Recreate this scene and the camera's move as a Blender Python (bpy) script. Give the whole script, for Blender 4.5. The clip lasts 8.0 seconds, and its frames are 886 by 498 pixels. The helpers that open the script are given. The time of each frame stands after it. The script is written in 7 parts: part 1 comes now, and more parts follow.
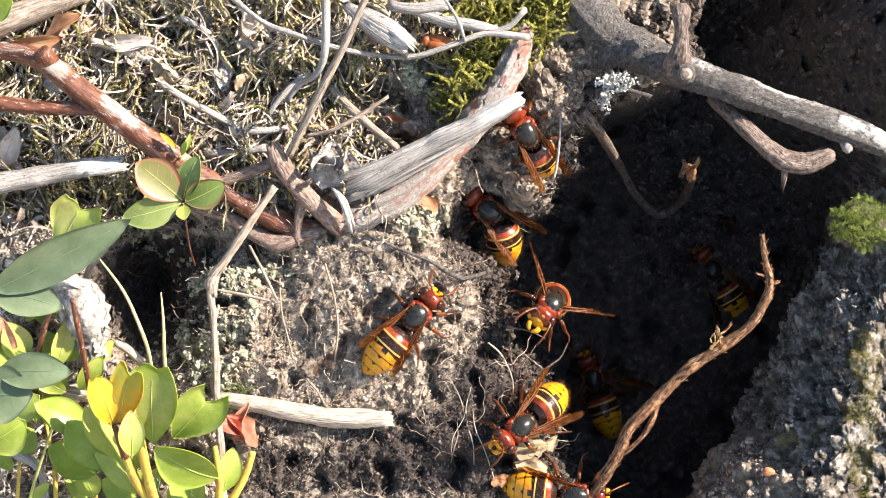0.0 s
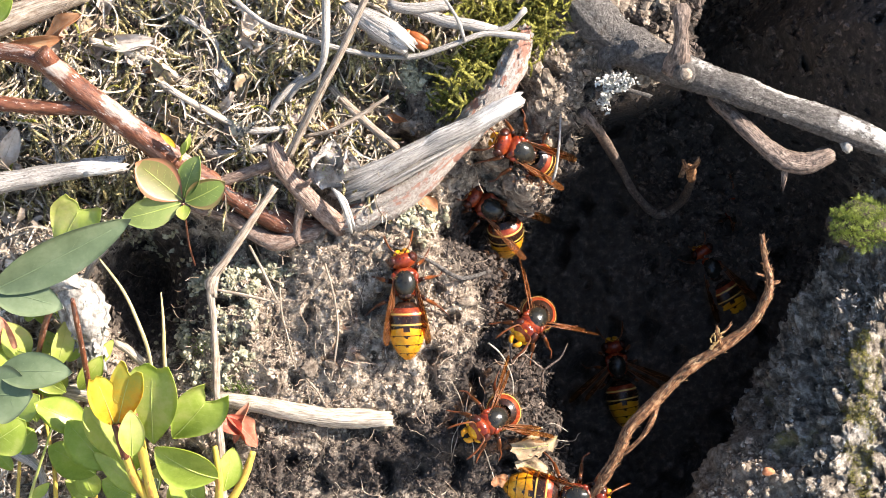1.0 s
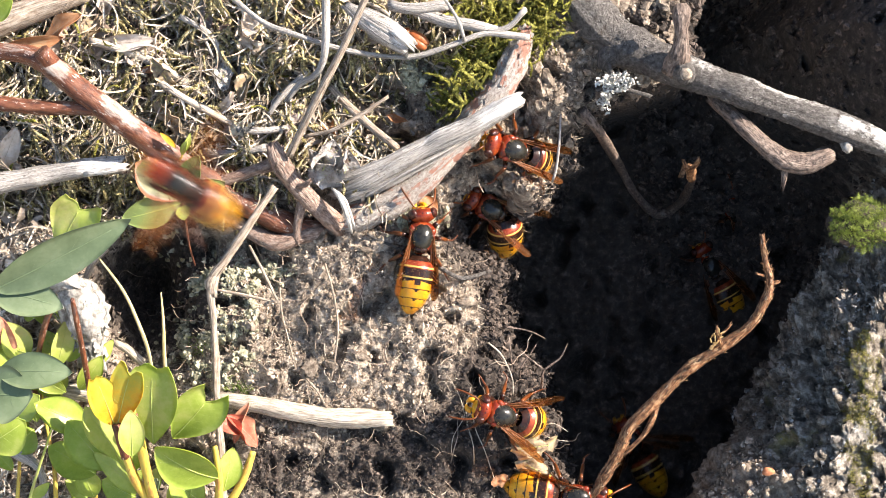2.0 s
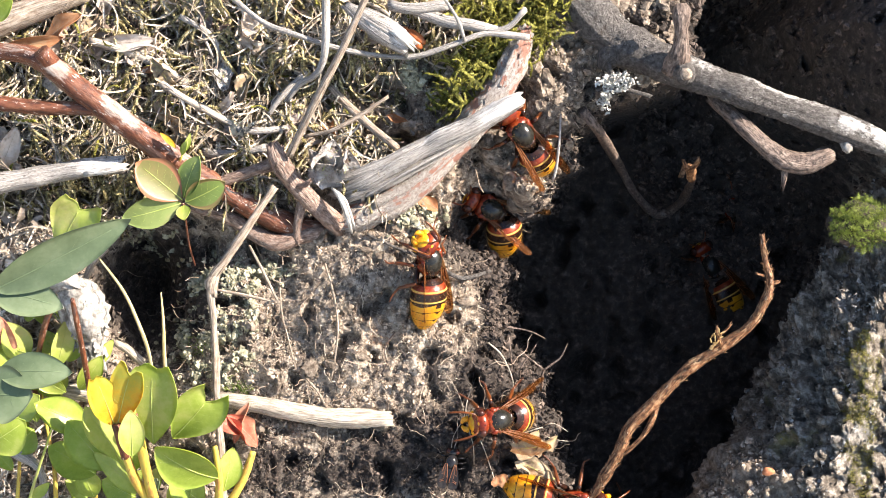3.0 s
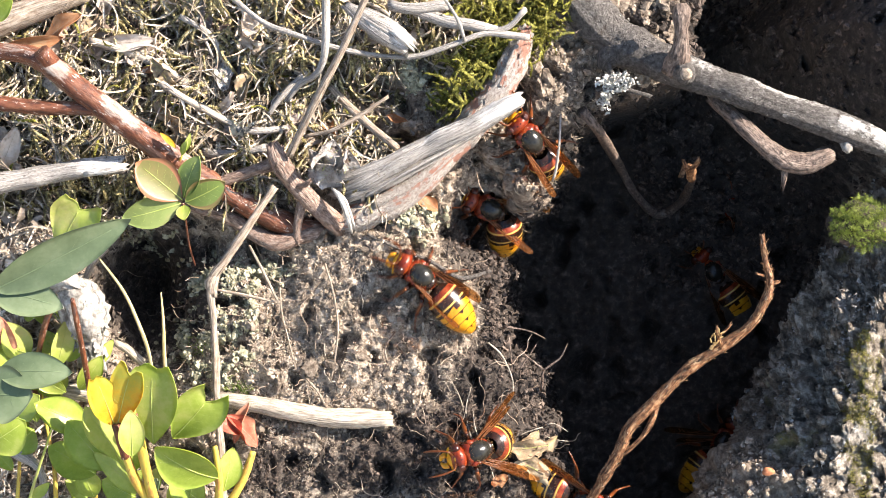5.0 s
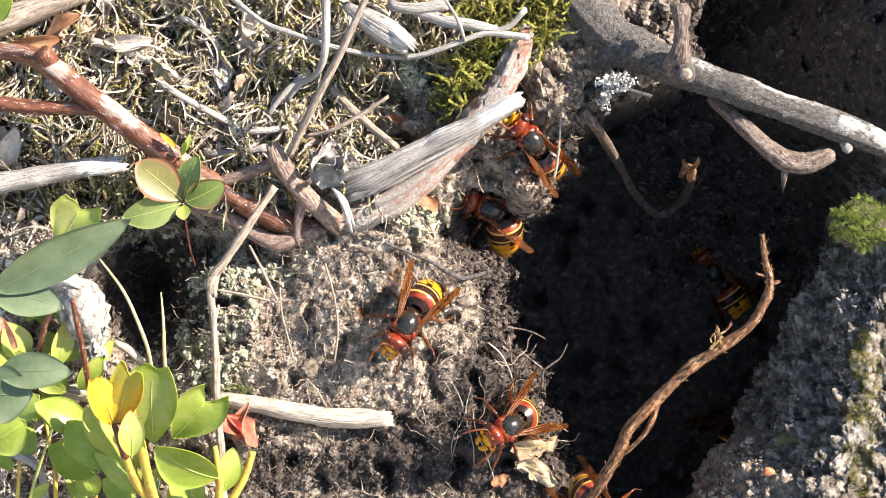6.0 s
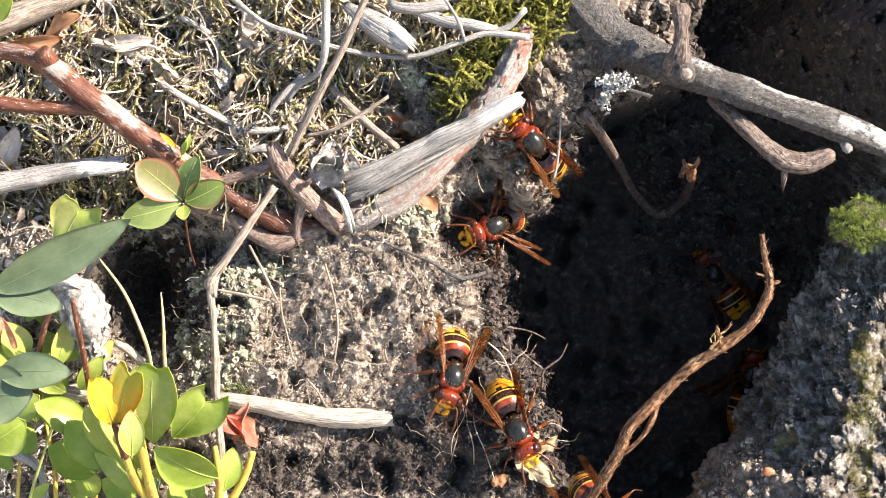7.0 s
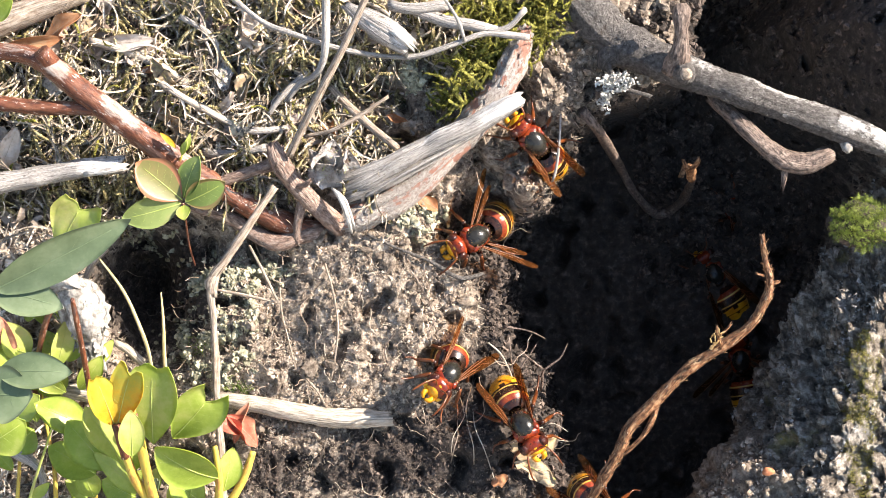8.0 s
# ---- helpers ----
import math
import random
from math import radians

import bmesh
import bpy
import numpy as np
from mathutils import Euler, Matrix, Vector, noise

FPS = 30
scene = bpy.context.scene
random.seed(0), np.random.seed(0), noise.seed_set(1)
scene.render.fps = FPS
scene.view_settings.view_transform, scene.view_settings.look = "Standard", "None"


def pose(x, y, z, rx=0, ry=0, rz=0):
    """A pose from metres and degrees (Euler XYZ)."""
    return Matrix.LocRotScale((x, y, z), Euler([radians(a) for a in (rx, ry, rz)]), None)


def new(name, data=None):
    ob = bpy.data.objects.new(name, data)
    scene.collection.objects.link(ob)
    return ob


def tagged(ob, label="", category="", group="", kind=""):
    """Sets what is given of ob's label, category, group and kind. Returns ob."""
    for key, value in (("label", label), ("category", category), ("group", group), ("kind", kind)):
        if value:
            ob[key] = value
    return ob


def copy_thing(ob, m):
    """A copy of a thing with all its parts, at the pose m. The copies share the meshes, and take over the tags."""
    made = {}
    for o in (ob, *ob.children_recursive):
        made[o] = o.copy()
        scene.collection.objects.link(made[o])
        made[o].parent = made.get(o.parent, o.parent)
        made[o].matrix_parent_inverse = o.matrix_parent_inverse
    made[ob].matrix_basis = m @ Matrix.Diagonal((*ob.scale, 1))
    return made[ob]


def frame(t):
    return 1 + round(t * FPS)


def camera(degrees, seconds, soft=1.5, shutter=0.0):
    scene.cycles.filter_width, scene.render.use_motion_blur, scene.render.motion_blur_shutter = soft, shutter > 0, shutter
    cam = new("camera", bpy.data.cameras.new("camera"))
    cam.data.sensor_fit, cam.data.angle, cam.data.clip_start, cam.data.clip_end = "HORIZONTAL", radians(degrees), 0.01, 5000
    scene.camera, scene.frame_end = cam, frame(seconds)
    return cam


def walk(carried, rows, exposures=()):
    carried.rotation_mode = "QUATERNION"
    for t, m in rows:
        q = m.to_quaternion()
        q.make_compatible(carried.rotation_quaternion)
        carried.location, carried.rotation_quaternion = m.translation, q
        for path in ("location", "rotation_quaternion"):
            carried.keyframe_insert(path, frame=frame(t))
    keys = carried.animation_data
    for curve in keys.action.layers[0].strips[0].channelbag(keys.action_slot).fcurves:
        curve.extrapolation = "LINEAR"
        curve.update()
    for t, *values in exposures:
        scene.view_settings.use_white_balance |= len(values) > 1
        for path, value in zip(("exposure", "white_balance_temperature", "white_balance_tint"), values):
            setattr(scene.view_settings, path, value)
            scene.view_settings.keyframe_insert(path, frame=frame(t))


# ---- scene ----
# Scale: one bank millimetre is 0.001 m. Bank axes: u across, v up the slope, w out of the slope.
SLOPE = 40.0
BANK = Matrix.Translation((0, 0, 0.6)) @ Matrix.Rotation(radians(SLOPE), 4, "X")
MM = 0.001

# ---- camera: stands still, square to the slope ----
cam = camera(24, 8.0, soft=0.95, shutter=0.5)
EYE = BANK @ Matrix.Translation((0, 0, 0.4426))
walk(cam, [(0.0, EYE), (8.0, EYE)], [(0.0, 1.62), (8.0, 1.62)])

# ---- sky and sun ----
TO_SUN = (BANK.to_3x3() @ Vector((0.75, 0.44, 0.47))).normalized()
elevation = math.asin(TO_SUN.z)
bearing = math.atan2(TO_SUN.x, TO_SUN.y)
world = bpy.data.worlds.new("sky")
scene.world = world
world.use_nodes = True
tree = world.node_tree
sky = tree.nodes.new("ShaderNodeTexSky")
sky.sky_type, sky.sun_disc = "NISHITA", False
sky.sun_elevation, sky.sun_rotation = elevation, bearing
tree.links.new(sky.outputs[0], tree.nodes["Background"].inputs[0])
tree.nodes["Background"].inputs[1].default_value = 0.094
sun = new("sun", bpy.data.lights.new("sun", "SUN"))
sun.data.energy, sun.data.angle, sun.data.color = 5.0, radians(0.53), (1.0, 0.885, 0.785)
sun.matrix_world = Matrix.Translation((1, -1, 3)) @ TO_SUN.to_track_quat("Z", "Y").to_matrix().to_4x4()

# ---- the shape of the bank: a slope with a burrow mouth in it ----
LIP_V = (-90, -60, -40, -31, -25, -19, -14, -9, -3, 2, 6, 9.5, 23, 31, 34, 36, 50, 70, 95)
LIP_U = (60, 25, 21, 19, 15.5, 10.5, 11, 11.5, 10, 9.5, 13, 20.5, 27, 33, 45, 52, 53, 56, 90)
FOOT_V = (-90, -50, -28, -5, 12, 30, 50, 95)
FOOT_U = (82, 80, 86, 86, 80, 60, 54, 90)
# mounds and hollows: u, v, spread u, spread v, height
MOUNDS = ((-20, -12, 26, 22, 4.0), (-8, 8, 10, 7, 2.0), (-2, -42, 20, 10, 2.0), (-65, -9, 9, 13, -30.0),
          (-50, 1, 13, 5, -8.0), (-60, 40, 40, 25, 3.0), (-14, 30, 12, 8, -6.0), (-38, 33, 6, 6, -5.0),
          (23, 33, 6, 7, 3.0), (5, 33, 8, 6, 3.0), (-75, 12, 12, 6, -9.0), (-35, -6, 5, 6, -4.0),
          (14, 24, 8, 8, -2.0), (9, 6, 7.5, 7, -22.0), (17.5, 12.0, 4, 3.2, 11.5), (-80, -45, 25, 18, -8.0), (-17, -38, 6, 3, -4.0), (-31, -19, 5, 5, -4.0))


def ramp01(x):
    x = np.clip(x, 0.0, 1.0)
    return x * x * (3 - 2 * x)


def bank_shape(u, v):
    u, v = np.asarray(u, float), np.asarray(v, float)
    w = np.zeros(np.broadcast(u, v).shape)
    for mu, mv, su, sv, h in MOUNDS:
        w = w + h * np.exp(-((u - mu) / su) ** 2 - ((v - mv) / sv) ** 2)
    mouth = 1 - ramp01((np.abs(v) - 62.0) / 40.0)
    far = 1 - ramp01((u - 135.0) / 90.0)
    edge = u - np.interp(v, LIP_V, LIP_U) + 1.6 * np.sin(v * 0.53 + 1.0) + 0.9 * np.sin(v * 1.31)
    drop = ramp01(edge / 8.0) * mouth
    w = w - 6.5 * mouth * ramp01((edge + 11.0) / 12.0) ** 2 * far
    rise = ramp01((u - np.interp(v, FOOT_V, FOOT_U)) / np.interp(v, (0, 35), (62.0, 51.0)))
    return w * (1 - drop) - 85.0 * drop * (1 - rise) + 3.0 * rise * mouth * far

# ---- mesh tools ----
def set_mesh(name, verts, faces, mats=(), index=None, smooth=True, uv=None):
    me = bpy.data.meshes.new(name)
    me.from_pydata([tuple(p) for p in (np.asarray(verts, float) * MM).tolist()], [], faces)
    for m in mats:
        me.materials.append(m)
    if index is not None:
        me.polygons.foreach_set("material_index", np.asarray(index, np.int32))
    if smooth:
        me.polygons.foreach_set("use_smooth", np.ones(len(me.polygons), bool))
    if uv is not None:
        layer = me.uv_layers.new(name="UVMap")
        loop_v = np.empty(len(me.loops), np.int32)
        me.loops.foreach_get("vertex_index", loop_v)
        layer.data.foreach_set("uv", np.asarray(uv, np.float32)[loop_v].ravel())
    me.update()
    return me


def thing(name, at, label, category, group="", kind=""):
    ob = new(name)
    ob.empty_display_size = 0.005
    ob.matrix_world = BANK @ Matrix.Translation(Vector(at[:3]) * MM)
    return tagged(ob, label, category, group, kind)


def part(name, me, parent, label=""):
    ob = new(name, me)
    ob.parent = parent
    return tagged(ob, label)


def single(name, me, at, label, category, group="", kind=""):
    ob = new(name, me)
    ob.matrix_world = BANK @ Matrix.Translation(Vector(at[:3]) * MM)
    return tagged(ob, label, category, group, kind)


def curve_points(pts, step=1.0):
    """Catmull-Rom through rows of (u, v, w, radius), resampled."""
    p = np.asarray(pts, float)
    p = np.vstack([2 * p[0] - p[1], p, 2 * p[-1] - p[-2]])
    out = []
    for i in range(1, len(p) - 2):
        n = max(2, int(np.linalg.norm(p[i + 1, :3] - p[i, :3]) / step))
        for t in np.arange(n) / n:
            a, b, c, d = p[i - 1], p[i], p[i + 1], p[i + 2]
            out.append(0.5 * (2 * b + (c - a) * t + (2 * a - 5 * b + 4 * c - d) * t * t + (3 * b - a - 3 * c + d) * t ** 3))
    out.append(p[-2])
    out = np.array(out)
    out[:, 3] = np.maximum(out[:, 3], 0.003)
    return out


def tube(pts, sides=12, step=1.0, rough=0.08, grain=0.0, seed=0, flat=1.0, ragged=0.0, bend=0.0):
    """A tapering, uneven stem: vertices, faces and coordinates along it. ragged: splintered far end."""
    c = curve_points(pts, step)
    rng = np.random.RandomState(seed + 11)
    n = len(c)
    if bend:
        s = np.linspace(0, 1, n)
        for k in range(3):
            c[:, k] += bend * np.interp(s, np.linspace(0, 1, 7), rng.uniform(-1, 1, 7)) * np.sin(np.pi * s)
    d = np.gradient(c[:, :3], axis=0)
    d /= np.linalg.norm(d, axis=1)[:, None] + 1e-9
    side = np.cross(d, (0, 0, 1.0))
    side /= np.linalg.norm(side, axis=1)[:, None] + 1e-6
    up = np.cross(side, d)
    ang = np.arange(sides) * 2 * np.pi / sides
    run = np.concatenate([[0], np.cumsum(np.linalg.norm(np.diff(c[:, :3], axis=0), axis=1))])
    swell = 1 + rough * np.interp(run, np.linspace(0, run[-1], max(4, int(run[-1] / 4))), rng.randn(max(4, int(run[-1] / 4))))
    ridge = 1 + grain * rng.randn(sides)
    ridge = (ridge[None, :] + grain * 0.6 * np.array([np.interp(run, np.linspace(0, run[-1], 9), rng.randn(9)) for _ in ang]).T)
    r = c[:, 3][:, None] * swell[:, None] * ridge * (1 + 0.35 * rough * rng.randn(n, sides))
    v = c[:, None, :3] + r[..., None] * (np.cos(ang)[None, :, None] * side[:, None] + flat * np.sin(ang)[None, :, None] * up[:, None])
    if rough > 0.04:
        for i in range(n):
            for j in range(sides):
                q = Vector(v[i, j] * 0.9) + Vector((seed * 3.7, 0, 0))
                k = 0.55 * rough * c[i, 3] * (noise.noise(q) + 0.6 * noise.noise(q * 2.3))
                v[i, j] += k * (math.cos(ang[j]) * side[i] + math.sin(ang[j]) * up[i])
    if ragged:
        v[-1] += d[-1] * (ragged * rng.rand(sides, 1))
        v[0] -= d[0] * (ragged * 0.6 * rng.rand(sides, 1))
    uv = np.stack(np.broadcast_arrays(ang[None, :] * c[:, 3].mean(), run[:, None]), -1).reshape(-1, 2)
    v = v.reshape(-1, 3)
    f = []
    for i in range(n - 1):
        for j in range(sides):
            k = (j + 1) % sides
            f.append((i * sides + j, i * sides + k, (i + 1) * sides + k, (i + 1) * sides + j))
    base = len(v)
    v = np.vstack([v, c[0, :3] + d[0] * 0.1 * c[0, 3], c[-1, :3] - d[-1] * (0.3 * ragged - 0.1 * c[-1, 3])])
    uv = np.vstack([uv, uv[0], uv[-1]])
    for j in range(sides):
        k = (j + 1) % sides
        f.append((base, k, j))
        f.append((base + 1, (n - 1) * sides + j, (n - 1) * sides + k))
    return v, f, uv


def join(*geos):
    v, f, uv, n = [], [], [], 0
    for g in geos:
        v.append(g[0])
        f += [tuple(i + n for i in q) for q in g[1]]
        uv.append(g[2] if len(g) > 2 else np.zeros((len(g[0]), 2)))
        n += len(g[0])
    return np.vstack(v), f, np.vstack(uv)


def ball(at, radii, rings=10, sides=16, turn=None, fn=None):
    th = np.linspace(0, np.pi, rings + 1)[1:-1]
    ph = np.arange(sides) * 2 * np.pi / sides
    p = np.stack(np.broadcast_arrays(np.cos(th)[:, None], np.sin(th)[:, None] * np.cos(ph), np.sin(th)[:, None] * np.sin(ph)), -1).reshape(-1, 3)
    p = np.vstack([p, (1, 0, 0), (-1, 0, 0)])
    if fn:
        p = fn(p)
    p = p * np.asarray(radii)
    if turn is not None:
        p = p @ np.array(Euler([radians(a) for a in turn]).to_matrix()).T
    p = p + np.asarray(at, float)
    f, m = [], rings - 1
    for i in range(m - 1):
        for j in range(sides):
            k = (j + 1) % sides
            f.append((i * sides + j, (i + 1) * sides + j, (i + 1) * sides + k, i * sides + k))
    for j in range(sides):
        k = (j + 1) % sides
        f.append((m * sides, j, k))
        f.append((m * sides + 1, (m - 1) * sides + k, (m - 1) * sides + j))
    return p, f, np.zeros((len(p), 2))


# ---- materials ----
def ramp_node(nt, fac, stops):
    r = nt.nodes.new("ShaderNodeValToRGB")
    while len(r.color_ramp.elements) < len(stops):
        r.color_ramp.elements.new(0.5)
    for e, (p, c) in zip(r.color_ramp.elements, stops):
        e.position, e.color = p, (*c, 1)
    nt.links.new(fac, r.inputs[0])
    return r.outputs[0]


def noise_node(nt, vec, scale, detail=4, rough=0.6):
    n = nt.nodes.new("ShaderNodeTexNoise")
    n.inputs["Scale"].default_value, n.inputs["Detail"].default_value, n.inputs["Roughness"].default_value = scale, detail, rough
    nt.links.new(vec, n.inputs["Vector"])
    return n.outputs[0]


def mixed(nt, fac, a, b, mode="MIX"):
    m = nt.nodes.new("ShaderNodeMix")
    m.data_type, m.blend_type = "RGBA", mode
    for socket, val in ((m.inputs[0], fac), (m.inputs[6], a), (m.inputs[7], b)):
        if isinstance(val, (int, float)):
            socket.default_value = val
        elif isinstance(val, tuple):
            socket.default_value = (*val, 1)
        else:
            nt.links.new(val, socket)
    return m.outputs[2]


def material(name, colors, scale=400, rough=0.8, bump=0.3, bump_scale=None, coords="Object", stretch=(1, 1, 1), island=0.0,
             spots=None, crisp=0.08, metal=0.0, through_light=0.0, ior=1.45, bump_size=0.0004, bare_lit=None, streak=None):
    """colors: ramp stops over a fine noise; spots: (scale, threshold, colour) for larger stains; island: value spread from piece to piece."""
    mat = bpy.data.materials.new(name)
    mat.use_nodes = True
    nt = mat.node_tree
    bsdf = nt.nodes["Principled BSDF"]
    tc = nt.nodes.new("ShaderNodeTexCoord")
    mp = nt.nodes.new("ShaderNodeMapping")
    mp.inputs["Scale"].default_value = stretch
    nt.links.new(tc.outputs[coords], mp.inputs[0])
    vec = mp.outputs[0]
    n = noise_node(nt, vec, scale, 8, 0.68)
    n2 = len(colors)
    col = ramp_node(nt, n, [(0.36 + 0.28 * i / max(1, n2 - 1), c) for i, c in enumerate(colors)])
    if spots:
        for s, thr, c in spots:
            q = noise_node(nt, vec, s, 5, 0.65)
            k = ramp_node(nt, q, [(thr, (0, 0, 0)), (min(1, thr + crisp), (1, 1, 1))])
            col = mixed(nt, k, col, c)
    if bare_lit:
        att = nt.nodes.new("ShaderNodeAttribute")
        att.attribute_name = "bare_lit"
        add = nt.nodes.new("ShaderNodeMath")
        add.operation = "MULTIPLY_ADD"
        nt.links.new(noise_node(nt, vec, bare_lit[0], 6, 0.7), add.inputs[0])
        add.inputs[1].default_value = 1.4
        nt.links.new(att.outputs["Fac"], add.inputs[2])
        half = nt.nodes.new("ShaderNodeMath")
        half.operation = "MULTIPLY"
        half.inputs[1].default_value = 0.5
        nt.links.new(add.outputs[0], half.inputs[0])
        k = ramp_node(nt, half.outputs[0], [(0.55, (0, 0, 0)), (0.66, (1, 1, 1))])
        under = ramp_node(nt, n, [(0.36 + 0.14 * i, c) for i, c in enumerate(bare_lit[1])])
        col = mixed(nt, k, col, under)
    ridges = None
    if streak:
        lay = nt.nodes.new("ShaderNodeMapping")
        lay.inputs["Scale"].default_value = (1, streak[1], 1)
        nt.links.new(tc.outputs[coords], lay.inputs[0])
        ridges = noise_node(nt, lay.outputs[0], streak[0], 4, 0.65)
        k = ramp_node(nt, ridges, [(0.42, (streak[2],) * 3), (0.46, (0.88, 0.87, 0.85)), (0.53, (1.0, 1.0, 1.0)), (0.57, (1.2, 1.19, 1.17))])
        col = mixed(nt, 1.0, col, k, "MULTIPLY")
        crack = noise_node(nt, lay.outputs[0], streak[0] * 0.22, 3, 0.6)
        k = ramp_node(nt, crack, [(0.488, (1, 1, 1)), (0.5, (streak[2] * 0.4,) * 3), (0.512, (1, 1, 1))])
        col = mixed(nt, 0.7, col, k, "MULTIPLY")
    if island:
        geo = nt.nodes.new("ShaderNodeNewGeometry")
        k = ramp_node(nt, geo.outputs["Random Per Island"], [(0, (1 - island,) * 3), (1, (1 + island,) * 3)])
        col = mixed(nt, 1.0, col, k, "MULTIPLY")
    nt.links.new(col, bsdf.inputs["Base Color"])
    bsdf.inputs["Roughness"].default_value, bsdf.inputs["Metallic"].default_value, bsdf.inputs["IOR"].default_value = rough, metal, ior
    if bump:
        b = nt.nodes.new("ShaderNodeBump")
        b.inputs["Strength"].default_value, b.inputs["Distance"].default_value = bump, bump_size
        nt.links.new(ridges or noise_node(nt, vec, bump_scale or scale * 2.3, 6, 0.7), b.inputs["Height"])
        nt.links.new(b.outputs[0], bsdf.inputs["Normal"])
    if through_light:
        tr = nt.nodes.new("ShaderNodeBsdfTranslucent")
        mx = nt.nodes.new("ShaderNodeMixShader")
        mx.inputs[0].default_value = through_light
        nt.links.new(col, tr.inputs[0])
        nt.links.new(bsdf.outputs[0], mx.inputs[1])
        nt.links.new(tr.outputs[0], mx.inputs[2])
        nt.links.new(mx.outputs[0], nt.nodes["Material Output"].inputs[0])
    return mat

M_RED_BARK = material("red_brown_bark", [(0.045, 0.018, 0.012), (0.15, 0.05, 0.024), (0.25, 0.105, 0.055)], 0.8, 0.36, 0.8, 1.8, "UV", (1, 0.3, 1), crisp=0.025,
                      spots=[(0.10, 0.54, (0.13, 0.075, 0.06)), (0.22, 0.60, (0.28, 0.17, 0.12)), (0.5, 0.60, (0.36, 0.27, 0.22)), (1.3, 0.61, (0.58, 0.51, 0.45)), (0.9, 0.64, (0.05, 0.03, 0.022))],
                      bare_lit=(0.9, ((0.22, 0.15, 0.12), (0.36, 0.28, 0.23), (0.55, 0.46, 0.38))))
M_GREY_WOOD = material("grey_weathered_wood", [(0.27, 0.245, 0.22), (0.37, 0.345, 0.315), (0.46, 0.44, 0.405)], 5.0, 0.65, 1.0, 5.0, "UV", (1, 0.25, 1), crisp=0.02,
                       spots=[(0.8, 0.60, (0.55, 0.53, 0.49)), (1.6, 0.62, (0.13, 0.11, 0.095)), (3.0, 0.63, (0.08, 0.065, 0.055))], bump_size=0.0005,
                       bare_lit=(1.0, ((0.50, 0.47, 0.43), (0.66, 0.64, 0.60), (0.76, 0.74, 0.71))), streak=(3.6, 0.025, 0.72))
M_SHED_BARK = material("shaggy_red_root_bark", [(0.28, 0.22, 0.18), (0.50, 0.44, 0.385), (0.66, 0.62, 0.57)], 3.2, 0.75, 1.0, 5.0, "UV", (1, 0.45, 1), crisp=0.03,
                       spots=[(0.11, 0.52, (0.44, 0.22, 0.155)), (0.35, 0.58, (0.50, 0.30, 0.23)), (1.2, 0.60, (0.60, 0.56, 0.50)), (1.7, 0.62, (0.14, 0.09, 0.065))], bump_size=0.0009)
M_TAN_TWIG = material("tan_dry_twig", [(0.20, 0.145, 0.10), (0.34, 0.275, 0.21), (0.46, 0.40, 0.33)], 1.4, 0.65, 0.7, 3.0, "UV", (1, 0.3, 1),
                      spots=[(0.3, 0.62, (0.52, 0.47, 0.40)), (1.6, 0.66, (0.09, 0.06, 0.04))], streak=(4.0, 0.03, 0.6))
M_BRANCH = material("grey_brown_branch_bark", [(0.055, 0.048, 0.043), (0.125, 0.112, 0.10), (0.21, 0.195, 0.178)], 1.3, 0.7, 1.0, 2.6, "UV", (1, 0.7, 1),
                    spots=[(0.12, 0.58, (0.25, 0.235, 0.215)), (0.3, 0.58, (0.085, 0.068, 0.056)), (1.4, 0.61, (0.38, 0.36, 0.32)), (0.7, 0.66, (0.52, 0.50, 0.46))], bump_size=0.0012,
                    bare_lit=(0.8, ((0.40, 0.37, 0.33), (0.60, 0.58, 0.54), (0.72, 0.70, 0.67))))
M_BROWN_BARK = material("brown_rough_bark", [(0.08, 0.056, 0.044), (0.18, 0.132, 0.106), (0.29, 0.23, 0.187)], 0.9, 0.6, 1.0, 2.2, "UV", (1, 0.7, 1), spots=[(0.25, 0.60, (0.24, 0.205, 0.175)), (0.9, 0.66, (0.38, 0.33, 0.29))], bump_size=0.0008, streak=(2.0, 0.3, 0.4))
M_PINK_BARK = material("pinkish_brown_bark", [(0.15, 0.095, 0.07), (0.29, 0.20, 0.155), (0.43, 0.34, 0.28)], 1.3, 0.6, 1.0, 3.0, "UV", (1, 0.5, 1),
                       spots=[(0.3, 0.60, (0.33, 0.14, 0.09)), (1.0, 0.64, (0.50, 0.44, 0.38)), (1.6, 0.66, (0.08, 0.05, 0.035))], bump_size=0.0007, streak=(2.6, 0.2, 0.68))
M_PEELED = material("white_peeled_bark", [(0.42, 0.39, 0.35), (0.62, 0.60, 0.56), (0.76, 0.74, 0.71)], 0.8, 0.6, 0.8, 2, "UV", (1, 0.4, 1), spots=[(0.9, 0.66, (0.25, 0.21, 0.17))], streak=(3.0, 0.08, 0.5))
M_ORANGE_PATCH = material("orange_inner_bark", [(0.42, 0.22, 0.07), (0.58, 0.38, 0.15), (0.68, 0.52, 0.28)], 0.8, 0.5, 0.6, 2, "UV")
M_ORANGE_ROOT = material("orange_brown_root_bark", [(0.065, 0.027, 0.013), (0.27, 0.12, 0.052), (0.54, 0.34, 0.18)], 1.7, 0.6, 1.0, 2.6, "UV", (1, 0.4, 1),
                         crisp=0.03, bump_size=0.0009, spots=[(0.35, 0.60, (0.50, 0.33, 0.18)), (1.1, 0.61, (0.62, 0.50, 0.36)), (0.8, 0.62, (0.06, 0.03, 0.018))], streak=(3.0, 0.09, 0.42))
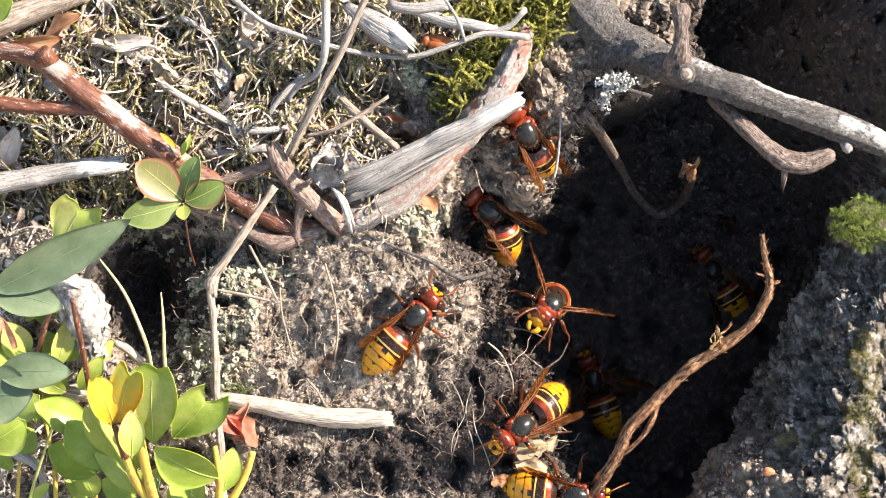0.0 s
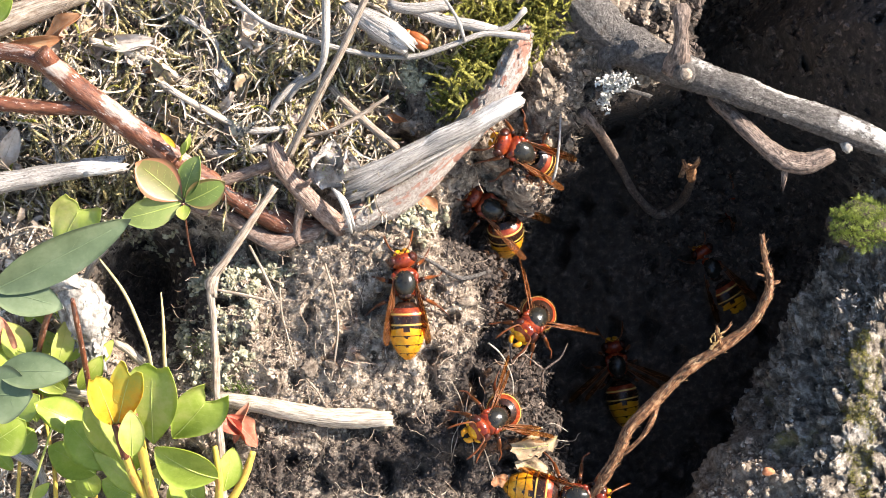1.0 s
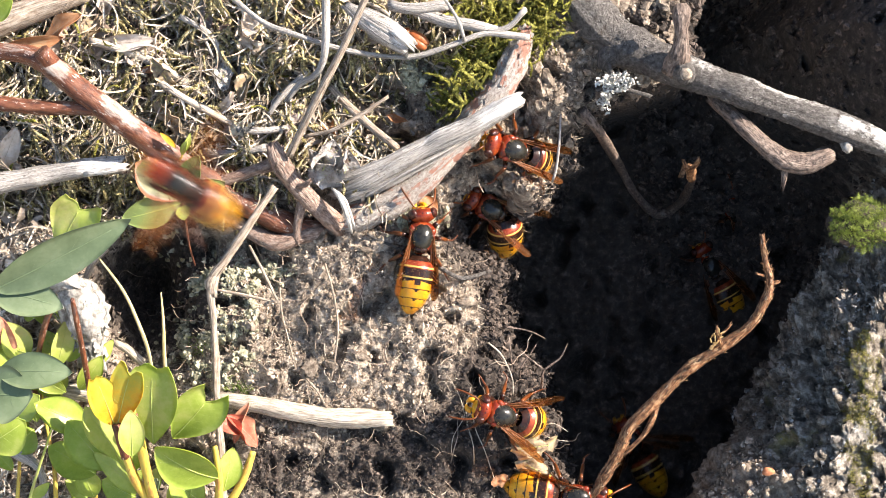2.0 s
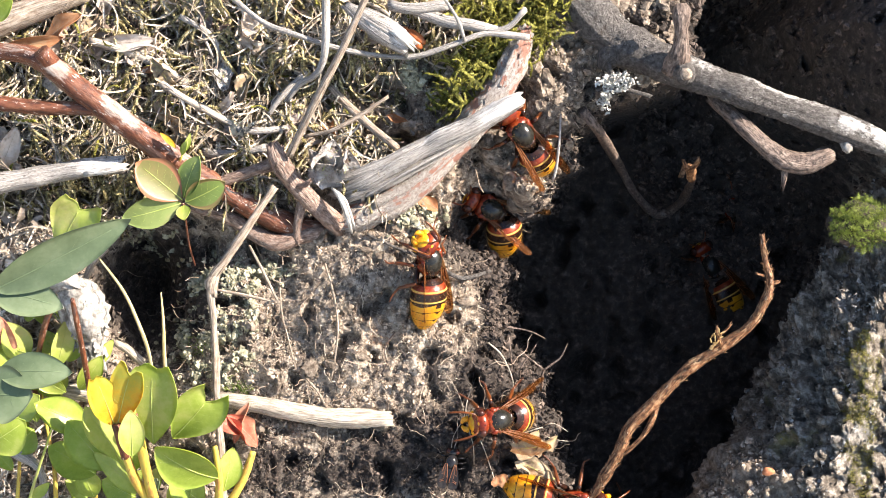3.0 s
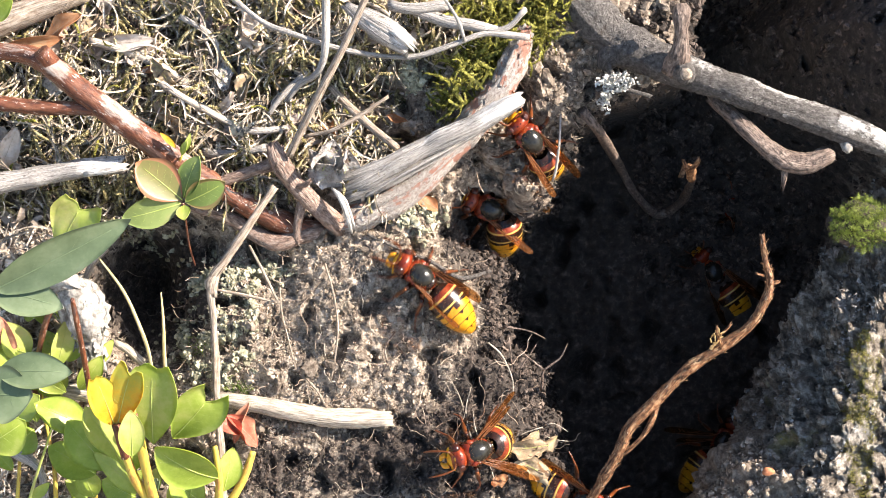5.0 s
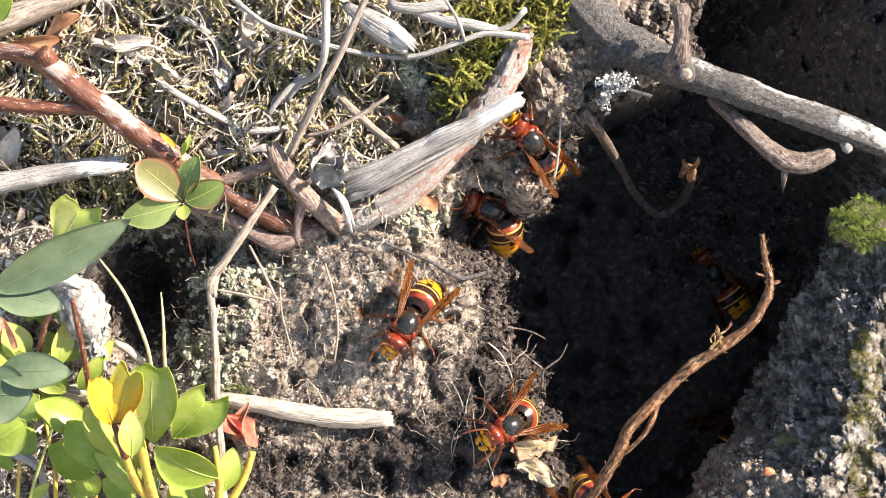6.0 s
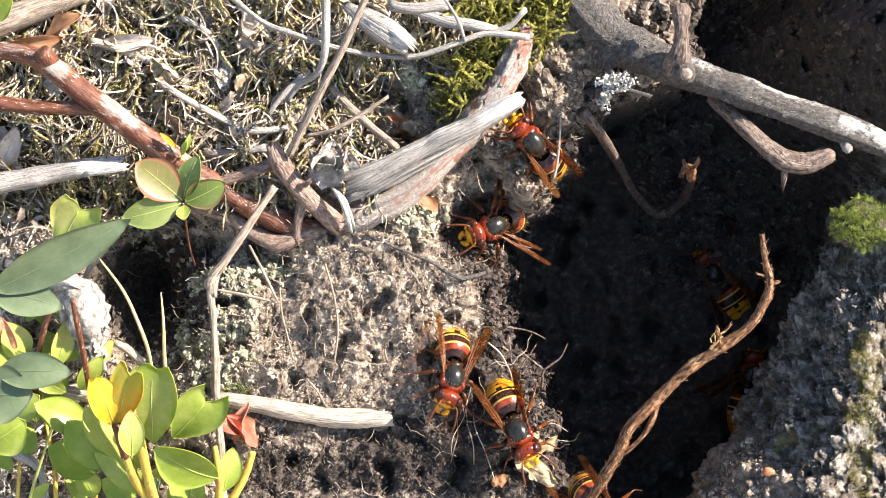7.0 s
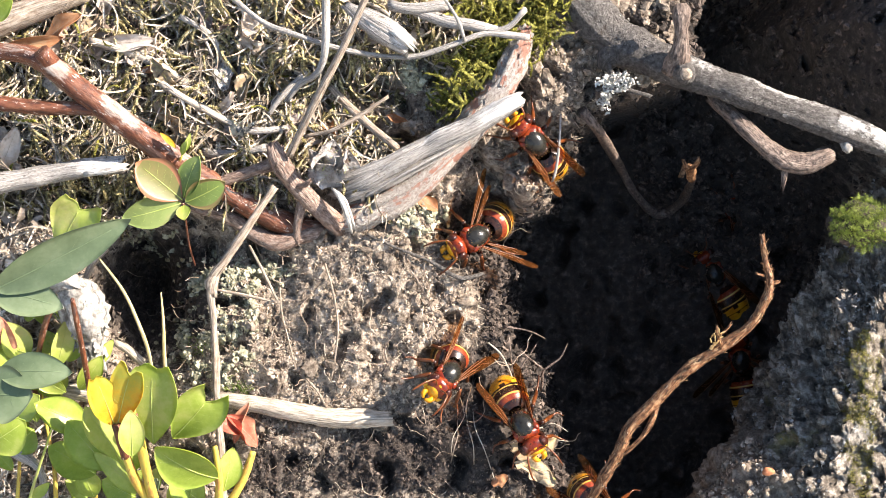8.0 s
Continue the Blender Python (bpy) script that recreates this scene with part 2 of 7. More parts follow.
M_PALE_WOOD = material("pale_broken_wood", [(0.32, 0.26, 0.19), (0.47, 0.41, 0.33), (0.60, 0.55, 0.47)], 3.0, 0.75, 0.8, 6.0, "UV", (1, 0.12, 1), streak=(4.0, 0.03, 0.6))
M_BRANCH_FLAKE = material("pale_branch_flakes", [(0.14, 0.12, 0.10), (0.27, 0.25, 0.22), (0.42, 0.40, 0.36)], 1.2, 0.8, 0.5, 3, "UV", island=0.3)
M_CRUMB = material("dry_soil_crumbs", [(0.13, 0.092, 0.066), (0.34, 0.272, 0.20), (0.56, 0.48, 0.385)], 900, 0.95, 0.6, 2500, island=0.6)
M_CLOD = material("dry_soil_clods", [(0.105, 0.078, 0.056), (0.25, 0.198, 0.148), (0.42, 0.355, 0.28)], 600, 0.95, 1.0, 1500, island=0.3, bump_size=0.0008)
M_FIBRE = material("pale_soil_fibres", [(0.15, 0.112, 0.082), (0.38, 0.315, 0.238), (0.58, 0.505, 0.395)], 700, 0.85, 0, island=0.65)
M_HUMUS_SHADE = material("humus_and_shade_crumbs", [(0.016, 0.012, 0.010), (0.056, 0.042, 0.033), (0.17, 0.130, 0.104)], 900, 0.85, 0.5, 2500, island=0.6)
M_LITTER = material("straw_litter", [(0.15, 0.112, 0.085), (0.42, 0.36, 0.285), (0.70, 0.64, 0.55)], 500, 0.75, 0.3, 2000, island=0.75)
M_ROOTHAIR = material("fine_rootlets", [(0.14, 0.09, 0.06), (0.31, 0.23, 0.165), (0.50, 0.42, 0.33)], 500, 0.7, 0.2, 2000, island=0.5)
M_MOSS = material("yellow_green_moss", [(0.07, 0.075, 0.012), (0.21, 0.20, 0.03), (0.42, 0.39, 0.085)], 500, 0.7, 0.2, 2000, island=0.5, through_light=0.3)
M_DRY_MOSS = material("dried_straw_moss", [(0.24, 0.19, 0.125), (0.47, 0.41, 0.30), (0.68, 0.62, 0.49)], 500, 0.75, 0.2, 2000, island=0.6, through_light=0.15)
M_DARK_MOSS = material("fresh_green_moss", [(0.06, 0.09, 0.012), (0.15, 0.22, 0.03), (0.30, 0.38, 0.07)], 500, 0.6, 0.2, 2000, island=0.5, through_light=0.3)
M_LICHEN = material("grey_green_lichen", [(0.17, 0.16, 0.10), (0.35, 0.335, 0.225), (0.53, 0.51, 0.385)], 700, 0.9, 0.5, 2500, island=0.35)
M_WHITE_LICHEN = material("white_lichen", [(0.15, 0.135, 0.115), (0.38, 0.355, 0.315), (0.64, 0.615, 0.565)], 420, 0.9, 1.0, 1500, spots=[(260, 0.62, (0.13, 0.115, 0.09))])
M_BUSHY_LICHEN = material("bushy_white_lichen", [(0.42, 0.41, 0.37), (0.62, 0.61, 0.56), (0.76, 0.75, 0.71)], 420, 0.85, 0.5, 1500, island=0.25)
M_LEAF = material("green_leaf", [(0.28, 0.38, 0.05), (0.38, 0.48, 0.075), (0.50, 0.55, 0.15)], 130, 0.3, 0.15, 900, island=0.15, through_light=0.42,
                  spots=[(90, 0.72, (0.40, 0.34, 0.07))])
M_YOUNG_LEAF = material("yellow_green_leaf", [(0.37, 0.47, 0.08), (0.47, 0.55, 0.12), (0.57, 0.58, 0.20)], 130, 0.33, 0.15, 900, island=0.15, through_light=0.35)
M_PALE_LEAF = material("pale_pinkish_green_leaf", [(0.15, 0.16, 0.05), (0.21, 0.19, 0.065), (0.31, 0.18, 0.09)], 60, 0.38, 0.12, 900, through_light=0.25, spots=[(45, 0.52, (0.34, 0.15, 0.08))])
M_SPRIG_LEAF = material("dark_sprig_leaf", [(0.15, 0.22, 0.055), (0.20, 0.28, 0.07), (0.27, 0.33, 0.11)], 80, 0.35, 0.12, 900, through_light=0.25)
M_BLUSH_LEAF = material("blushing_green_leaf", [(0.19, 0.25, 0.075), (0.25, 0.31, 0.10), (0.33, 0.31, 0.14)], 80, 0.38, 0.12, 900, through_light=0.25, spots=[(40, 0.62, (0.48, 0.27, 0.13))])
M_PINK_RIM = material("pink_leaf_margin", [(0.30, 0.13, 0.07), (0.40, 0.17, 0.09), (0.34, 0.21, 0.09)], 90, 0.4, 0.1, 900, through_light=0.25)
M_BLUSH_RIM = material("brownish_leaf_margin", [(0.22, 0.20, 0.07), (0.28, 0.19, 0.08)], 90, 0.4, 0.1, 900, through_light=0.25)
M_DULL_LEAF = material("dull_blue_green_leaf", [(0.11, 0.15, 0.075), (0.15, 0.20, 0.105), (0.21, 0.26, 0.15)], 90, 0.32, 0.1, 700, through_light=0.2)
M_AMBER_LEAF = material("amber_leaf", [(0.68, 0.30, 0.02), (0.72, 0.50, 0.04), (0.52, 0.50, 0.07)], 75, 0.4, 0.15, 700, through_light=0.4)
M_RED_LEAF = material("red_dead_leaf", [(0.46, 0.08, 0.05), (0.60, 0.18, 0.11), (0.66, 0.36, 0.22)], 130, 0.5, 0.3, 700, through_light=0.25)
M_BROWN_LEAF = material("brown_dead_leaf", [(0.30, 0.12, 0.05), (0.42, 0.20, 0.09), (0.50, 0.30, 0.16)], 160, 0.6, 0.4, 700, through_light=0.2)
M_BUFF_LEAF = material("buff_dead_leaf", [(0.34, 0.26, 0.185), (0.48, 0.395, 0.315), (0.60, 0.52, 0.445)], 200, 0.7, 0.6, 900, through_light=0.1, island=0.4, spots=[(90, 0.58, (0.28, 0.19, 0.12))])
M_STRAW_LEAF = material("straw_dead_leaf", [(0.40, 0.33, 0.20), (0.55, 0.47, 0.31), (0.66, 0.59, 0.43)], 200, 0.65, 0.4, 900, through_light=0.15)
M_DULL_VEIN = material("dull_leaf_vein", [(0.15, 0.21, 0.10), (0.19, 0.25, 0.13)], 300, 0.5, 0)
M_DRY_VEIN = material("dry_leaf_vein", [(0.30, 0.23, 0.15), (0.44, 0.36, 0.26)], 300, 0.7, 0)
M_VEIN = material("pale_leaf_vein", [(0.40, 0.48, 0.10), (0.48, 0.54, 0.16)], 300, 0.5, 0)
M_YELLOW_STEM = material("yellow_stem", [(0.45, 0.28, 0.04), (0.60, 0.45, 0.07), (0.50, 0.42, 0.10)], 0.6, 0.5, 0.3, 2, "UV", (1, 0.3, 1), spots=[(0.35, 0.50, (0.40, 0.18, 0.05)), (0.8, 0.60, (0.20, 0.08, 0.03))])
M_GRASS = material("straw_grass_blade", [(0.48, 0.36, 0.14), (0.62, 0.50, 0.24), (0.70, 0.62, 0.40)], 1.0, 0.5, 0.2, 2, "UV", (1, 0.2, 1))


def rock_material(name, colors, patches):
    mat = material(name, colors, 330, 0.9, 1.0, 800, bump_size=0.0016, spots=patches)
    return mat


M_ROCK = rock_material("grey_lichened_rock", [(0.04, 0.033, 0.025), (0.22, 0.184, 0.143), (0.62, 0.565, 0.475)],
                       [(70, 0.60, (0.36, 0.335, 0.30)), (110, 0.62, (0.05, 0.043, 0.036)), (38, 0.60, (0.24, 0.21, 0.08)), (260, 0.64, (0.55, 0.55, 0.52))])


def soil_material():
    """Dry grey-brown crust, dark humus where the digging has been, and shade painted into burrow and hollows."""
    mat = bpy.data.materials.new("crumbly_soil")
    mat.use_nodes = True
    nt = mat.node_tree
    bsdf = nt.nodes["Principled BSDF"]
    tc = nt.nodes.new("ShaderNodeTexCoord")
    vec = tc.outputs["Object"]
    dry = ramp_node(nt, noise_node(nt, vec, 420, 6, 0.7), [(0.34, (0.045, 0.033, 0.025)), (0.44, (0.20, 0.152, 0.113)), (0.54, (0.41, 0.337, 0.26)), (0.66, (0.64, 0.56, 0.455))])
    # dark tone: humus near the lip, painted shade in the burrow and hollows
    shade_humus = ramp_node(nt, noise_node(nt, vec, 520, 6, 0.7), [(0.32, (0.018, 0.014, 0.011)), (0.54, (0.058, 0.046, 0.037)), (0.74, (0.19, 0.152, 0.128))])
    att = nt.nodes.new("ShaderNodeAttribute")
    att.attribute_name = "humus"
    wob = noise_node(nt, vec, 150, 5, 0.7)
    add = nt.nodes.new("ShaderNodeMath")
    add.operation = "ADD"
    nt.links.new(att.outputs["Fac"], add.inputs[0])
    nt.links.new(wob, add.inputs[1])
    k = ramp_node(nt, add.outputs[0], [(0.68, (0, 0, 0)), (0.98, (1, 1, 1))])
    col = mixed(nt, k, dry, shade_humus)
    nt.links.new(col, bsdf.inputs["Base Color"])
    bsdf.inputs["Roughness"].default_value = 0.92
    b = nt.nodes.new("ShaderNodeBump")
    b.inputs["Strength"].default_value, b.inputs["Distance"].default_value = 0.9, 0.0008
    nt.links.new(noise_node(nt, vec, 1100, 6, 0.75), b.inputs["Height"])
    nt.links.new(b.outputs[0], bsdf.inputs["Normal"])
    return mat


M_SOIL = soil_material()

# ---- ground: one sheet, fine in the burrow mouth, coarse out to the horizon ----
# dark humus at the diggings, plus shade painted into burrow, hollows and litter gaps: u, v, spread u, spread v,
# strength
HUMUS_SHADE = ((3, -43, 19, 12, 0.66), (10, -26, 8, 8, 0.5), (11, -6, 6, 9, 0.3), (7, 3.5, 6.5, 7, 1.0), (-62, -9, 13, 14, 1.0), (52, -18, 28, 46, 1.6), (74, 18, 26, 34, 0.7), (90, 44, 22, 18, 0.6), (-38, -47, 9, 8, 0.55), (-18, -47, 13, 8, 0.4), (46, 46, 7, 6, 0.5), (-33, -18, 8, 10, 0.25), (-45, -8, 10, 8, 0.15), (20, -33, 6, 14, 0.9), (16, -20, 6, 9, 0.55), (-58, 36, 42, 17, 0.55))


def graded(lo, hi, step):
    inner = np.arange(lo, hi + step / 2, step)
    grow, g = [], step
    x = 0.0
    while x < 60000:
        g *= 1.28
        x += g
        grow.append(x)
    grow = np.array(grow)
    return np.concatenate([(lo - grow)[::-1], inner, hi + grow])


def humus_shade_at(u, v):
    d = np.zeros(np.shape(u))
    for mu, mv, su, sv, s in HUMUS_SHADE:
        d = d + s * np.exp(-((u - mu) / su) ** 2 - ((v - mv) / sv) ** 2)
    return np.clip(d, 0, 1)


GU, GV = graded(-112, 118, 0.55), graded(-66, 70, 0.55)
UU, VV = np.meshgrid(GU, GV)
WW = bank_shape(UU, VV)
for iu in range(len(GU)):
    if abs(GU[iu]) > 300:
        continue
    for iv in range(len(GV)):
        if abs(GV[iv]) > 300:
            continue
        p = Vector((GU[iu], GV[iv], WW[iv, iu] * 0.7))
        lump = 1.5 * noise.fractal(p * 0.11, 0.9, 2.1, 3) + 1.0 * abs(noise.noise(p * 0.36)) + 0.75 * noise.noise(p * 0.8) + 0.4 * noise.noise(p * 1.7)
        pit = noise.noise(p * 0.21 + Vector((7, 3, 1)))
        lump -= 14.0 * max(0.0, pit - 0.23) + 5.0 * max(0.0, noise.noise(p * 0.4 + Vector((2, 5, 9))) - 0.3)
        if GV[iv] > 12 and GU[iu] < 4:
            lump += 5.0 * noise.noise(p * 0.13 + Vector((1, 9, 4))) * min(1.0, (GV[iv] - 12) / 6)
            lump -= 15.0 * max(0.0, noise.noise(p * 0.15 + Vector((4, 8, 2))) - 0.12)
        WW[iv, iu] += lump


def ground_w(u, v):
    iu = np.clip(np.searchsorted(GU, u) - 1, 0, len(GU) - 2)
    iv = np.clip(np.searchsorted(GV, v) - 1, 0, len(GV) - 2)
    return WW[iv, iu]


def build_ground():
    n, m = len(GU), len(GV)
    pts = np.stack([UU, VV, WW], -1).reshape(-1, 3)
    rot = np.array(BANK.to_3x3())
    wor = pts @ rot.T
    low, high = -550.0, 700.0
    z = wor[:, 2]
    far = np.where(z < low, low + 0.02 * (z - low), np.where(z > high, high + 0.02 * (z - high), z))
    wor[:, 2] = np.maximum(far, -1400)
    pts = wor @ rot
    idx = np.arange(n * m).reshape(m, n)
    quads = np.stack([idx[:-1, :-1], idx[:-1, 1:], idx[1:, 1:], idx[1:, :-1]], -1).reshape(-1, 4)
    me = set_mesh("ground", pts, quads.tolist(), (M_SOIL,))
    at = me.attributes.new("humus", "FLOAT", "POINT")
    at.data.foreach_set("value", humus_shade_at(UU, VV).ravel().astype(np.float32))
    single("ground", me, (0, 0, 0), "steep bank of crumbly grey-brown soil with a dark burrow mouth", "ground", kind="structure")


build_ground()


ROCK_AT = Vector((127, -62, -40))
ROCK_TURN = Matrix.Rotation(radians(-16), 3, "Z")


def build_rock():
    n = 290
    t = np.linspace(-1, 1, n)
    a, b = [q.ravel() for q in np.meshgrid(t, t)]
    one = np.ones(n * n)
    verts, quads = [], []
    idx = np.arange(n * n).reshape(n, n)
    quad = np.stack([idx[:-1, :-1], idx[:-1, 1:], idx[1:, 1:], idx[1:, :-1]], -1).reshape(-1, 4)
    for k, cube in enumerate(((a, b, one), (-one, b, a), (a, one, -b), (a, -one, b))):
        c = np.stack(cube, -1)
        round_ = c / np.linalg.norm(c, axis=1)[:, None]
        verts.append((0.42 * c / 1.25 + 0.58 * round_) * (61, 80, 48))
        quads.append(quad + k * n * n)
    p = np.vstack(verts)
    d = p / np.linalg.norm(p, axis=1)[:, None]
    lift = np.zeros(len(p))
    for i, q in enumerate(p):
        v = Vector(q)
        lift[i] = (7.0 * abs(noise.noise(v * 0.045 + Vector((3, 1, 8)))) + 4.2 * abs(noise.noise(v * 0.10)) + 4.4 * abs(noise.noise(v * 0.22 + Vector((5, 0, 2))))
                   + 2.6 * noise.noise(v * 0.4) - 2.0 * abs(noise.noise(v * 0.7 + Vector((1, 4, 2)))) + 1.0 * noise.noise(v * 1.3) + 0.6 * noise.noise(v * 2.3))
    p = (p + d * lift[:, None]) @ np.array(ROCK_TURN).T
    p[:, 2] -= 0.32 * (p[:, 0] + 22)
    me = set_mesh("rock", p, np.vstack(quads).tolist(), (M_ROCK,))
    bm = bmesh.new()
    bm.from_mesh(me)
    bmesh.ops.remove_doubles(bm, verts=bm.verts, dist=1e-6)
    bm.to_mesh(me)
    bm.free()
    rock = single("rock", me, ROCK_AT, "grey lichen-covered rock beside the burrow mouth", "rock")

    def crag(p):
        out = []
        for q in p:
            v = Vector(q)
            k = 1 + 0.16 * abs(noise.noise(v * 1.7)) + 0.12 * noise.noise(v * 4) + 0.07 * noise.noise(v * 9) + 0.03 * noise.noise(v * 21)
            out.append(v * k)
        return np.array(out)

    g = ball((-21, 53, 9), (13.5, 17, 25), 110, 150, fn=crag)
    part("shoulder", set_mesh("shoulder", g[0], g[1], (M_ROCK,)), rock)


build_rock()

# ---- branches, roots and twigs ----
def wood(name, label, category, material_, stems, sides=14, step=1.0, rough=0.07, grain=0.05, ragged=0.6, parts=(), group="", other=None, bare_lit=()):
    """stems[0] is the main stem; the others are parts of their own named in parts."""
    at = stems[0][0]
    if len(stems) == 1:
        v, f, uv = tube(stems[0], sides, step, rough, grain, seed=len(name) + int(abs(at[0])), ragged=ragged)
        me = set_mesh(name, v - np.array(at[:3]), f, (material_,), uv=uv)
        if bare_lit:
            bare_lit_wood(me, stems[0], sides, step, bare_lit)
        return single(name, me, at, label, category, group)
    top = thing(name, at, label, category, group)
    for i, s in enumerate(stems):
        v, f, uv = tube(s, sides, step, rough, grain, seed=len(name) + i + int(abs(at[0])), ragged=ragged)
        nm = "stem" if i == 0 else (parts[i - 1] if i <= len(parts) else "side_twig")
        me = set_mesh(nm, v - np.array(at[:3]), f, ((other or {}).get(nm, material_),), uv=uv)
        if bare_lit and i == 0:
            bare_lit_wood(me, s, sides, step, bare_lit)
        part(nm, me, top)
    return top


def bare_lit_wood(me, rows, sides, step, zones):
    """Where the bark is gone, and the sunlit upper edge painted on the main branch: zones of (start, end) along the
    stem, (low, high) in degrees round it (90 faces outward), strength.
    """
    n = len(curve_points(rows, step))
    x, a = np.meshgrid(np.linspace(0, 1, n), np.arange(sides) * 360.0 / sides, indexing="ij")
    k = np.zeros(x.shape)
    for start, end, low, high, much in zones:
        p = np.abs(x - (start + end) / 2) / ((end - start) / 2)
        q = np.abs((a - (low + high) / 2 + 180) % 360 - 180) / ((high - low) / 2)
        k = np.maximum(k, much * np.exp(-(p ** 2.5)) * np.exp(-(q ** 2.5)))
    at = me.attributes.new("bare_lit", "FLOAT", "POINT")
    at.data.foreach_set("value", np.concatenate([k.ravel(), k[0, :1], k[-1, :1]]).astype(np.float32))


def flakes(rows, n, size, mat, parent, at, seed, name="bark_flake", lift=1.0, along=0.8, sit=0.98):
    """Loose curled plates of bark on a stem, joined into one part."""
    c = curve_points(rows, 0.6)
    g = np.random.RandomState(seed)
    d = np.gradient(c[:, :3], axis=0)
    d /= np.linalg.norm(d, axis=1)[:, None]
    pieces = []
    for _ in range(n):
        i = g.randint(2, len(c) - 2)
        side = np.cross(d[i], (0, 0, 1.0))
        side /= np.linalg.norm(side) + 1e-6
        up = np.cross(side, d[i])
        a = g.uniform(-0.3, math.pi + 0.3)
        out = math.cos(a) * side + math.sin(a) * up
        tan = -math.sin(a) * side + math.cos(a) * up
        ln, wd = size * g.uniform(0.5, 1.6), size * g.uniform(0.15, 0.45)
        ax = d[i] * along + tan * g.uniform(-0.5, 0.5)
        base = c[i, :3] + out * c[i, 3] * sit
        curl = g.uniform(0.0, 0.5) * lift
        vv = []
        for q in (0, 0.5, 1.0):
            w2 = wd * (0.6 + 0.8 * q * (1 - q) + 0.3 * g.rand())
            for sgn in (-1, 1):
                vv.append(base + ax * ln * (q - 0.3) + tan * w2 * sgn + out * (0.05 + curl * ln * q * q))
        vv = np.array(vv)
        vv = np.vstack([vv, vv - out * 0.12])
        ff = [(0, 1, 3, 2), (2, 3, 5, 4), (6, 8, 9, 7), (8, 10, 11, 9), (0, 2, 8, 6), (2, 4, 10, 8), (1, 7, 9, 3), (3, 9, 11, 5), (0, 6, 7, 1), (4, 5, 11, 10)]
        pieces.append((vv, ff, np.stack([vv[:, 0] * 3, vv[:, 1]], -1)))
    v, f, uv = join(*pieces)
    return tagged(part(name, set_mesh(name, v - np.array(at[:3]), f, (mat,), uv=uv, smooth=False), parent), kind="stuff")


woody = wood("woody_stem", "thick red-brown woody shrub stem with peeling bark", "stem", M_RED_BARK,
     [[(-98.08, 41.95, 14, 1.63), (-90.89, 40.69, 15, 1.62), (-82.39, 38.89, 17, 2.31), (-73.16, 31.85, 17, 2.54), (-64.23, 25.04, 15, 2.55), (-53.25, 17.12, 10, 2.46), (-43.19, 10.56, 5, 2.25), (-33.85, 5.84, 3, 2.26), (-25.02, 3.47, 1, 1.92)],
      [(-79.5, 37.27, 17, 1.73), (-80.62, 38.93, 19, 1.72), (-81.35, 39.99, 20, 1.49)]], parts=("knot",), ragged=0.2,
     bare_lit=((0.18, 0.27, 50, 170, 0.9), (0.0, 0.22, 40, 200, 0.5), (0.33, 0.48, 60, 200, 0.7), (0.50, 0.64, 80, 200, 0.55), (0.7, 0.95, 80, 200, 0.5)))
wood("thin_shoot", "thin smooth red-brown shrub stem", "stem", M_RED_BARK, [[(-97.62, 30.65, 16, 1.39), (-90.68, 29.84, 16, 1.39), (-82.58, 29.03, 16, 1.39), (-74.49, 28.8, 16, 1.27), (-69.86, 28.34, 16, 1.16)]])
STICK = [(-99.22, 13.05, 9, 2), (-92.17, 13.64, 9, 2.12), (-82.76, 15.4, 9, 2), (-74.36, 16.77, 10, 1.99), (-66.97, 17.48, 10, 1.99)]
stick = wood("grey_stick", "grey weathered fibrous broken stick", "stick", M_GREY_WOOD,
     [STICK, [(-74.19, 15.8, 11, 0.94), (-69.35, 16.46, 12, 1.05), (-66.08, 16.93, 12, 0.7)]], parts=("splinter",), other={"splinter": M_PEELED}, grain=0.12, ragged=1.6, bare_lit=((0.70, 1.08, 30, 220, 0.9), (0.2, 0.6, 100, 200, 0.5)))
wood("pink_stem", "short pinkish brown side stem", "stem", M_PINK_BARK, [[(-47.12, 13.7, 7, 1.18), (-40.53, 16.03, 8, 1.3), (-34.41, 18.03, 8, 1.41)]])
wood("brown_stem", "knobbed brown upright shrub stem", "stem", M_PINK_BARK,
     [[(-35.26, 21.36, 12, 1.4), (-34.17, 18.61, 11, 2.11), (-31.62, 14.46, 9, 1.88), (-27.4, 9.8, 7, 2.01), (-23.61, 6.29, 5, 2.25), (-21.93, 4.41, 3, 1.79)], [(-33.16, 20.9, 12, 0.47), (-33.86, 19.26, 12, 0.82), (-34.32, 17.63, 12, 0.7)], [(-30.03, 13.02, 10, 0.59), (-28.55, 13.22, 11, 0.7), (-27.67, 13.89, 12, 0.35)]], parts=("knob", "bud"), ragged=1.2)
wood("lower_branch", "reddish horizontal lower stem with stubs", "stem", M_PINK_BARK,
     [[(-52.92, 9.06, 3, 1.31), (-45.77, 7.03, 3, 1.43), (-39.9, 3.46, 2, 1.55), (-35.04, 1.31, 3, 1.79), (-30.27, 2.74, 3, 1.91), (-25.33, 3.7, 2, 1.79)],
      [(-29.29, 10.75, 7, 0.94), (-30.07, 7.22, 6, 1.07), (-30.61, 4.27, 5, 0.95), (-30.68, 1.31, 4, 0.71)]], parts=("stub",))
SHAGGY = [(-24.13, 5.19, 1, 2.02), (-18.04, 6.85, 3, 2.91), (-10.83, 10.65, 4, 3.01), (-3.66, 16.35, 5, 3.01), (2.89, 22.5, 6, 2.9), (8.22, 29.09, 7, 2.79), (12.96, 35.03, 7, 2.69), (15.97, 41.64, 6, 2.39), (17.24, 46.01, 4, 1.81)]
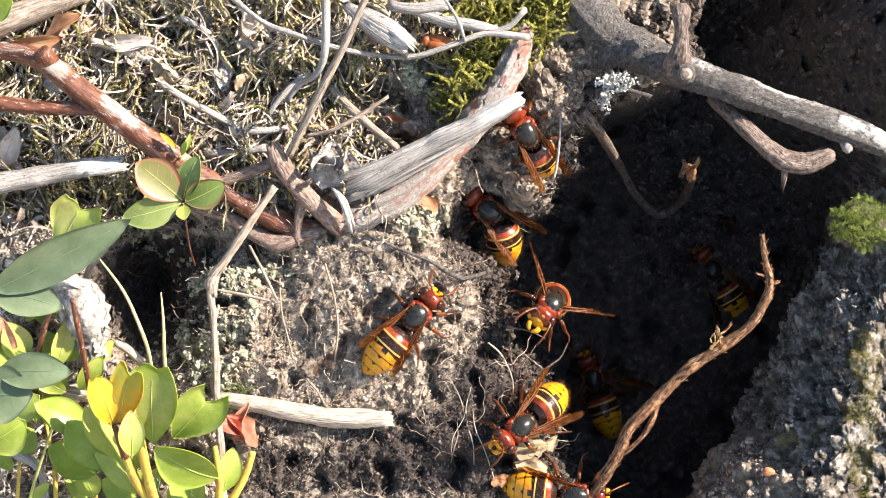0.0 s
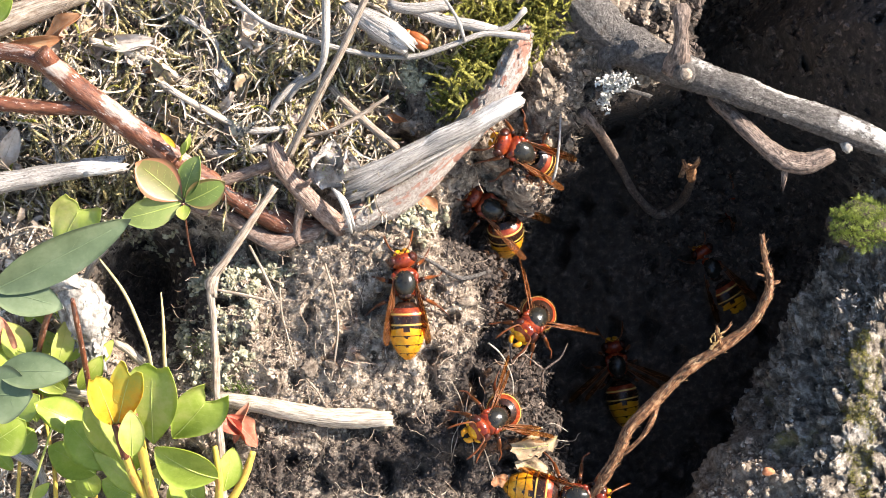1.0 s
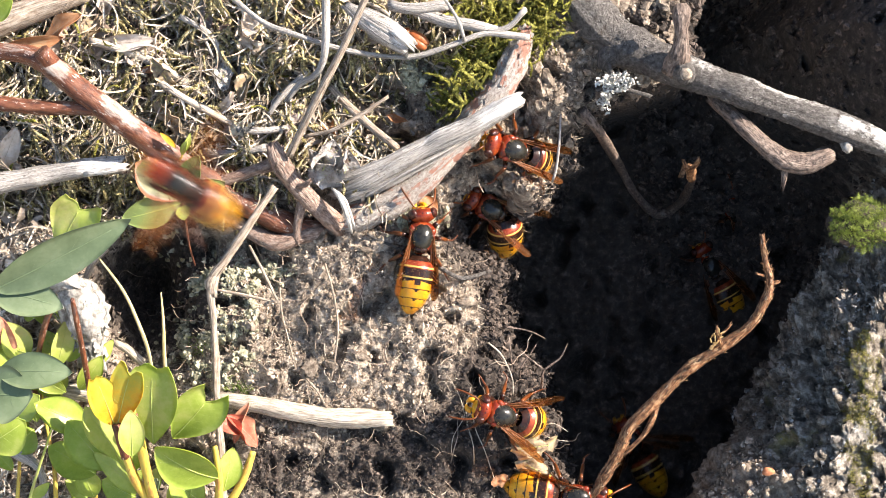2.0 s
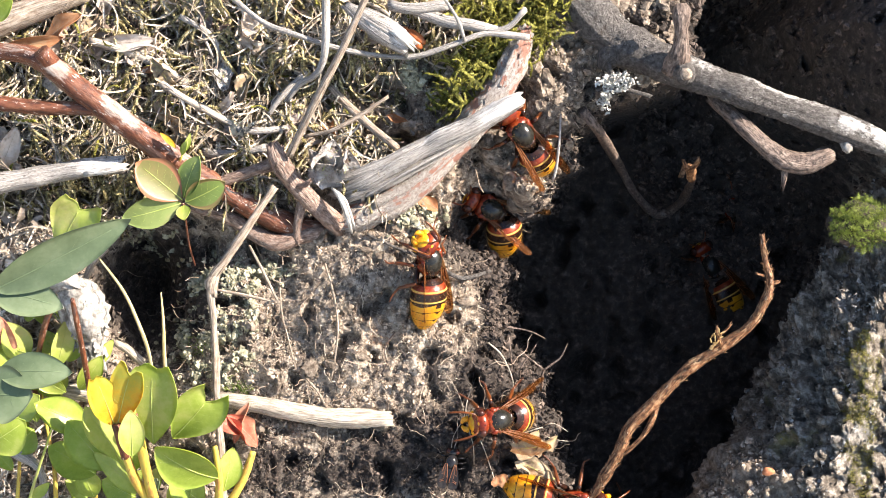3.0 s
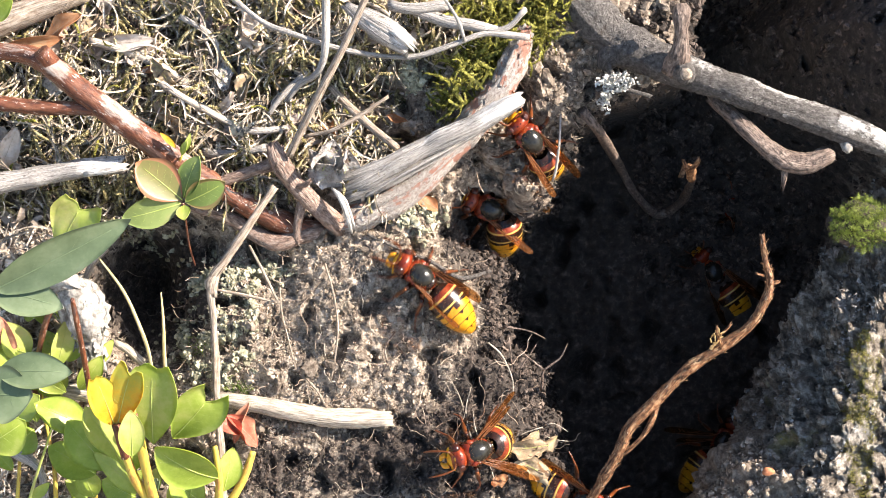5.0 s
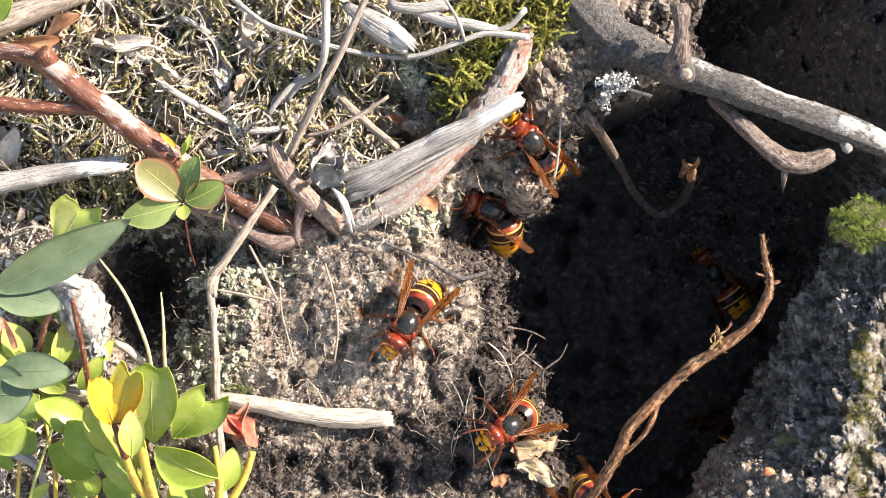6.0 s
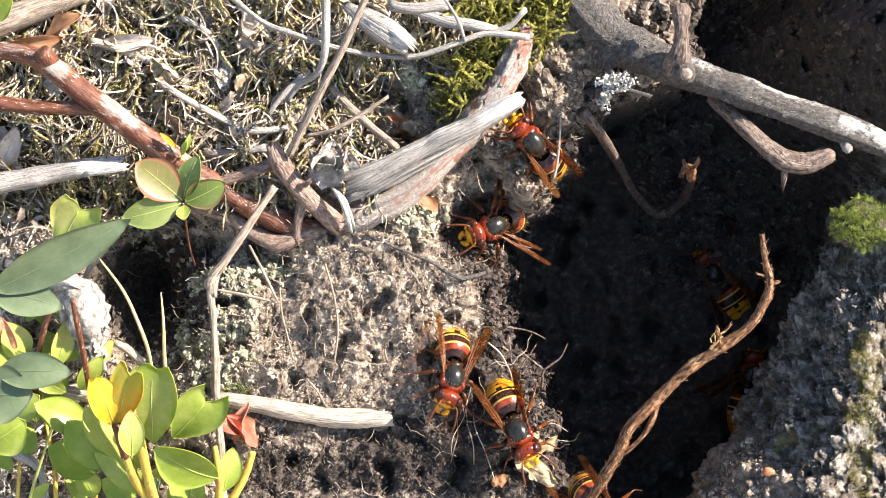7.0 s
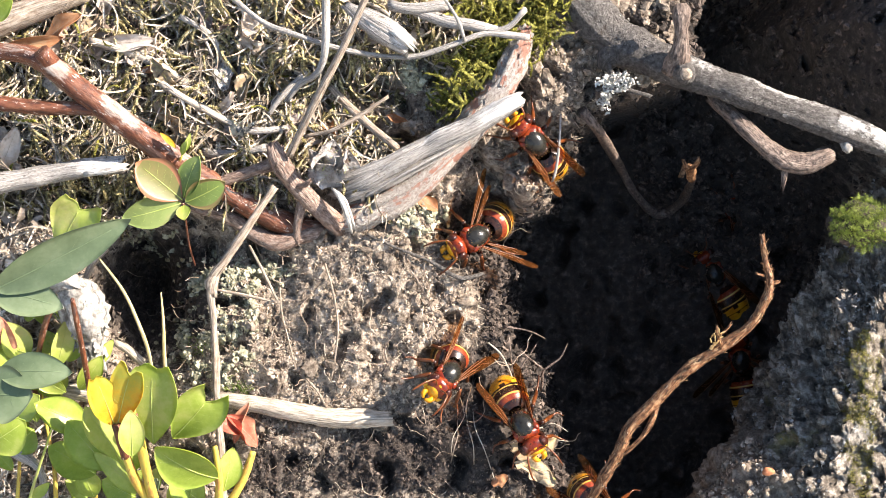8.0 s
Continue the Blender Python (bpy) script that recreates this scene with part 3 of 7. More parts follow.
shaggy = wood("shaggy_root", "thick reddish root with shaggy peeling bark", "root", M_SHED_BARK,
     [SHAGGY, [(-17.12, 5.35, 4, 1.07), (-9.97, 8.19, 5, 1.07), (-4.02, 12.55, 6, 1.07), (1.89, 18.42, 7, 0.94)], [(-14.68, 9.35, 6, 1.18), (-6.38, 14.05, 7, 1.18), (1.89, 21.09, 8, 1.06), (7.76, 27.74, 9, 0.94)], [(5.45, 21.66, 6, 1.07), (10.13, 27.81, 8, 1.06), (14.26, 34.29, 8, 1.06), (16.65, 39.09, 7, 0.83)]],
     sides=18, grain=0.12, rough=0.10, parts=("strand",) * 3)
flakes(SHAGGY, 230, 1.5, M_SHED_BARK, shaggy, SHAGGY[0], 4, lift=0.35)
SPLIT = [(-23.12, 11.44, 3, 1.2), (-17.05, 13.73, 6, 1.99), (-9.9, 17.44, 8, 2.18), (-1.65, 21.87, 9, 2.07), (6.57, 25.69, 10, 1.97), (12.99, 29.37, 11, 1.86), (15.68, 30.78, 11, 1.67)]
split = wood("split_root", "grey split weathered root with pale broken end", "root", M_GREY_WOOD,
     [SPLIT, [(-21.78, 14.56, 6, 0.8), (-15.79, 16.61, 8, 1.09), (-8.7, 19.87, 9, 1.08), (-0.47, 24.1, 9, 0.99), (5.41, 26.92, 9, 0.69)], [(-19.41, 10.77, 6, 0.9), (-11.08, 14.02, 8, 1.09), (-2.82, 18.69, 9, 1.08), (5.4, 23.58, 10, 0.98), (11.23, 27.27, 11, 0.69)], [(-20.74, 8.7, 3, 0.7), (-12.34, 11.98, 5, 0.8), (-5.21, 15.98, 6, 0.8), (0.71, 19.96, 7, 0.6)],
      [(-15.75, 11.29, 9, 0.39), (-7.49, 15.91, 11, 0.39), (1.87, 20.92, 11.5, 0.29)]], sides=16, grain=0.16, rough=0.07, ragged=2.2, parts=("strand",) * 4, bare_lit=((0.76, 1.08, 10, 210, 0.9), (0.35, 0.8, 100, 200, 0.6)))
wood("bark_curl", "white curl of peeled bark over the root", "bark", M_PEELED, [[(-23.04, 12.58, 9, 0.28), (-21.41, 10.65, 11, 0.5), (-20.17, 7.74, 10, 0.55), (-19.46, 4.84, 7.5, 0.42), (-19.1, 3.32, 5, 0.2)], [(-22.43, 12.33, 9.5, 0.22), (-20.5, 10.43, 10.5, 0.36), (-19.3, 7.18, 8.5, 0.34), (-18.25, 3.91, 5.5, 0.15)]], sides=7, rough=0.12, parts=("strand",))
wood("curved_twig", "long curved pale grey twig", "twig", M_GREY_WOOD,
     [[(-45.04, 53.48, 10, 0.58), (-42.11, 50.79, 10, 0.58), (-36.74, 46.69, 11, 0.58), (-29.65, 44.01, 12, 0.58), (-21.53, 41.54, 11, 0.58), (-12.2, 40, 10, 0.58), (-5.16, 40.11, 10, 0.66), (1.87, 42.24, 11, 0.65), (8.89, 44.58, 11, 0.73), (17.59, 43.98, 10, 0.87)],
      [(8.89, 44.58, 11, 0.65), (13.57, 45.99, 11, 0.65), (16.81, 49.38, 12, 0.65)]], sides=9, parts=("fork",))
wood("straight_twig", "straight tan dry twig leaning over the bank", "twig", M_TAN_TWIG, [[(-14.57, 52.07, 26, 0.63), (-20.98, 39.11, 22, 0.72), (-26.94, 28.32, 18, 0.8), (-31.68, 19.33, 13, 0.73)]], sides=9, rough=0.03)
wood("bent_twig", "bent grey twig with flaking bark", "twig", M_GREY_WOOD,
     [[(-24.05, 53.57, 14, 0.79), (-24.05, 44.27, 14, 0.79), (-24.69, 38.79, 13, 0.79), (-26.68, 35.81, 11, 0.71), (-29.86, 34.21, 9, 0.72), (-32.6, 31.06, 7, 0.56)]], sides=10)
wood("slanting_twig", "thin brown slanting dry twig", "twig", M_TAN_TWIG, [[(-23.77, 34.16, 2, 0.81), (-17.12, 27.47, 4, 0.89), (-9.71, 21.19, 6, 0.8)]], sides=9)
wood("thin_twig", "thin pale forked twig", "twig", M_TAN_TWIG, [[(-11.49, 31.55, 10, 0.4), (-16.93, 28.1, 9, 0.5), (-22.86, 24.86, 8, 0.5), (-28.88, 23.56, 6, 0.4)]], sides=7)
wood("jointed_stalk", "dry jointed tan plant stalk", "stalk", M_TAN_TWIG,
     [[(-34.63, 12.67, 14, 0.9), (-39.97, 4.76, 14, 0.97), (-44.73, -2.21, 13, 1.06), (-47.87, -7.12, 12, 1.06), (-47.4, -14.48, 12, 0.82), (-47.04, -23.29, 11, 0.82), (-46.8, -32.72, 10, 0.82), (-45.98, -42.11, 10, 0.82), (-45.72, -54.08, 8, 0.83)],
      [(-47.17, -8.29, 12, 0.33), (-41.42, -9.48, 11, 0.33), (-34.01, -11.14, 10, 0.33)], [(-40.3, 0.59, 8, 0.33), (-37.42, -4.57, 10, 0.33), (-34.17, -10.88, 11, 0.24)], [(-46.9, -5.4, 12.4, 1.0), (-47.85, -7.0, 12.1, 1.5), (-47.7, -8.2, 12, 1.25), (-47.6, -9.6, 12, 0.85)]], sides=10, rough=0.09, parts=("side_twig", "side_twig", "joint"))
wood("pale_stick", "pale weathered stick lying on soil", "stick", M_PALE_WOOD,
     [[(-47.7, -31.68, 1.68, 1.32), (-39.85, -32.81, 2.55, 1.67), (-31.45, -34.43, 3.16, 1.67), (-21.95, -35.79, 2.53, 1.79), (-11.92, -35.87, 3.01, 1.43)]], grain=0.12, rough=0.08, ragged=2.0)
LIMB = [(25.98, 57.85, -1, 4.57), (31.92, 49.32, 0, 4.8), (38.94, 43.12, 2, 4.42), (49.02, 37.55, 8, 3.77), (60.24, 33.06, 12, 3.27), (71.75, 28.67, 13, 3.03), (83.4, 24.59, 13, 3.03), (95.04, 19.7, 13, 2.56)]
limb = wood("main_branch", "thick grey-brown knotted branch over the burrow", "branch", M_BRANCH,
     [LIMB,
      [(48.32, 37.42, 10, 3.28), (48.8, 39.95, 13, 2.33), (49.04, 42.88, 14, 1.63), (48.92, 45.56, 15, 1.45), (48.92, 47.88, 15, 1.85), (48.92, 49.5, 15, 1.62), (48.92, 50.2, 15, 0.93)], [(38.94, 44.32, 2, 4.06), (36.55, 41.93, 2, 3.34), (34.64, 39.78, 2, 2.27), (33.69, 38.11, 2, 1.08)],
      [(49.73, 36.71, 10, 2.6), (49.81, 36.07, 13.6, 2.35), (49.84, 35.9, 14.4, 1.95)], [(49.9, 36.06, 13.8, 1.4), (49.91, 35.87, 14.8, 1.2), (49.89, 35.85, 15.1, 0.7)],
      [(82.7, 22.25, 13, 1.05), (83.2, 20.8, 14, 1.16), (83.55, 20.1, 14, 0.7)]],
     sides=34, step=0.7, rough=0.065, grain=0.025, parts=("upright_stub", "knuckle", "knot", "knot_heart", "stub"), ragged=0.3, other={"upright_stub": M_BROWN_BARK, "knot_heart": M_TAN_TWIG, "stub": M_BRANCH_FLAKE},
     # peeled patches; paleness along the upper edge also paints the sun's highlight
     bare_lit=((0.79, 0.90, 60, 160, 0.7), (0.87, 1.08, 50, 210, 0.9), (0.50, 0.82, 120, 190, 0.6), (0.36, 0.54, 90, 180, 0.5)))
flakes(LIMB[1:], 30, 0.8, M_BRANCH_FLAKE, limb, LIMB[0], 12, lift=0.15)
wood("broken_branch", "short bent brown broken branch", "branch", M_BROWN_BARK,
     [[(56.58, 31.37, 6, 1.18), (62.58, 24.87, 12, 1.75), (67.48, 20.43, 12, 1.98), (70.98, 18.1, 12, 2.22), (75.18, 17.63, 12, 2.22), (79.39, 19.26, 12, 1.98)], [(70.51, 16.69, 12, 0.93), (70.51, 14.83, 12, 0.7), (70.28, 13.43, 12, 0.47)]],
     sides=16, parts=("stub",), ragged=1.8)
gnarled = wood("gnarled_root", "gnarled orange-brown scaly root over the hole", "root", M_ORANGE_ROOT,
     [[(29.8, -54.93, 4, 1.09), (33.46, -48.76, 6, 1.16), (36.84, -42.06, 8, 1.15), (39.11, -36.91, 9, 1.08), (43.48, -32.37, 10, 1.07), (50.4, -25.39, 11, 1.01), (57.29, -20.55, 12, 1.01), (62.97, -16.15, 13, 0.94), (66, -11.5, 14, 0.87), (67.4, -6.86, 14, 0.87), (66.24, -1.98, 14, 0.67), (65.55, 2.64, 15, 0.54)],
      [(44.42, -32.14, 10, 0.62), (43.48, -35.65, 10, 0.54), (40.99, -39.61, 9, 0.62), (37.78, -42.65, 8, 0.62)], [(57.39, -20.03, 13, 0.54), (56.56, -17.43, 14, 0.4), (56.33, -16.04, 14, 0.27)], [(57.03, -17.66, 14, 0.27), (58.28, -16.46, 15, 0.34), (58.98, -15.54, 15, 0.2)],
      [(67.4, -7.44, 14, 0.4), (68.63, -6.84, 15, 0.34)], [(65.79, -5.47, 14, 0.34), (64.39, -5.09, 15, 0.27)]],
     sides=14, rough=0.16, grain=0.10, parts=("loop", "spur", "spur", "bud", "bud"), ragged=0.8)
GNARLED = [(29.8, -54.93, 4, 1.09), (33.46, -48.76, 6, 1.16), (36.84, -42.06, 8, 1.15), (39.11, -36.91, 9, 1.08), (43.48, -32.37, 10, 1.07), (50.4, -25.39, 11, 1.01), (57.29, -20.55, 12, 1.01), (62.97, -16.15, 13, 0.94), (66, -11.5, 14, 0.87), (67.4, -6.86, 14, 0.87), (66.24, -1.98, 14, 0.67), (65.55, 2.64, 15, 0.54)]
flakes([(54.81, -21.11, 12.5, 1.17), (56.24, -18.01, 14, 0.7), (57.73, -15.88, 15, 0.58)], 26, 0.8, M_ORANGE_PATCH, gnarled, GNARLED[0], 18, "torn_bark", 1.0)
flakes(GNARLED, 150, 0.9, M_ORANGE_ROOT, gnarled, GNARLED[0], 8)
wood("hanging_root", "dark thin root hanging in the burrow", "root", M_BROWN_BARK,
     [[(29.52, 29.4, 0, 1.08), (33.81, 24.93, -6, 1.09), (41.57, 20.25, -52, 1.07), (47.02, 13.24, -66, 1.1), (53.78, 8.61, -78, 1.13), (58.74, 11.58, -72, 1.12), (58.34, 16.69, -42, 0.79)]], sides=10)

# ---- hornets ----
M_H_BLACK = material("black_glossy_shell", [(0.012, 0.011, 0.009), (0.024, 0.023, 0.018)], 900, 0.2, 0.12, 6000)
M_H_RED = material("red_brown_shell", [(0.075, 0.009, 0.003), (0.16, 0.020, 0.006), (0.26, 0.050, 0.012)], 450, 0.22, 0.15, 5000)
M_H_BAND = material("red_band_shell", [(0.11, 0.014, 0.005), (0.20, 0.030, 0.010), (0.30, 0.065, 0.02)], 450, 0.27, 0.12, 5000)
M_H_CREAM = material("cream_edge_shell", [(0.60, 0.34, 0.06), (0.66, 0.43, 0.11)], 700, 0.32, 0.1, 5000)
M_H_FACE = material("orange_yellow_face_shell", [(0.58, 0.20, 0.006), (0.66, 0.31, 0.010), (0.72, 0.42, 0.02)], 900, 0.3, 0.1, 5000)
M_H_DARK = material("dark_brown_shell", [(0.012, 0.006, 0.004), (0.035, 0.013, 0.007)], 900, 0.25, 0.12, 5000)
M_H_YELLOW = material("yellow_shell", [(0.50, 0.17, 0.006), (0.62, 0.27, 0.010), (0.70, 0.36, 0.015)], 260, 0.28, 0.12, 5000)
M_H_LEG = material("amber_leg_shell", [(0.06, 0.016, 0.005), (0.17, 0.05, 0.012)], 500, 0.28, 0.15, 5000)
M_H_EYE = material("dark_compound_eye", [(0.03, 0.008, 0.005), (0.06, 0.015, 0.008)], 2500, 0.2, 0.3, 9000)
M_H_HAIR = material("golden_down", [(0.16, 0.085, 0.025), (0.28, 0.16, 0.05)], 900, 0.6, 0)


def wing_material():
    mat = material("amber_wing_membrane", [(0.09, 0.036, 0.012), (0.19, 0.08, 0.026)], 500, 0.3, 0.06, 900, through_light=0.35)
    nt = mat.node_tree
    last = nt.nodes["Material Output"].inputs[0].links[0].from_socket
    clear = nt.nodes.new("ShaderNodeBsdfTransparent")
    clear.inputs[0].default_value = (0.93, 0.70, 0.44, 1)
    mx = nt.nodes.new("ShaderNodeMixShader")
    mx.inputs[0].default_value = 0.66
    nt.links.new(last, mx.inputs[1])
    nt.links.new(clear.outputs[0], mx.inputs[2])
    nt.links.new(mx.outputs[0], nt.nodes["Material Output"].inputs[0])
    return mat


M_WING = wing_material()
M_WING_VEIN = material("brown_wing_vein", [(0.12, 0.04, 0.012), (0.2, 0.07, 0.02)], 900, 0.4, 0)


def wing_mesh(length, width, hand):
    """A narrow pleated wing lying along -x from its root, with a thick leading edge."""
    n, m = 16, 5
    v, f = [], []
    for i in range(n + 1):
        s = i / n
        wd = width * (0.22 + 0.78 * math.sin(min(1, s * 1.35) * math.pi / 2)) * (1 - max(0, s - 0.86) ** 2 * 30)
        for j in range(m + 1):
            q = j / m
            v.append((-length * s, (q - 0.25) * wd, 0.08 * math.sin(q * 9) * (1 - 0.4 * s) - 0.5 * s * s))
    for i in range(n):
        for j in range(m):
            a = i * (m + 1) + j
            f.append((a, a + 1, a + m + 2, a + m + 1))
    v = np.array(v)
    top, k = v + (0, 0, 0.025), len(v)
    faces = f + [tuple(i + k for i in q[::-1]) for q in f]
    veins = []
    for q, end in ((0, 0.97), (2, 0.8), (4, 0.6)):
        line = [(*(v[i * (m + 1) + q] + (0, 0, 0.01)), (0.12 if q == 0 else 0.07) * (1 - 0.5 * i / n)) for i in range(0, int(n * end), 3)]
        veins.append(tube(line, 5, 0.8, 0.0))
    for a, b in ((4, 6), (8, 10), (12, 11)):
        line = [(*(v[a * (m + 1)] + (0, 0, 0.01)), 0.07), (*(v[b * (m + 1) + 2] + (0, 0, 0.01)), 0.06), (*(v[min(n, b + 1) * (m + 1) + 4] + (0, 0, 0.01)), 0.05)]
        veins.append(tube(line, 5, 0.8, 0.0))
    vv, vf, _ = join(*veins)
    g = join((np.vstack([top, v]), faces), (vv, vf))
    idx = [0] * len(faces) + [1] * len(vf)
    if hand < 0:
        g = (g[0] * (1, -1, 1), [q[::-1] for q in g[1]])
    return set_mesh("wing", g[0], g[1], (M_WING, M_WING_VEIN), idx)


def abdomen_profile(x):
    """Radius along the gaster, x from 0 at the waist to 1 at the sting."""
    return 3.62 * math.sin(min(1.0, x * 3.0 + 0.28) * math.pi / 2) * (1 - max(0.0, (x - 0.34) / 0.68) ** 2.3) ** 0.75


NECK, WAIST = np.array((3.5, 0, 4.1)), np.array((-3.1, 0, 3.9))


BODY = 1.07
HEAD = 1.08  # the head against the body


def shell(name, geo, mats, parent, label="", pivot=(0, 0, 0), index=None, grow=1.0):
    ob = part(name, set_mesh(name, (np.asarray(geo[0]) - np.asarray(pivot)) * BODY * grow, geo[1], mats, index), parent, label)
    return ob


def build_hornet():
    h = thing("hornet", (0, 0, 0), "red-brown and yellow hornet on the soil beside its burrow", "hornet", "hornets at the burrow")
    # thorax
    shell("thorax", ball((0, 0, 4.0), (3.3, 2.5, 2.35), 14, 20), (M_H_RED,), h)
    shell("scutum", ball((0.15, 0, 4.72), (2.8, 2.2, 2.12), 18, 26, fn=lambda p: p * (1 - 0.05 * np.exp(-(p[:, 1:2] / 0.12) ** 2) * (p[:, :1] > 0.2))), (M_H_BLACK,), h, "glossy black thorax shield")
    shell("collar", ball((1.95, 0, 3.95), (1.45, 2.5, 1.85), 12, 20), (M_H_RED,), h)
    shell("scutellum", ball((-2.2, 0, 4.95), (0.85, 1.55, 1.0), 8, 14), (M_H_DARK,), h)
    for s in (1, -1):
        shell("shoulder", ball((1.35, s * 1.95, 4.75), (1.0, 0.7, 0.75), 8, 12, (0, 0, s * 25)), (M_H_RED,), h)
        shell("tegula", ball((0.5, s * 2.2, 5.0), (0.7, 0.42, 0.42), 6, 10), (M_H_RED,), h)
    # gaster of six overlapping plates, hinged at the waist
    gaster = shell("abdomen", tube([(-2.5, 0, 3.9, 1.0), (-3.5, 0, 3.9, 0.55), (-4.5, 0, 3.9, 0.9)], 10, 0.3, 0.0), (M_H_DARK,), h, "banded yellow and dark brown abdomen", WAIST)
    gaster.location = Vector(WAIST) * MM * BODY
    cuts = (0.0, 0.19, 0.37, 0.54, 0.70, 0.85, 1.0)
    length = 11.6
    for k in range(6):
        rings, sides = 27, 72
        xs = np.linspace(cuts[k], min(0.995, cuts[k + 1] + 0.014), rings)
        v, f, idx = [], [], []
        for i, x in enumerate(xs):
            r = abdomen_profile(x) * (1 + 0.022 * (i / rings))
            if k == 5 and i == rings - 1:
                r = 0.12
            droop = -1.9 * x ** 2
            for j in range(sides):
                a = 2 * math.pi * j / sides
                v.append((-3.5 - length * x, r * math.sin(a), 4.0 + droop + 0.93 * r * math.cos(a)))
        for i in range(rings - 1):
            q = i / (rings - 1)
            for j in range(sides):
                f.append((i * sides + j, i * sides + (j + 1) % sides, (i + 1) * sides + (j + 1) % sides, (i + 1) * sides + j))
                a = 360.0 * (j + 0.5) / sides
                near = min(a, 360 - a)
                side = abs(near - 50)
                if k == 0:
                    m = 3 if q > 0.84 else (0 if q < 0.42 else 1)
                elif k == 1:
                    m = 3 if q > 0.82 else (1 if q < 0.12 else 0)
                elif k == 2:
                    m = 0 if q < 0.34 - 0.10 * math.cos(radians(near * 3)) or (q < 0.62 and near < 9) else 2
                else:
                    m = 0 if q < 0.13 or (q < 0.13 + 0.28 * (1 - near / 11) and near < 11) or (q < 0.13 + 0.2 * (1 - side / 7) and side < 7) else 2
                idx.append(m)
        back = len(v)
        v.append((v[-1][0] + 0.2, 0, v[(rings - 1) * sides][2] - 0.5))
        for j in range(sides):
            f.append((back, (rings - 1) * sides + j, (rings - 1) * sides + (j + 1) % sides))
            idx.append(0)
        shell("abdomen_plate", (v, f), (M_H_DARK, M_H_BAND, M_H_YELLOW, M_H_CREAM), gaster, "", WAIST, idx)
    # head, hinged at the neck
    head = shell("head", ball((4.75, 0, 3.9), (1.5, 2.5, 2.1), 14, 20, (0, 12, 0)), (M_H_RED,), h, "red-brown head with a yellow face", NECK, grow=HEAD)
    head.location = Vector(NECK - np.array((0.35, 0, 0))) * MM * BODY
    shell("face_plate", ball((5.35, 0, 3.0), (0.95, 1.5, 1.55), 12, 18, (0, 24, 0)), (M_H_FACE,), head, "yellow face plate", NECK, grow=HEAD)
    shell("brow", ball((5.6, 0, 4.72), (0.58, 0.85, 0.7), 8, 12, (0, 25, 0)), (M_H_FACE,), head, "yellow brow", NECK, grow=HEAD)
    shell("crown", ball((5.2, 0, 5.5), (0.55, 0.62, 0.36), 8, 12, (0, 28, 0)), (M_H_BLACK,), head, "black crown patch", NECK, grow=HEAD)
    for s in (1, -1):
        shell("ocellus", ball((5.25, s * 0.34, 5.82), (0.18, 0.18, 0.15), 6, 8), (M_H_EYE,), head, "", NECK, grow=HEAD)
        shell("eye", ball((5.1, s * 1.92, 4.45), (0.95, 0.78, 1.42), 12, 16, (s * 14, 15, 0)), (M_H_EYE,), head, "dark compound eye", NECK, grow=HEAD)
        shell("cheek", ball((4.85, s * 1.55, 2.75), (0.8, 0.75, 0.95), 8, 12), (M_H_FACE,), head, "", NECK, grow=HEAD)
        shell("mandible", tube([(5.9, s * 0.95, 2.3, 0.55), (6.5, s * 0.85, 1.7, 0.5), (6.7, s * 0.2, 1.25, 0.2)], 8, 0.3, 0.0), (M_H_YELLOW,), head, "", NECK, grow=HEAD)
        ant = np.array((6.0, s * 0.55, 4.6))
        ob = shell("antenna", tube([(*ant, 0.17), (6.7, s * 1.5, 5.4, 0.13), (7.2, s * 2.0, 5.3, 0.16), (8.6, s * 2.6, 4.2, 0.2), (9.7, s * 2.9, 2.8, 0.18), (10.1, s * 2.9, 2.0, 0.11)], 8, 0.35, 0.03), (M_H_LEG,), head, "", ant, grow=HEAD)
        ob.location = Vector(ant - NECK) * MM * BODY * HEAD
    # legs, hinged at the hips
    for x, fx, fy in ((1.9, 5.2, 5.0), (0.2, 0.6, 7.0), (-1.6, -6.4, 6.4)):
        for s in (1, -1):
            hip = np.array((x, s * 1.2, 2.6))
            hx, hy = 0.45 * fx + 0.5 * x, 0.55 * fy
            kx, ky = 0.8 * fx, 0.83 * fy
            leg = shell("leg", tube([(*hip, 0.62), (x + 0.1 * (fx - x), s * 2.0, 2.7, 0.60), (hx, s * hy, 4.2, 0.44)], 8, 0.4, 0.0), (M_H_DARK,), h, "", hip)
            leg.location = Vector(hip) * MM * BODY
            shell("shin", tube([(hx, s * hy, 4.2, 0.34), (0.5 * (hx + kx), s * 0.5 * (hy + ky), 2.6, 0.42), (kx, s * ky, 0.9, 0.30)], 8, 0.4, 0.0), (M_H_LEG,), leg, "", hip)
            shell("foot", tube([(kx, s * ky, 0.9, 0.22), (fx, s * fy, 0.25, 0.19), (fx + (1.1 if x > 0 else -1.3), s * (fy + 0.9), 0.12, 0.13)], 7, 0.3, 0.1), (M_H_LEG,), leg, "", hip)
    # two pairs of wings, roots at the shoulders
    for s in (1, -1):
        for me, x in ((wing_mesh(13.4, 2.0, s), 0.5), (wing_mesh(9.4, 1.6, s), -0.9)):
            wg = part("wing", me, h, "amber see-through wing")
            wg.location = Vector((x, s * 2.1, 5.3 if x > 0 else 5.1)) * MM * BODY
    rng = np.random.RandomState(5)
    hairs = []
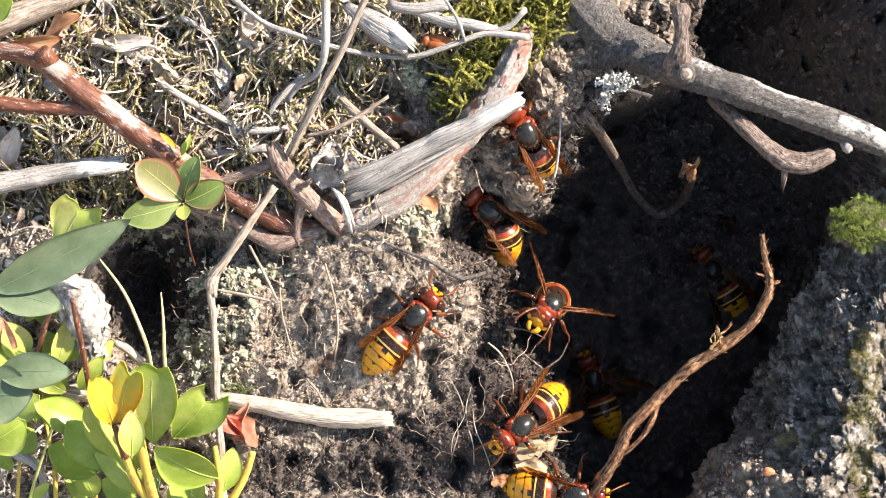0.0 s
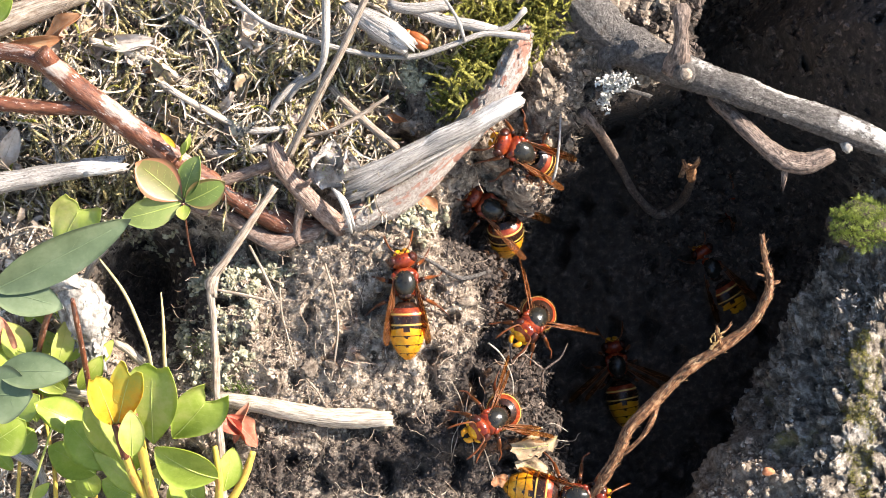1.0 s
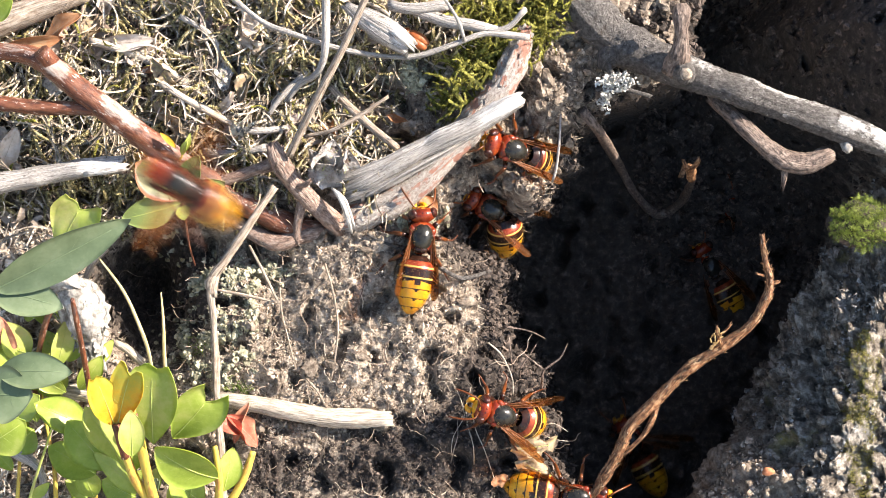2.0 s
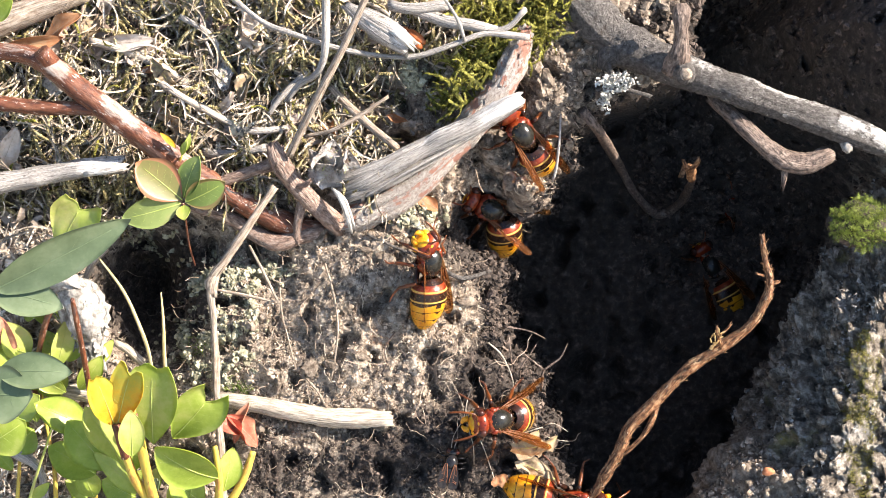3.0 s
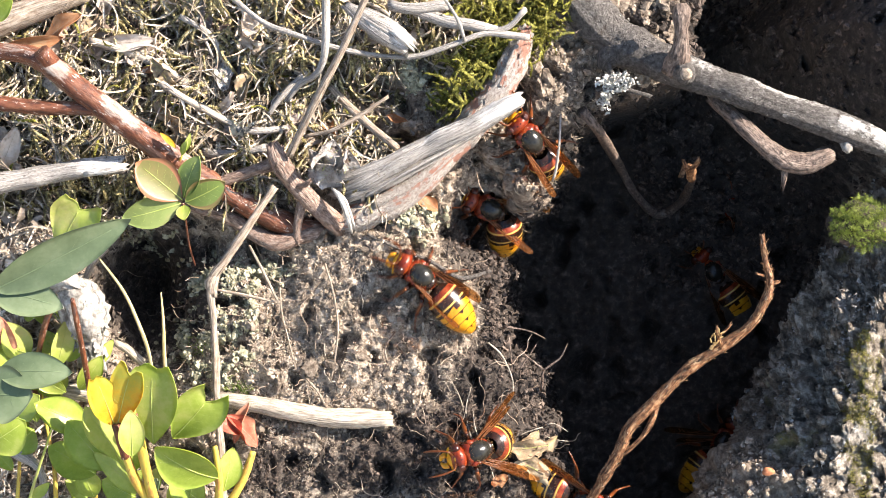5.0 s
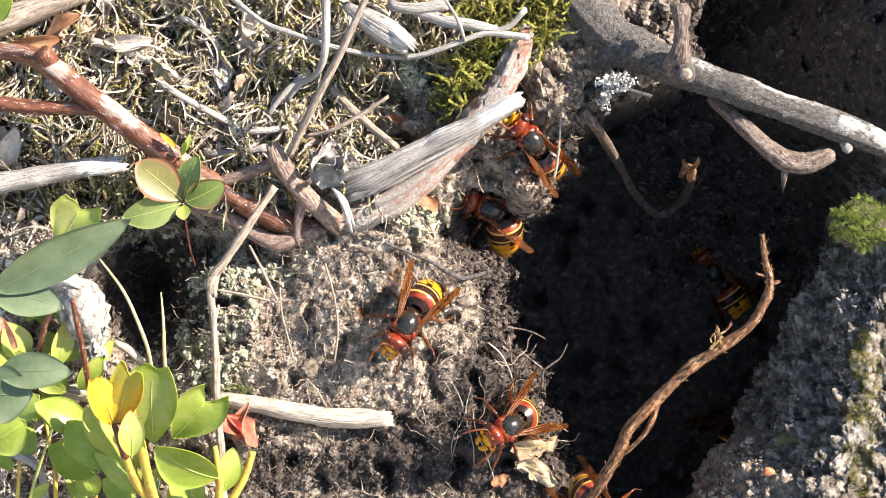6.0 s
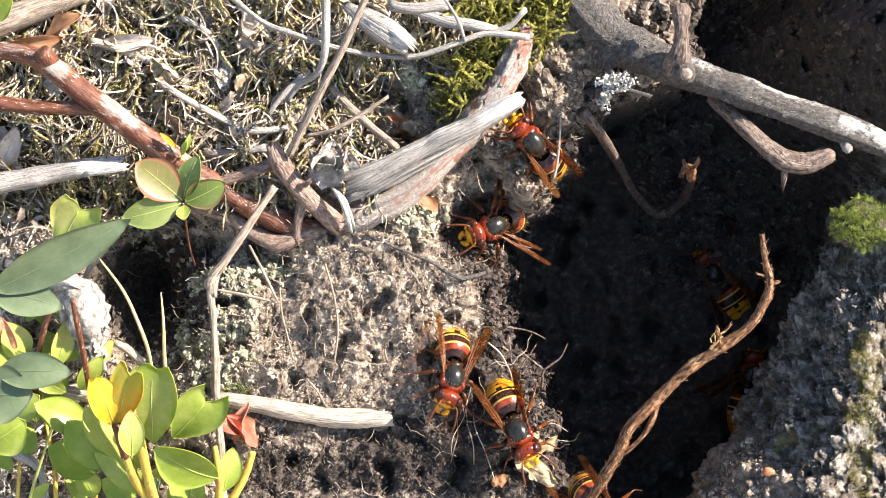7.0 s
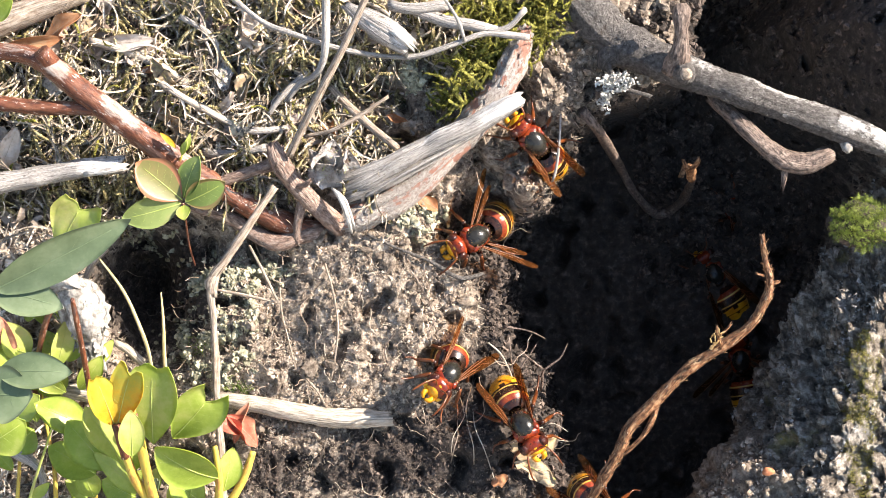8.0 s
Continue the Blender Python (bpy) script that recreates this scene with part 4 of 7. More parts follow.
    for _ in range(170):
        d = rng.randn(3)
        d[2] = abs(d[2])
        d /= np.linalg.norm(d)
        p = np.array((0.0, 0, 4.0)) + d * (3.2, 2.5, 2.6)
        if d[2] > 0.8:
            continue
        e = p + d * 0.5 + rng.randn(3) * 0.18
        hairs.append(tube([(*p, 0.028), (*e, 0.01)], 3, 2.0, 0.0))
    g = join(*hairs)
    part("down", set_mesh("down", g[0] * BODY, g[1], (M_H_HAIR,)), h, "golden hairs")
    hairs = []
    for _ in range(420):
        x, a = rng.uniform(0.05, 0.95), rng.uniform(-2.2, 2.2)
        r = abdomen_profile(x) * 1.01
        out = np.array((-0.7, math.sin(a), math.cos(a)))
        p = np.array((-3.5 - length * x, r * math.sin(a), 4.0 - 1.9 * x ** 2 + 0.93 * r * math.cos(a)))
        e = p + out * rng.uniform(0.3, 0.6) + rng.randn(3) * 0.08
        hairs.append(tube([(*p, 0.026), (*e, 0.008)], 3, 2.0, 0.0))
    g = join(*hairs)
    part("down", set_mesh("down", (g[0] - WAIST) * BODY, g[1], (M_H_HAIR,)), gaster, "golden hairs")
    return h


def kids(ob, name):
    return [c for c in ob.children if c.name.split(".")[0] == name]


def wing_pose(ob, spread_, lift):
    s = 1 if ob.location.y > 0 else -1
    return Matrix.Translation(ob.location) @ pose(0, 0, 0, 0, lift, -s * spread_) @ pose(0, 0, 0, s * 38, 0, 0)


def set_stance(h, wing, wing_lift, crouch, droop, nod=0.0, turn=0.0):
    """One hornet's own bearing: wings open by wing, legs swung by crouch to meet the soil, abdomen let down by droop, head raised by nod."""
    for ob in kids(h, "wing"):
        ob.matrix_basis = wing_pose(ob, wing if ob.location.x > 0 else wing * 0.85, wing_lift)
    for ob in kids(h, "leg"):
        ob.matrix_basis = Matrix.Translation(ob.location) @ pose(0, 0, 0, 0, crouch, 0)
    for ob in kids(h, "abdomen"):
        ob.matrix_basis = Matrix.Translation(ob.location) @ pose(0, 0, 0, 0, -droop, 0)
    for ob in kids(h, "head"):
        ob.matrix_basis = Matrix.Translation(ob.location) @ pose(0, 0, 0, 0, -nod, turn)


def stand(at, heading, pitch=0.0, roll=0.0):
    """A hornet's pose by the middle of its thorax: heading in degrees from across towards up the slope, pitch lifts its head."""
    u, v, w = at
    return BANK @ Matrix.Translation(Vector((u, v, w)) * MM) @ Matrix.Rotation(radians(heading), 4, "Z") @ Matrix.Rotation(radians(-pitch), 4, "Y") @ Matrix.Rotation(radians(roll), 4, "X") @ Matrix.Translation((0, 0, -4.0 * BODY * MM))

# ---- loose stuff: crumbs, litter, lichen, moss, rootlets ----
def ico(sub, jitter, seed):
    bm = bmesh.new()
    bmesh.ops.create_icosphere(bm, subdivisions=sub, radius=1)
    rng = np.random.RandomState(seed)
    v = np.array([q.co[:] for q in bm.verts])
    f = [tuple(q.index for q in face.verts) for face in bm.faces]
    bm.free()
    return v * (1 + jitter * rng.randn(len(v), 1)) * (1 + 0.25 * rng.randn(3)), f


def turns(n, rng, upright=0.0):
    """Random rotations; upright keeps z near the bank's normal."""
    q = rng.randn(n, 4)
    if upright:
        q[:, 1:3] *= 1 - upright
    q /= np.linalg.norm(q, axis=1)[:, None]
    a, b, c, d = q.T
    return np.stack([1 - 2 * (c * c + d * d), 2 * (b * c - a * d), 2 * (b * d + a * c), 2 * (b * c + a * d), 1 - 2 * (b * b + d * d),
                     2 * (c * d - a * b), 2 * (b * d - a * c), 2 * (c * d + a * b), 1 - 2 * (b * b + c * c)], -1).reshape(n, 3, 3)


def strew(name, templates, pos, rot, size, mat, label, category, smooth=False, squash=None):
    """One mesh of many loose pieces."""
    vs, fs, n = [], [], 0
    which = np.arange(len(pos)) % len(templates)
    for k, (v, f) in enumerate(templates):
        sel = which == k
        if not sel.any():
            continue
        v, f = np.asarray(v, float), f
        sc = size[sel]
        p = v[None] * (sc[:, None, :] if sc.ndim == 2 else sc[:, None, None])
        p = np.einsum("nij,nvj->nvi", rot[sel], p) + pos[sel][:, None]
        m = len(p)
        vs.append(p.reshape(-1, 3))
        base = n + np.arange(m) * len(v)
        by_len = {}
        for q in f:
            by_len.setdefault(len(q), []).append(q)
        for arr in by_len.values():
            fs += (np.array(arr)[None] + base[:, None, None]).reshape(-1, len(arr[0])).tolist()
        n += m * len(v)
    me = set_mesh(name, np.vstack(vs), fs, (mat,), smooth=smooth)
    return single(name, me, (0, 0, 0), label, category, kind="stuff")


def spread(n, rng, lo_u, hi_u, lo_v, hi_v, keep=None):
    u, v = rng.uniform(lo_u, hi_u, n), rng.uniform(lo_v, hi_v, n)
    if keep is not None:
        k = keep(u, v, rng)
        u, v = u[k], v[k]
    return u, v


def lip_gap(u, v):
    return u - np.interp(v, LIP_V, LIP_U)


def seat(u, v, lift):
    return np.stack([u, v, ground_w(u, v) + lift], -1)


def soft_noise(u, v, s, o=0.0):
    return np.array([noise.noise((a * s + o, b * s, o)) for a, b in zip(u, v)])


def on_top(u, v, rng):
    return lip_gap(u, v) < 3


CRUMBS = [ico(1, 0.34, i) for i in range(6)]
LUMPS = [ico(2, 0.17, i + 20) for i in range(5)]
rng = np.random.RandomState(3)

u, v = spread(66000, rng, -100, 56, -60, 60, on_top)
# dark crumbs follow the ground's mask of humus and painted shade
d = humus_shade_at(u, v) + 0.35 * soft_noise(u, v, 0.12)
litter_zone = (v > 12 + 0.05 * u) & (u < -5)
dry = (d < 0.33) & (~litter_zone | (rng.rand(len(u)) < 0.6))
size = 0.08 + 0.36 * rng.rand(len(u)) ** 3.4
for name, sel, mat, label in (("soil_crumbs", dry, M_CRUMB, "loose dry grey-brown soil crumbs on the bank"), ("humus_crumbs", d >= 0.33, M_HUMUS_SHADE, "loose humus crumbs and soil crumbs darkened for shade")):
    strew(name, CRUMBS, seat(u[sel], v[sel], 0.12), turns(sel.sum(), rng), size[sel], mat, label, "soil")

u, v = spread(820, rng, -70, 54, -58, 52, lambda a, b, r: (lip_gap(a, b) < 2) & ((b < 14) | (a > -2)))
# clods darken by the same mask, humus and painted shade together
d = humus_shade_at(u, v)
size = np.where(d < 0.4, 0.6 + 1.1 * rng.rand(len(u)) ** 3, 0.35 + 0.5 * rng.rand(len(u)) ** 2)
for name, sel, mat, label in (("soil_clods", d < 0.4, M_CLOD, "small rough clods of dry soil"), ("humus_clods", d >= 0.4, M_HUMUS_SHADE, "small clods of humus and soil darkened for shade")):
    strew(name, LUMPS, seat(u[sel], v[sel], -0.15), turns(sel.sum(), rng), size[sel], mat, label, "soil")
u, v = spread(30000, rng, 5, 60, -58, 54, lambda a, b, r: (lip_gap(a, b) > -2) & (lip_gap(a, b) < 9))
strew("lip_crumbs", CRUMBS, seat(u, v, 0.1), turns(len(u), rng), 0.18 + 0.7 * rng.rand(len(u)) ** 3, M_HUMUS_SHADE, "dark crumbs on the burrow lip", "soil")
# wall crumbs get the near-black tone that paints the burrow's shade
u, v = spread(5000, rng, 48, 112, -10, 66, lambda a, b, r: lip_gap(a, b) > 4)
strew("wall_crumbs", CRUMBS, seat(u, v, 0.1), turns(len(u), rng), 0.2 + 0.9 * rng.rand(len(u)) ** 3, M_HUMUS_SHADE, "dark crumbs on the burrow wall", "soil")


def strip(seed, curl, width=0.024, n=6):
    """A curled dry blade, one unit long, with thickness."""
    r = np.random.RandomState(seed)
    k1, k2 = r.uniform(-curl, curl), r.uniform(-curl, curl)
    x = y = z = 0.0
    a, b = 0.0, r.uniform(-0.3, 0.9)
    v, f = [], []
    for i in range(n + 1):
        s = i / n
        wd = width * (0.35 + 0.65 * math.sin(math.pi * min(0.96, 0.15 + 0.85 * s)))
        side = (-math.sin(a), math.cos(a))
        v += [(x + side[0] * wd, y + side[1] * wd, z + 0.3 * wd), (x, y, z - 0.15 * wd), (x - side[0] * wd, y - side[1] * wd, z + 0.3 * wd), (x, y, z - 0.45 * wd)]
        x, y, z = x + math.cos(a) * math.cos(b) / n, y + math.sin(a) * math.cos(b) / n, z + math.sin(b) / n
        a, b = a + k1 / n, b + k2 / n - 0.8 / n
    for i in range(n):
        p, q = i * 4, i * 4 + 4
        for j, k in ((0, 1), (1, 2), (2, 3), (3, 0)):
            f.append((p + j, p + k, q + k, q + j))
    return np.array(v) - (0.4, 0, 0), f


def thread(seed, n=7, r=0.007, wave=1.6):
    g = np.random.RandomState(seed)
    pts, p, a = [], np.zeros(3), 0.0
    for i in range(n):
        pts.append((*p, r))
        a += g.uniform(-wave, wave) * 0.5
        p = p + np.array((math.cos(a), math.sin(a), g.uniform(-0.25, 0.25))) / n
    t = tube(pts, 4, 0.12, 0.0)
    return t[0] - (0.4, 0, 0), t[1]


STRAWS = [strip(i, 1.5) for i in range(8)]
FLAKES = [strip(i + 30, 3.0, 0.16, 6) for i in range(6)]
THREADS = [thread(i, 9, 0.0055) for i in range(8)]
FIBRES = [thread(i + 50, 4, 0.018, 2.2) for i in range(10)]


def litter_keep(a, b, r):
    edge = 13 - 0.10 * (a + 40) + 5 * np.sin(a * 0.19)
    hollow = (a > -76) & (a < -50) & (b > -27) & (b < 5)
    return ~hollow & (((b > edge) & (a < np.where(b > 43, 2, -16) + r.randn(len(a)) * 4)) | ((a < -62) & (r.rand(len(a)) < 0.45) & (b > np.where(a < -76, -60, -30))))


u, v = spread(11500, rng, -100, 10, -60, 60, litter_keep)
strew("dry_litter", STRAWS, seat(u, v, 0.5 + 1.6 * rng.rand(len(u))), turns(len(u), rng, 0.65), 3.0 + 9 * rng.rand(len(u)) ** 2, M_LITTER, "matted dry straw-coloured moss and grass litter", "litter")
u, v = spread(1300, rng, -100, 8, -60, 60, litter_keep)
strew("leaf_flakes", FLAKES, seat(u, v, 0.8 + 2.0 * rng.rand(len(u))), turns(len(u), rng, 0.5), 2.5 + 5.5 * rng.rand(len(u)) ** 2, M_BUFF_LEAF, "curled flakes of dead buff leaves", "litter")
u, v = spread(900, rng, -100, 8, -30, 60, litter_keep)
strew("mossy_bits", STRAWS, seat(u, v, 0.8 + 1.8 * rng.rand(len(u))), turns(len(u), rng, 0.5), 1.5 + 2.5 * rng.rand(len(u)), M_MOSS, "scattered yellow-green moss shoots in the litter", "moss")


def headed(angle, tilt):
    """Rotations that send x along angle on the slope and dip it by tilt, both in radians."""
    ca, sa, cb, sb = np.cos(angle), np.sin(angle), np.cos(tilt), np.sin(tilt)
    zero = np.zeros(len(angle))
    return np.stack([ca * cb, -sa, ca * sb, sa * cb, ca, sa * sb, -sb, zero, cb], -1).reshape(-1, 3, 3)


# bundles of shredded blades that lie side by side
M_SHRED = material("shredded_pale_blades", [(0.14, 0.10, 0.066), (0.36, 0.295, 0.21), (0.62, 0.55, 0.43)], 420, 0.75, 0.6, 2600, island=0.7)
BLADES = [strip(i + 60, 1.6, 0.017, 10) for i in range(8)]
cu, cv = spread(170, rng, -97, 4, 8, 58, litter_keep)
per = 13
lie = np.repeat(rng.normal(-1.4, 0.8, len(cu)), per)
u, v = np.repeat(cu, per), np.repeat(cv, per)
u, v = u + rng.randn(len(u)) * 1.2, v + rng.randn(len(u)) * 1.0
strew("shredded_blades", BLADES, seat(u, v, 1.8 + 2.2 * rng.rand(len(u))), headed(lie + rng.randn(len(u)) * 0.25, rng.uniform(-0.3, 0.45, len(u))), 5.0 + 6.5 * rng.rand(len(u)), M_SHRED, "bundles of shredded pale grass and bark blades", "litter")
M_BROWN_BIT = material("dark_brown_bits", [(0.04, 0.026, 0.018), (0.12, 0.082, 0.058), (0.26, 0.19, 0.14)], 500, 0.85, 0.4, 2000, island=0.5)
u, v = spread(2400, rng, -100, 8, 6, 60, litter_keep)
strew("bark_bits", FLAKES, seat(u, v, 0.6 + 1.6 * rng.rand(len(u))), turns(len(u), rng, 0.4), 1.2 + 3.0 * rng.rand(len(u)) ** 2, M_BROWN_BIT, "dark brown bits of bark in the litter", "litter")
# crumbly clods above the upper lip and by the roots
u, v = spread(900, rng, 12, 50, 14, 53, lambda a, b, r: lip_gap(a, b) < 1)
strew("upper_clods", LUMPS, seat(u, v, 0.1), turns(len(u), rng), 0.35 + 1.0 * rng.rand(len(u)) ** 2, M_CLOD, "rough brown clods on the upper lip", "soil")
u, v = spread(520, rng, -75, 38, -58, 52, on_top)
strew("fine_rootlets", THREADS, seat(u, v, 0.7), turns(len(u), rng, 0.75), 4 + 12 * rng.rand(len(u)) ** 2, M_ROOTHAIR, "fine tangled rootlets on the soil", "roots")
u, v = spread(34000, rng, -75, 38, -58, 52, lambda a, b, r: on_top(a, b, r) & ((b < 16) | (a > -4)))
# fibres turn dark wherever humus or shade is painted on the ground
d = humus_shade_at(u, v)
for name, sel, mat, label in (("soil_fibres", d < 0.45, M_FIBRE, "short pale plant fibres in the dry soil"), ("dark_fibres", d >= 0.45, M_HUMUS_SHADE, "short dark plant fibres in humus and painted shade")):
    strew(name, FIBRES, seat(u[sel], v[sel], 0.3), turns(sel.sum(), rng, 0.4), 0.8 + 2.4 * rng.rand(sel.sum()) ** 2, mat, label, "soil")
u, v = spread(230, rng, -60, 38, -58, 52, lambda a, b, r: (lip_gap(a, b) < 0) & (lip_gap(a, b) > -9))
strew("lip_rootlets", THREADS, seat(u, v, 0.9), turns(len(u), rng, 0.5), 2 + 3.5 * rng.rand(len(u)), M_ROOTHAIR, "rootlets fringing the burrow lip", "roots")

# grey-green lichen patches: u, v, spread
LICHEN_SPOTS = ((-42.48, -6.48, 0), (-37.68, -4.68, 0), (-52.08, -7.08, 0), (-43.68, -14.28, 0), (-44.88, -21.48, 0), (-54.48, -19.08, 0), (-49.68, -26.28, 0), (-5.28, 6.12, 0), (-5.88, 35.52, 0), (-11.28, 38.52, 0), (-17.28, 16.92, 0), (-62.88, 1.92, 0), (7.92, 35.52, 0))


def cup(seed):
    """A trumpet of cup lichen, open at the top."""
    r = np.random.RandomState(seed)
    prof = ((0.16, 0.0), (0.14, 0.5), (0.2, 0.8), (0.42, 1.0), (0.34, 0.97), (0.12, 0.8))
    v, f, s = [], [], 8
    for rad, z in prof:
        for j in range(s):
            a = 2 * math.pi * j / s
            k = rad * (1 + 0.12 * r.randn())
            v.append((k * math.cos(a) + 0.25 * z * z, k * math.sin(a), z))
    for i in range(len(prof) - 1):
        for j in range(s):
            f.append((i * s + j, i * s + (j + 1) % s, (i + 1) * s + (j + 1) % s, (i + 1) * s + j))
    return np.array(v), f


spots = np.array(LICHEN_SPOTS)
pick = spots[rng.randint(0, len(spots), 2700)]
u, v = pick[:, 0] + rng.randn(2700) * 2.6, pick[:, 1] + rng.randn(2700) * 2.2
k = soft_noise(u, v, 0.33, 4.0) > -0.08
u, v = u[k], v[k]
strew("lichen_crust", CRUMBS, seat(u, v, 0.5), turns(len(u), rng), 0.25 + 0.45 * rng.rand(len(u)), M_LICHEN, "crusty grey-green lichen patches on soil", "lichen")
pick = spots[rng.randint(2, 7, 46)]
u, v = pick[:, 0] + rng.randn(46) * 4.2, pick[:, 1] + rng.randn(46) * 4.0
strew("cup_lichen", [cup(i) for i in range(5)], seat(u, v, 0.2), turns(len(u), rng, 0.6), 0.8 + 1.1 * rng.rand(len(u)), M_LICHEN, "pale grey-green cup lichen", "lichen", smooth=True)


def shoot(seed, pairs=11, leaf=0.2):
    """A feathery moss shoot, one unit long."""
    r = np.random.RandomState(seed)
    v, f = [], []
    p, a, b = np.zeros(3), 0.0, r.uniform(0.2, 0.9)
    for i in range(pairs):
        d = np.array((math.cos(a) * math.cos(b), math.sin(a) * math.cos(b), math.sin(b)))
        q = np.cross(d, (0, 0, 1.0))
        q /= np.linalg.norm(q) + 1e-6
        for s in (1, -1):
            ln = leaf * (1 - 0.55 * i / pairs) * r.uniform(0.8, 1.2)
            tip = p + (d * 0.75 + s * q * 0.75 + np.array((0, 0, r.uniform(-0.3, 0.5)))) * ln
            n0 = len(v)
            v += [p - d * 0.02, p + d * 0.07, tip, p + d * 0.03 + np.array((0, 0, 0.035))]
            f += [(n0, n0 + 1, n0 + 2), (n0, n0 + 2, n0 + 3), (n0 + 1, n0 + 3, n0 + 2)]
        p = p + d / pairs
        a, b = a + r.uniform(-0.3, 0.3), b - r.uniform(0.02, 0.17)
    return np.array(v), f


SHOOTS = [shoot(i, 20, 0.11) for i in range(8)]
MOSS_SPOTS = ((5.52, 51.12, 0), (11.52, 50.52, 0), (18.72, 51.12, 0), (21.72, 50.52, 0), (10.32, 45.72, 0), (6.48, 37.32, 0), (1.92, 31.56, 0), (14.52, 42.12, 0), (19.92, 45.72, 0), (7.92, 40.92, 0))
spots = np.array(MOSS_SPOTS)
pick = spots[rng.randint(0, len(spots), 760)]
u, v = pick[:, 0] + rng.randn(760) * 2.2, pick[:, 1] + rng.randn(760) * 1.8
strew("moss_mat", SHOOTS, seat(u, v, 1.2 + 3.5 * rng.rand(len(u))), turns(len(u), rng, 0.45), 3.0 + 5.0 * rng.rand(len(u)) ** 1.5, M_MOSS, "yellow-green feathery moss over the root", "moss")
spots = np.array(((-42.48, -29.88, 0), (-51.84, -20.28, 0), (-44.28, -28.92, 0), (-26.88, -41.88, 0)))
pick = spots[rng.randint(0, 3, 150)]
u, v = pick[:, 0] + rng.randn(150) * 1.2, pick[:, 1] + rng.randn(150) * 0.9
strew("moss_tufts", SHOOTS, seat(u, v, 0.3), turns(len(u), rng, 0.75), 1.0 + 0.9 * rng.rand(len(u)), M_DARK_MOSS, "small fresh green moss tufts on soil", "moss")

u, v = spread(2000, rng, -100, 8, -30, 60, litter_keep)
half = rng.rand(len(u)) < 0.75
for name, sel, mat, label in (("dry_moss", half, M_DRY_MOSS, "dried straw-coloured feather moss in the litter"), ("pale_moss", ~half, M_MOSS, "half-dry yellow-green feather moss in the litter")):
    strew(name, SHOOTS, seat(u[sel], v[sel], 1.5 + 1.8 * rng.rand(sel.sum())), turns(sel.sum(), rng, 0.5), 3.0 + 4.5 * rng.rand(sel.sum()), mat, label, "moss")

M_DRAPED = material("draped_olive_moss", [(0.13, 0.105, 0.04), (0.34, 0.285, 0.13), (0.56, 0.49, 0.29)], 420, 0.7, 0.2, 2000, island=0.55, through_light=0.2)
u, v = spread(2300, rng, -100, 6, 8, 60, litter_keep)
strew("draped_moss", [shoot(80 + i, 34, 0.05) for i in range(8)], seat(u, v, 1.6 + 2.4 * rng.rand(len(u))), headed(rng.normal(-1.5, 0.75, len(u)), rng.uniform(-0.5, 0.5, len(u))), 6.0 + 8.0 * rng.rand(len(u)), M_DRAPED, "long half-dry moss strands draped down the bank", "moss")

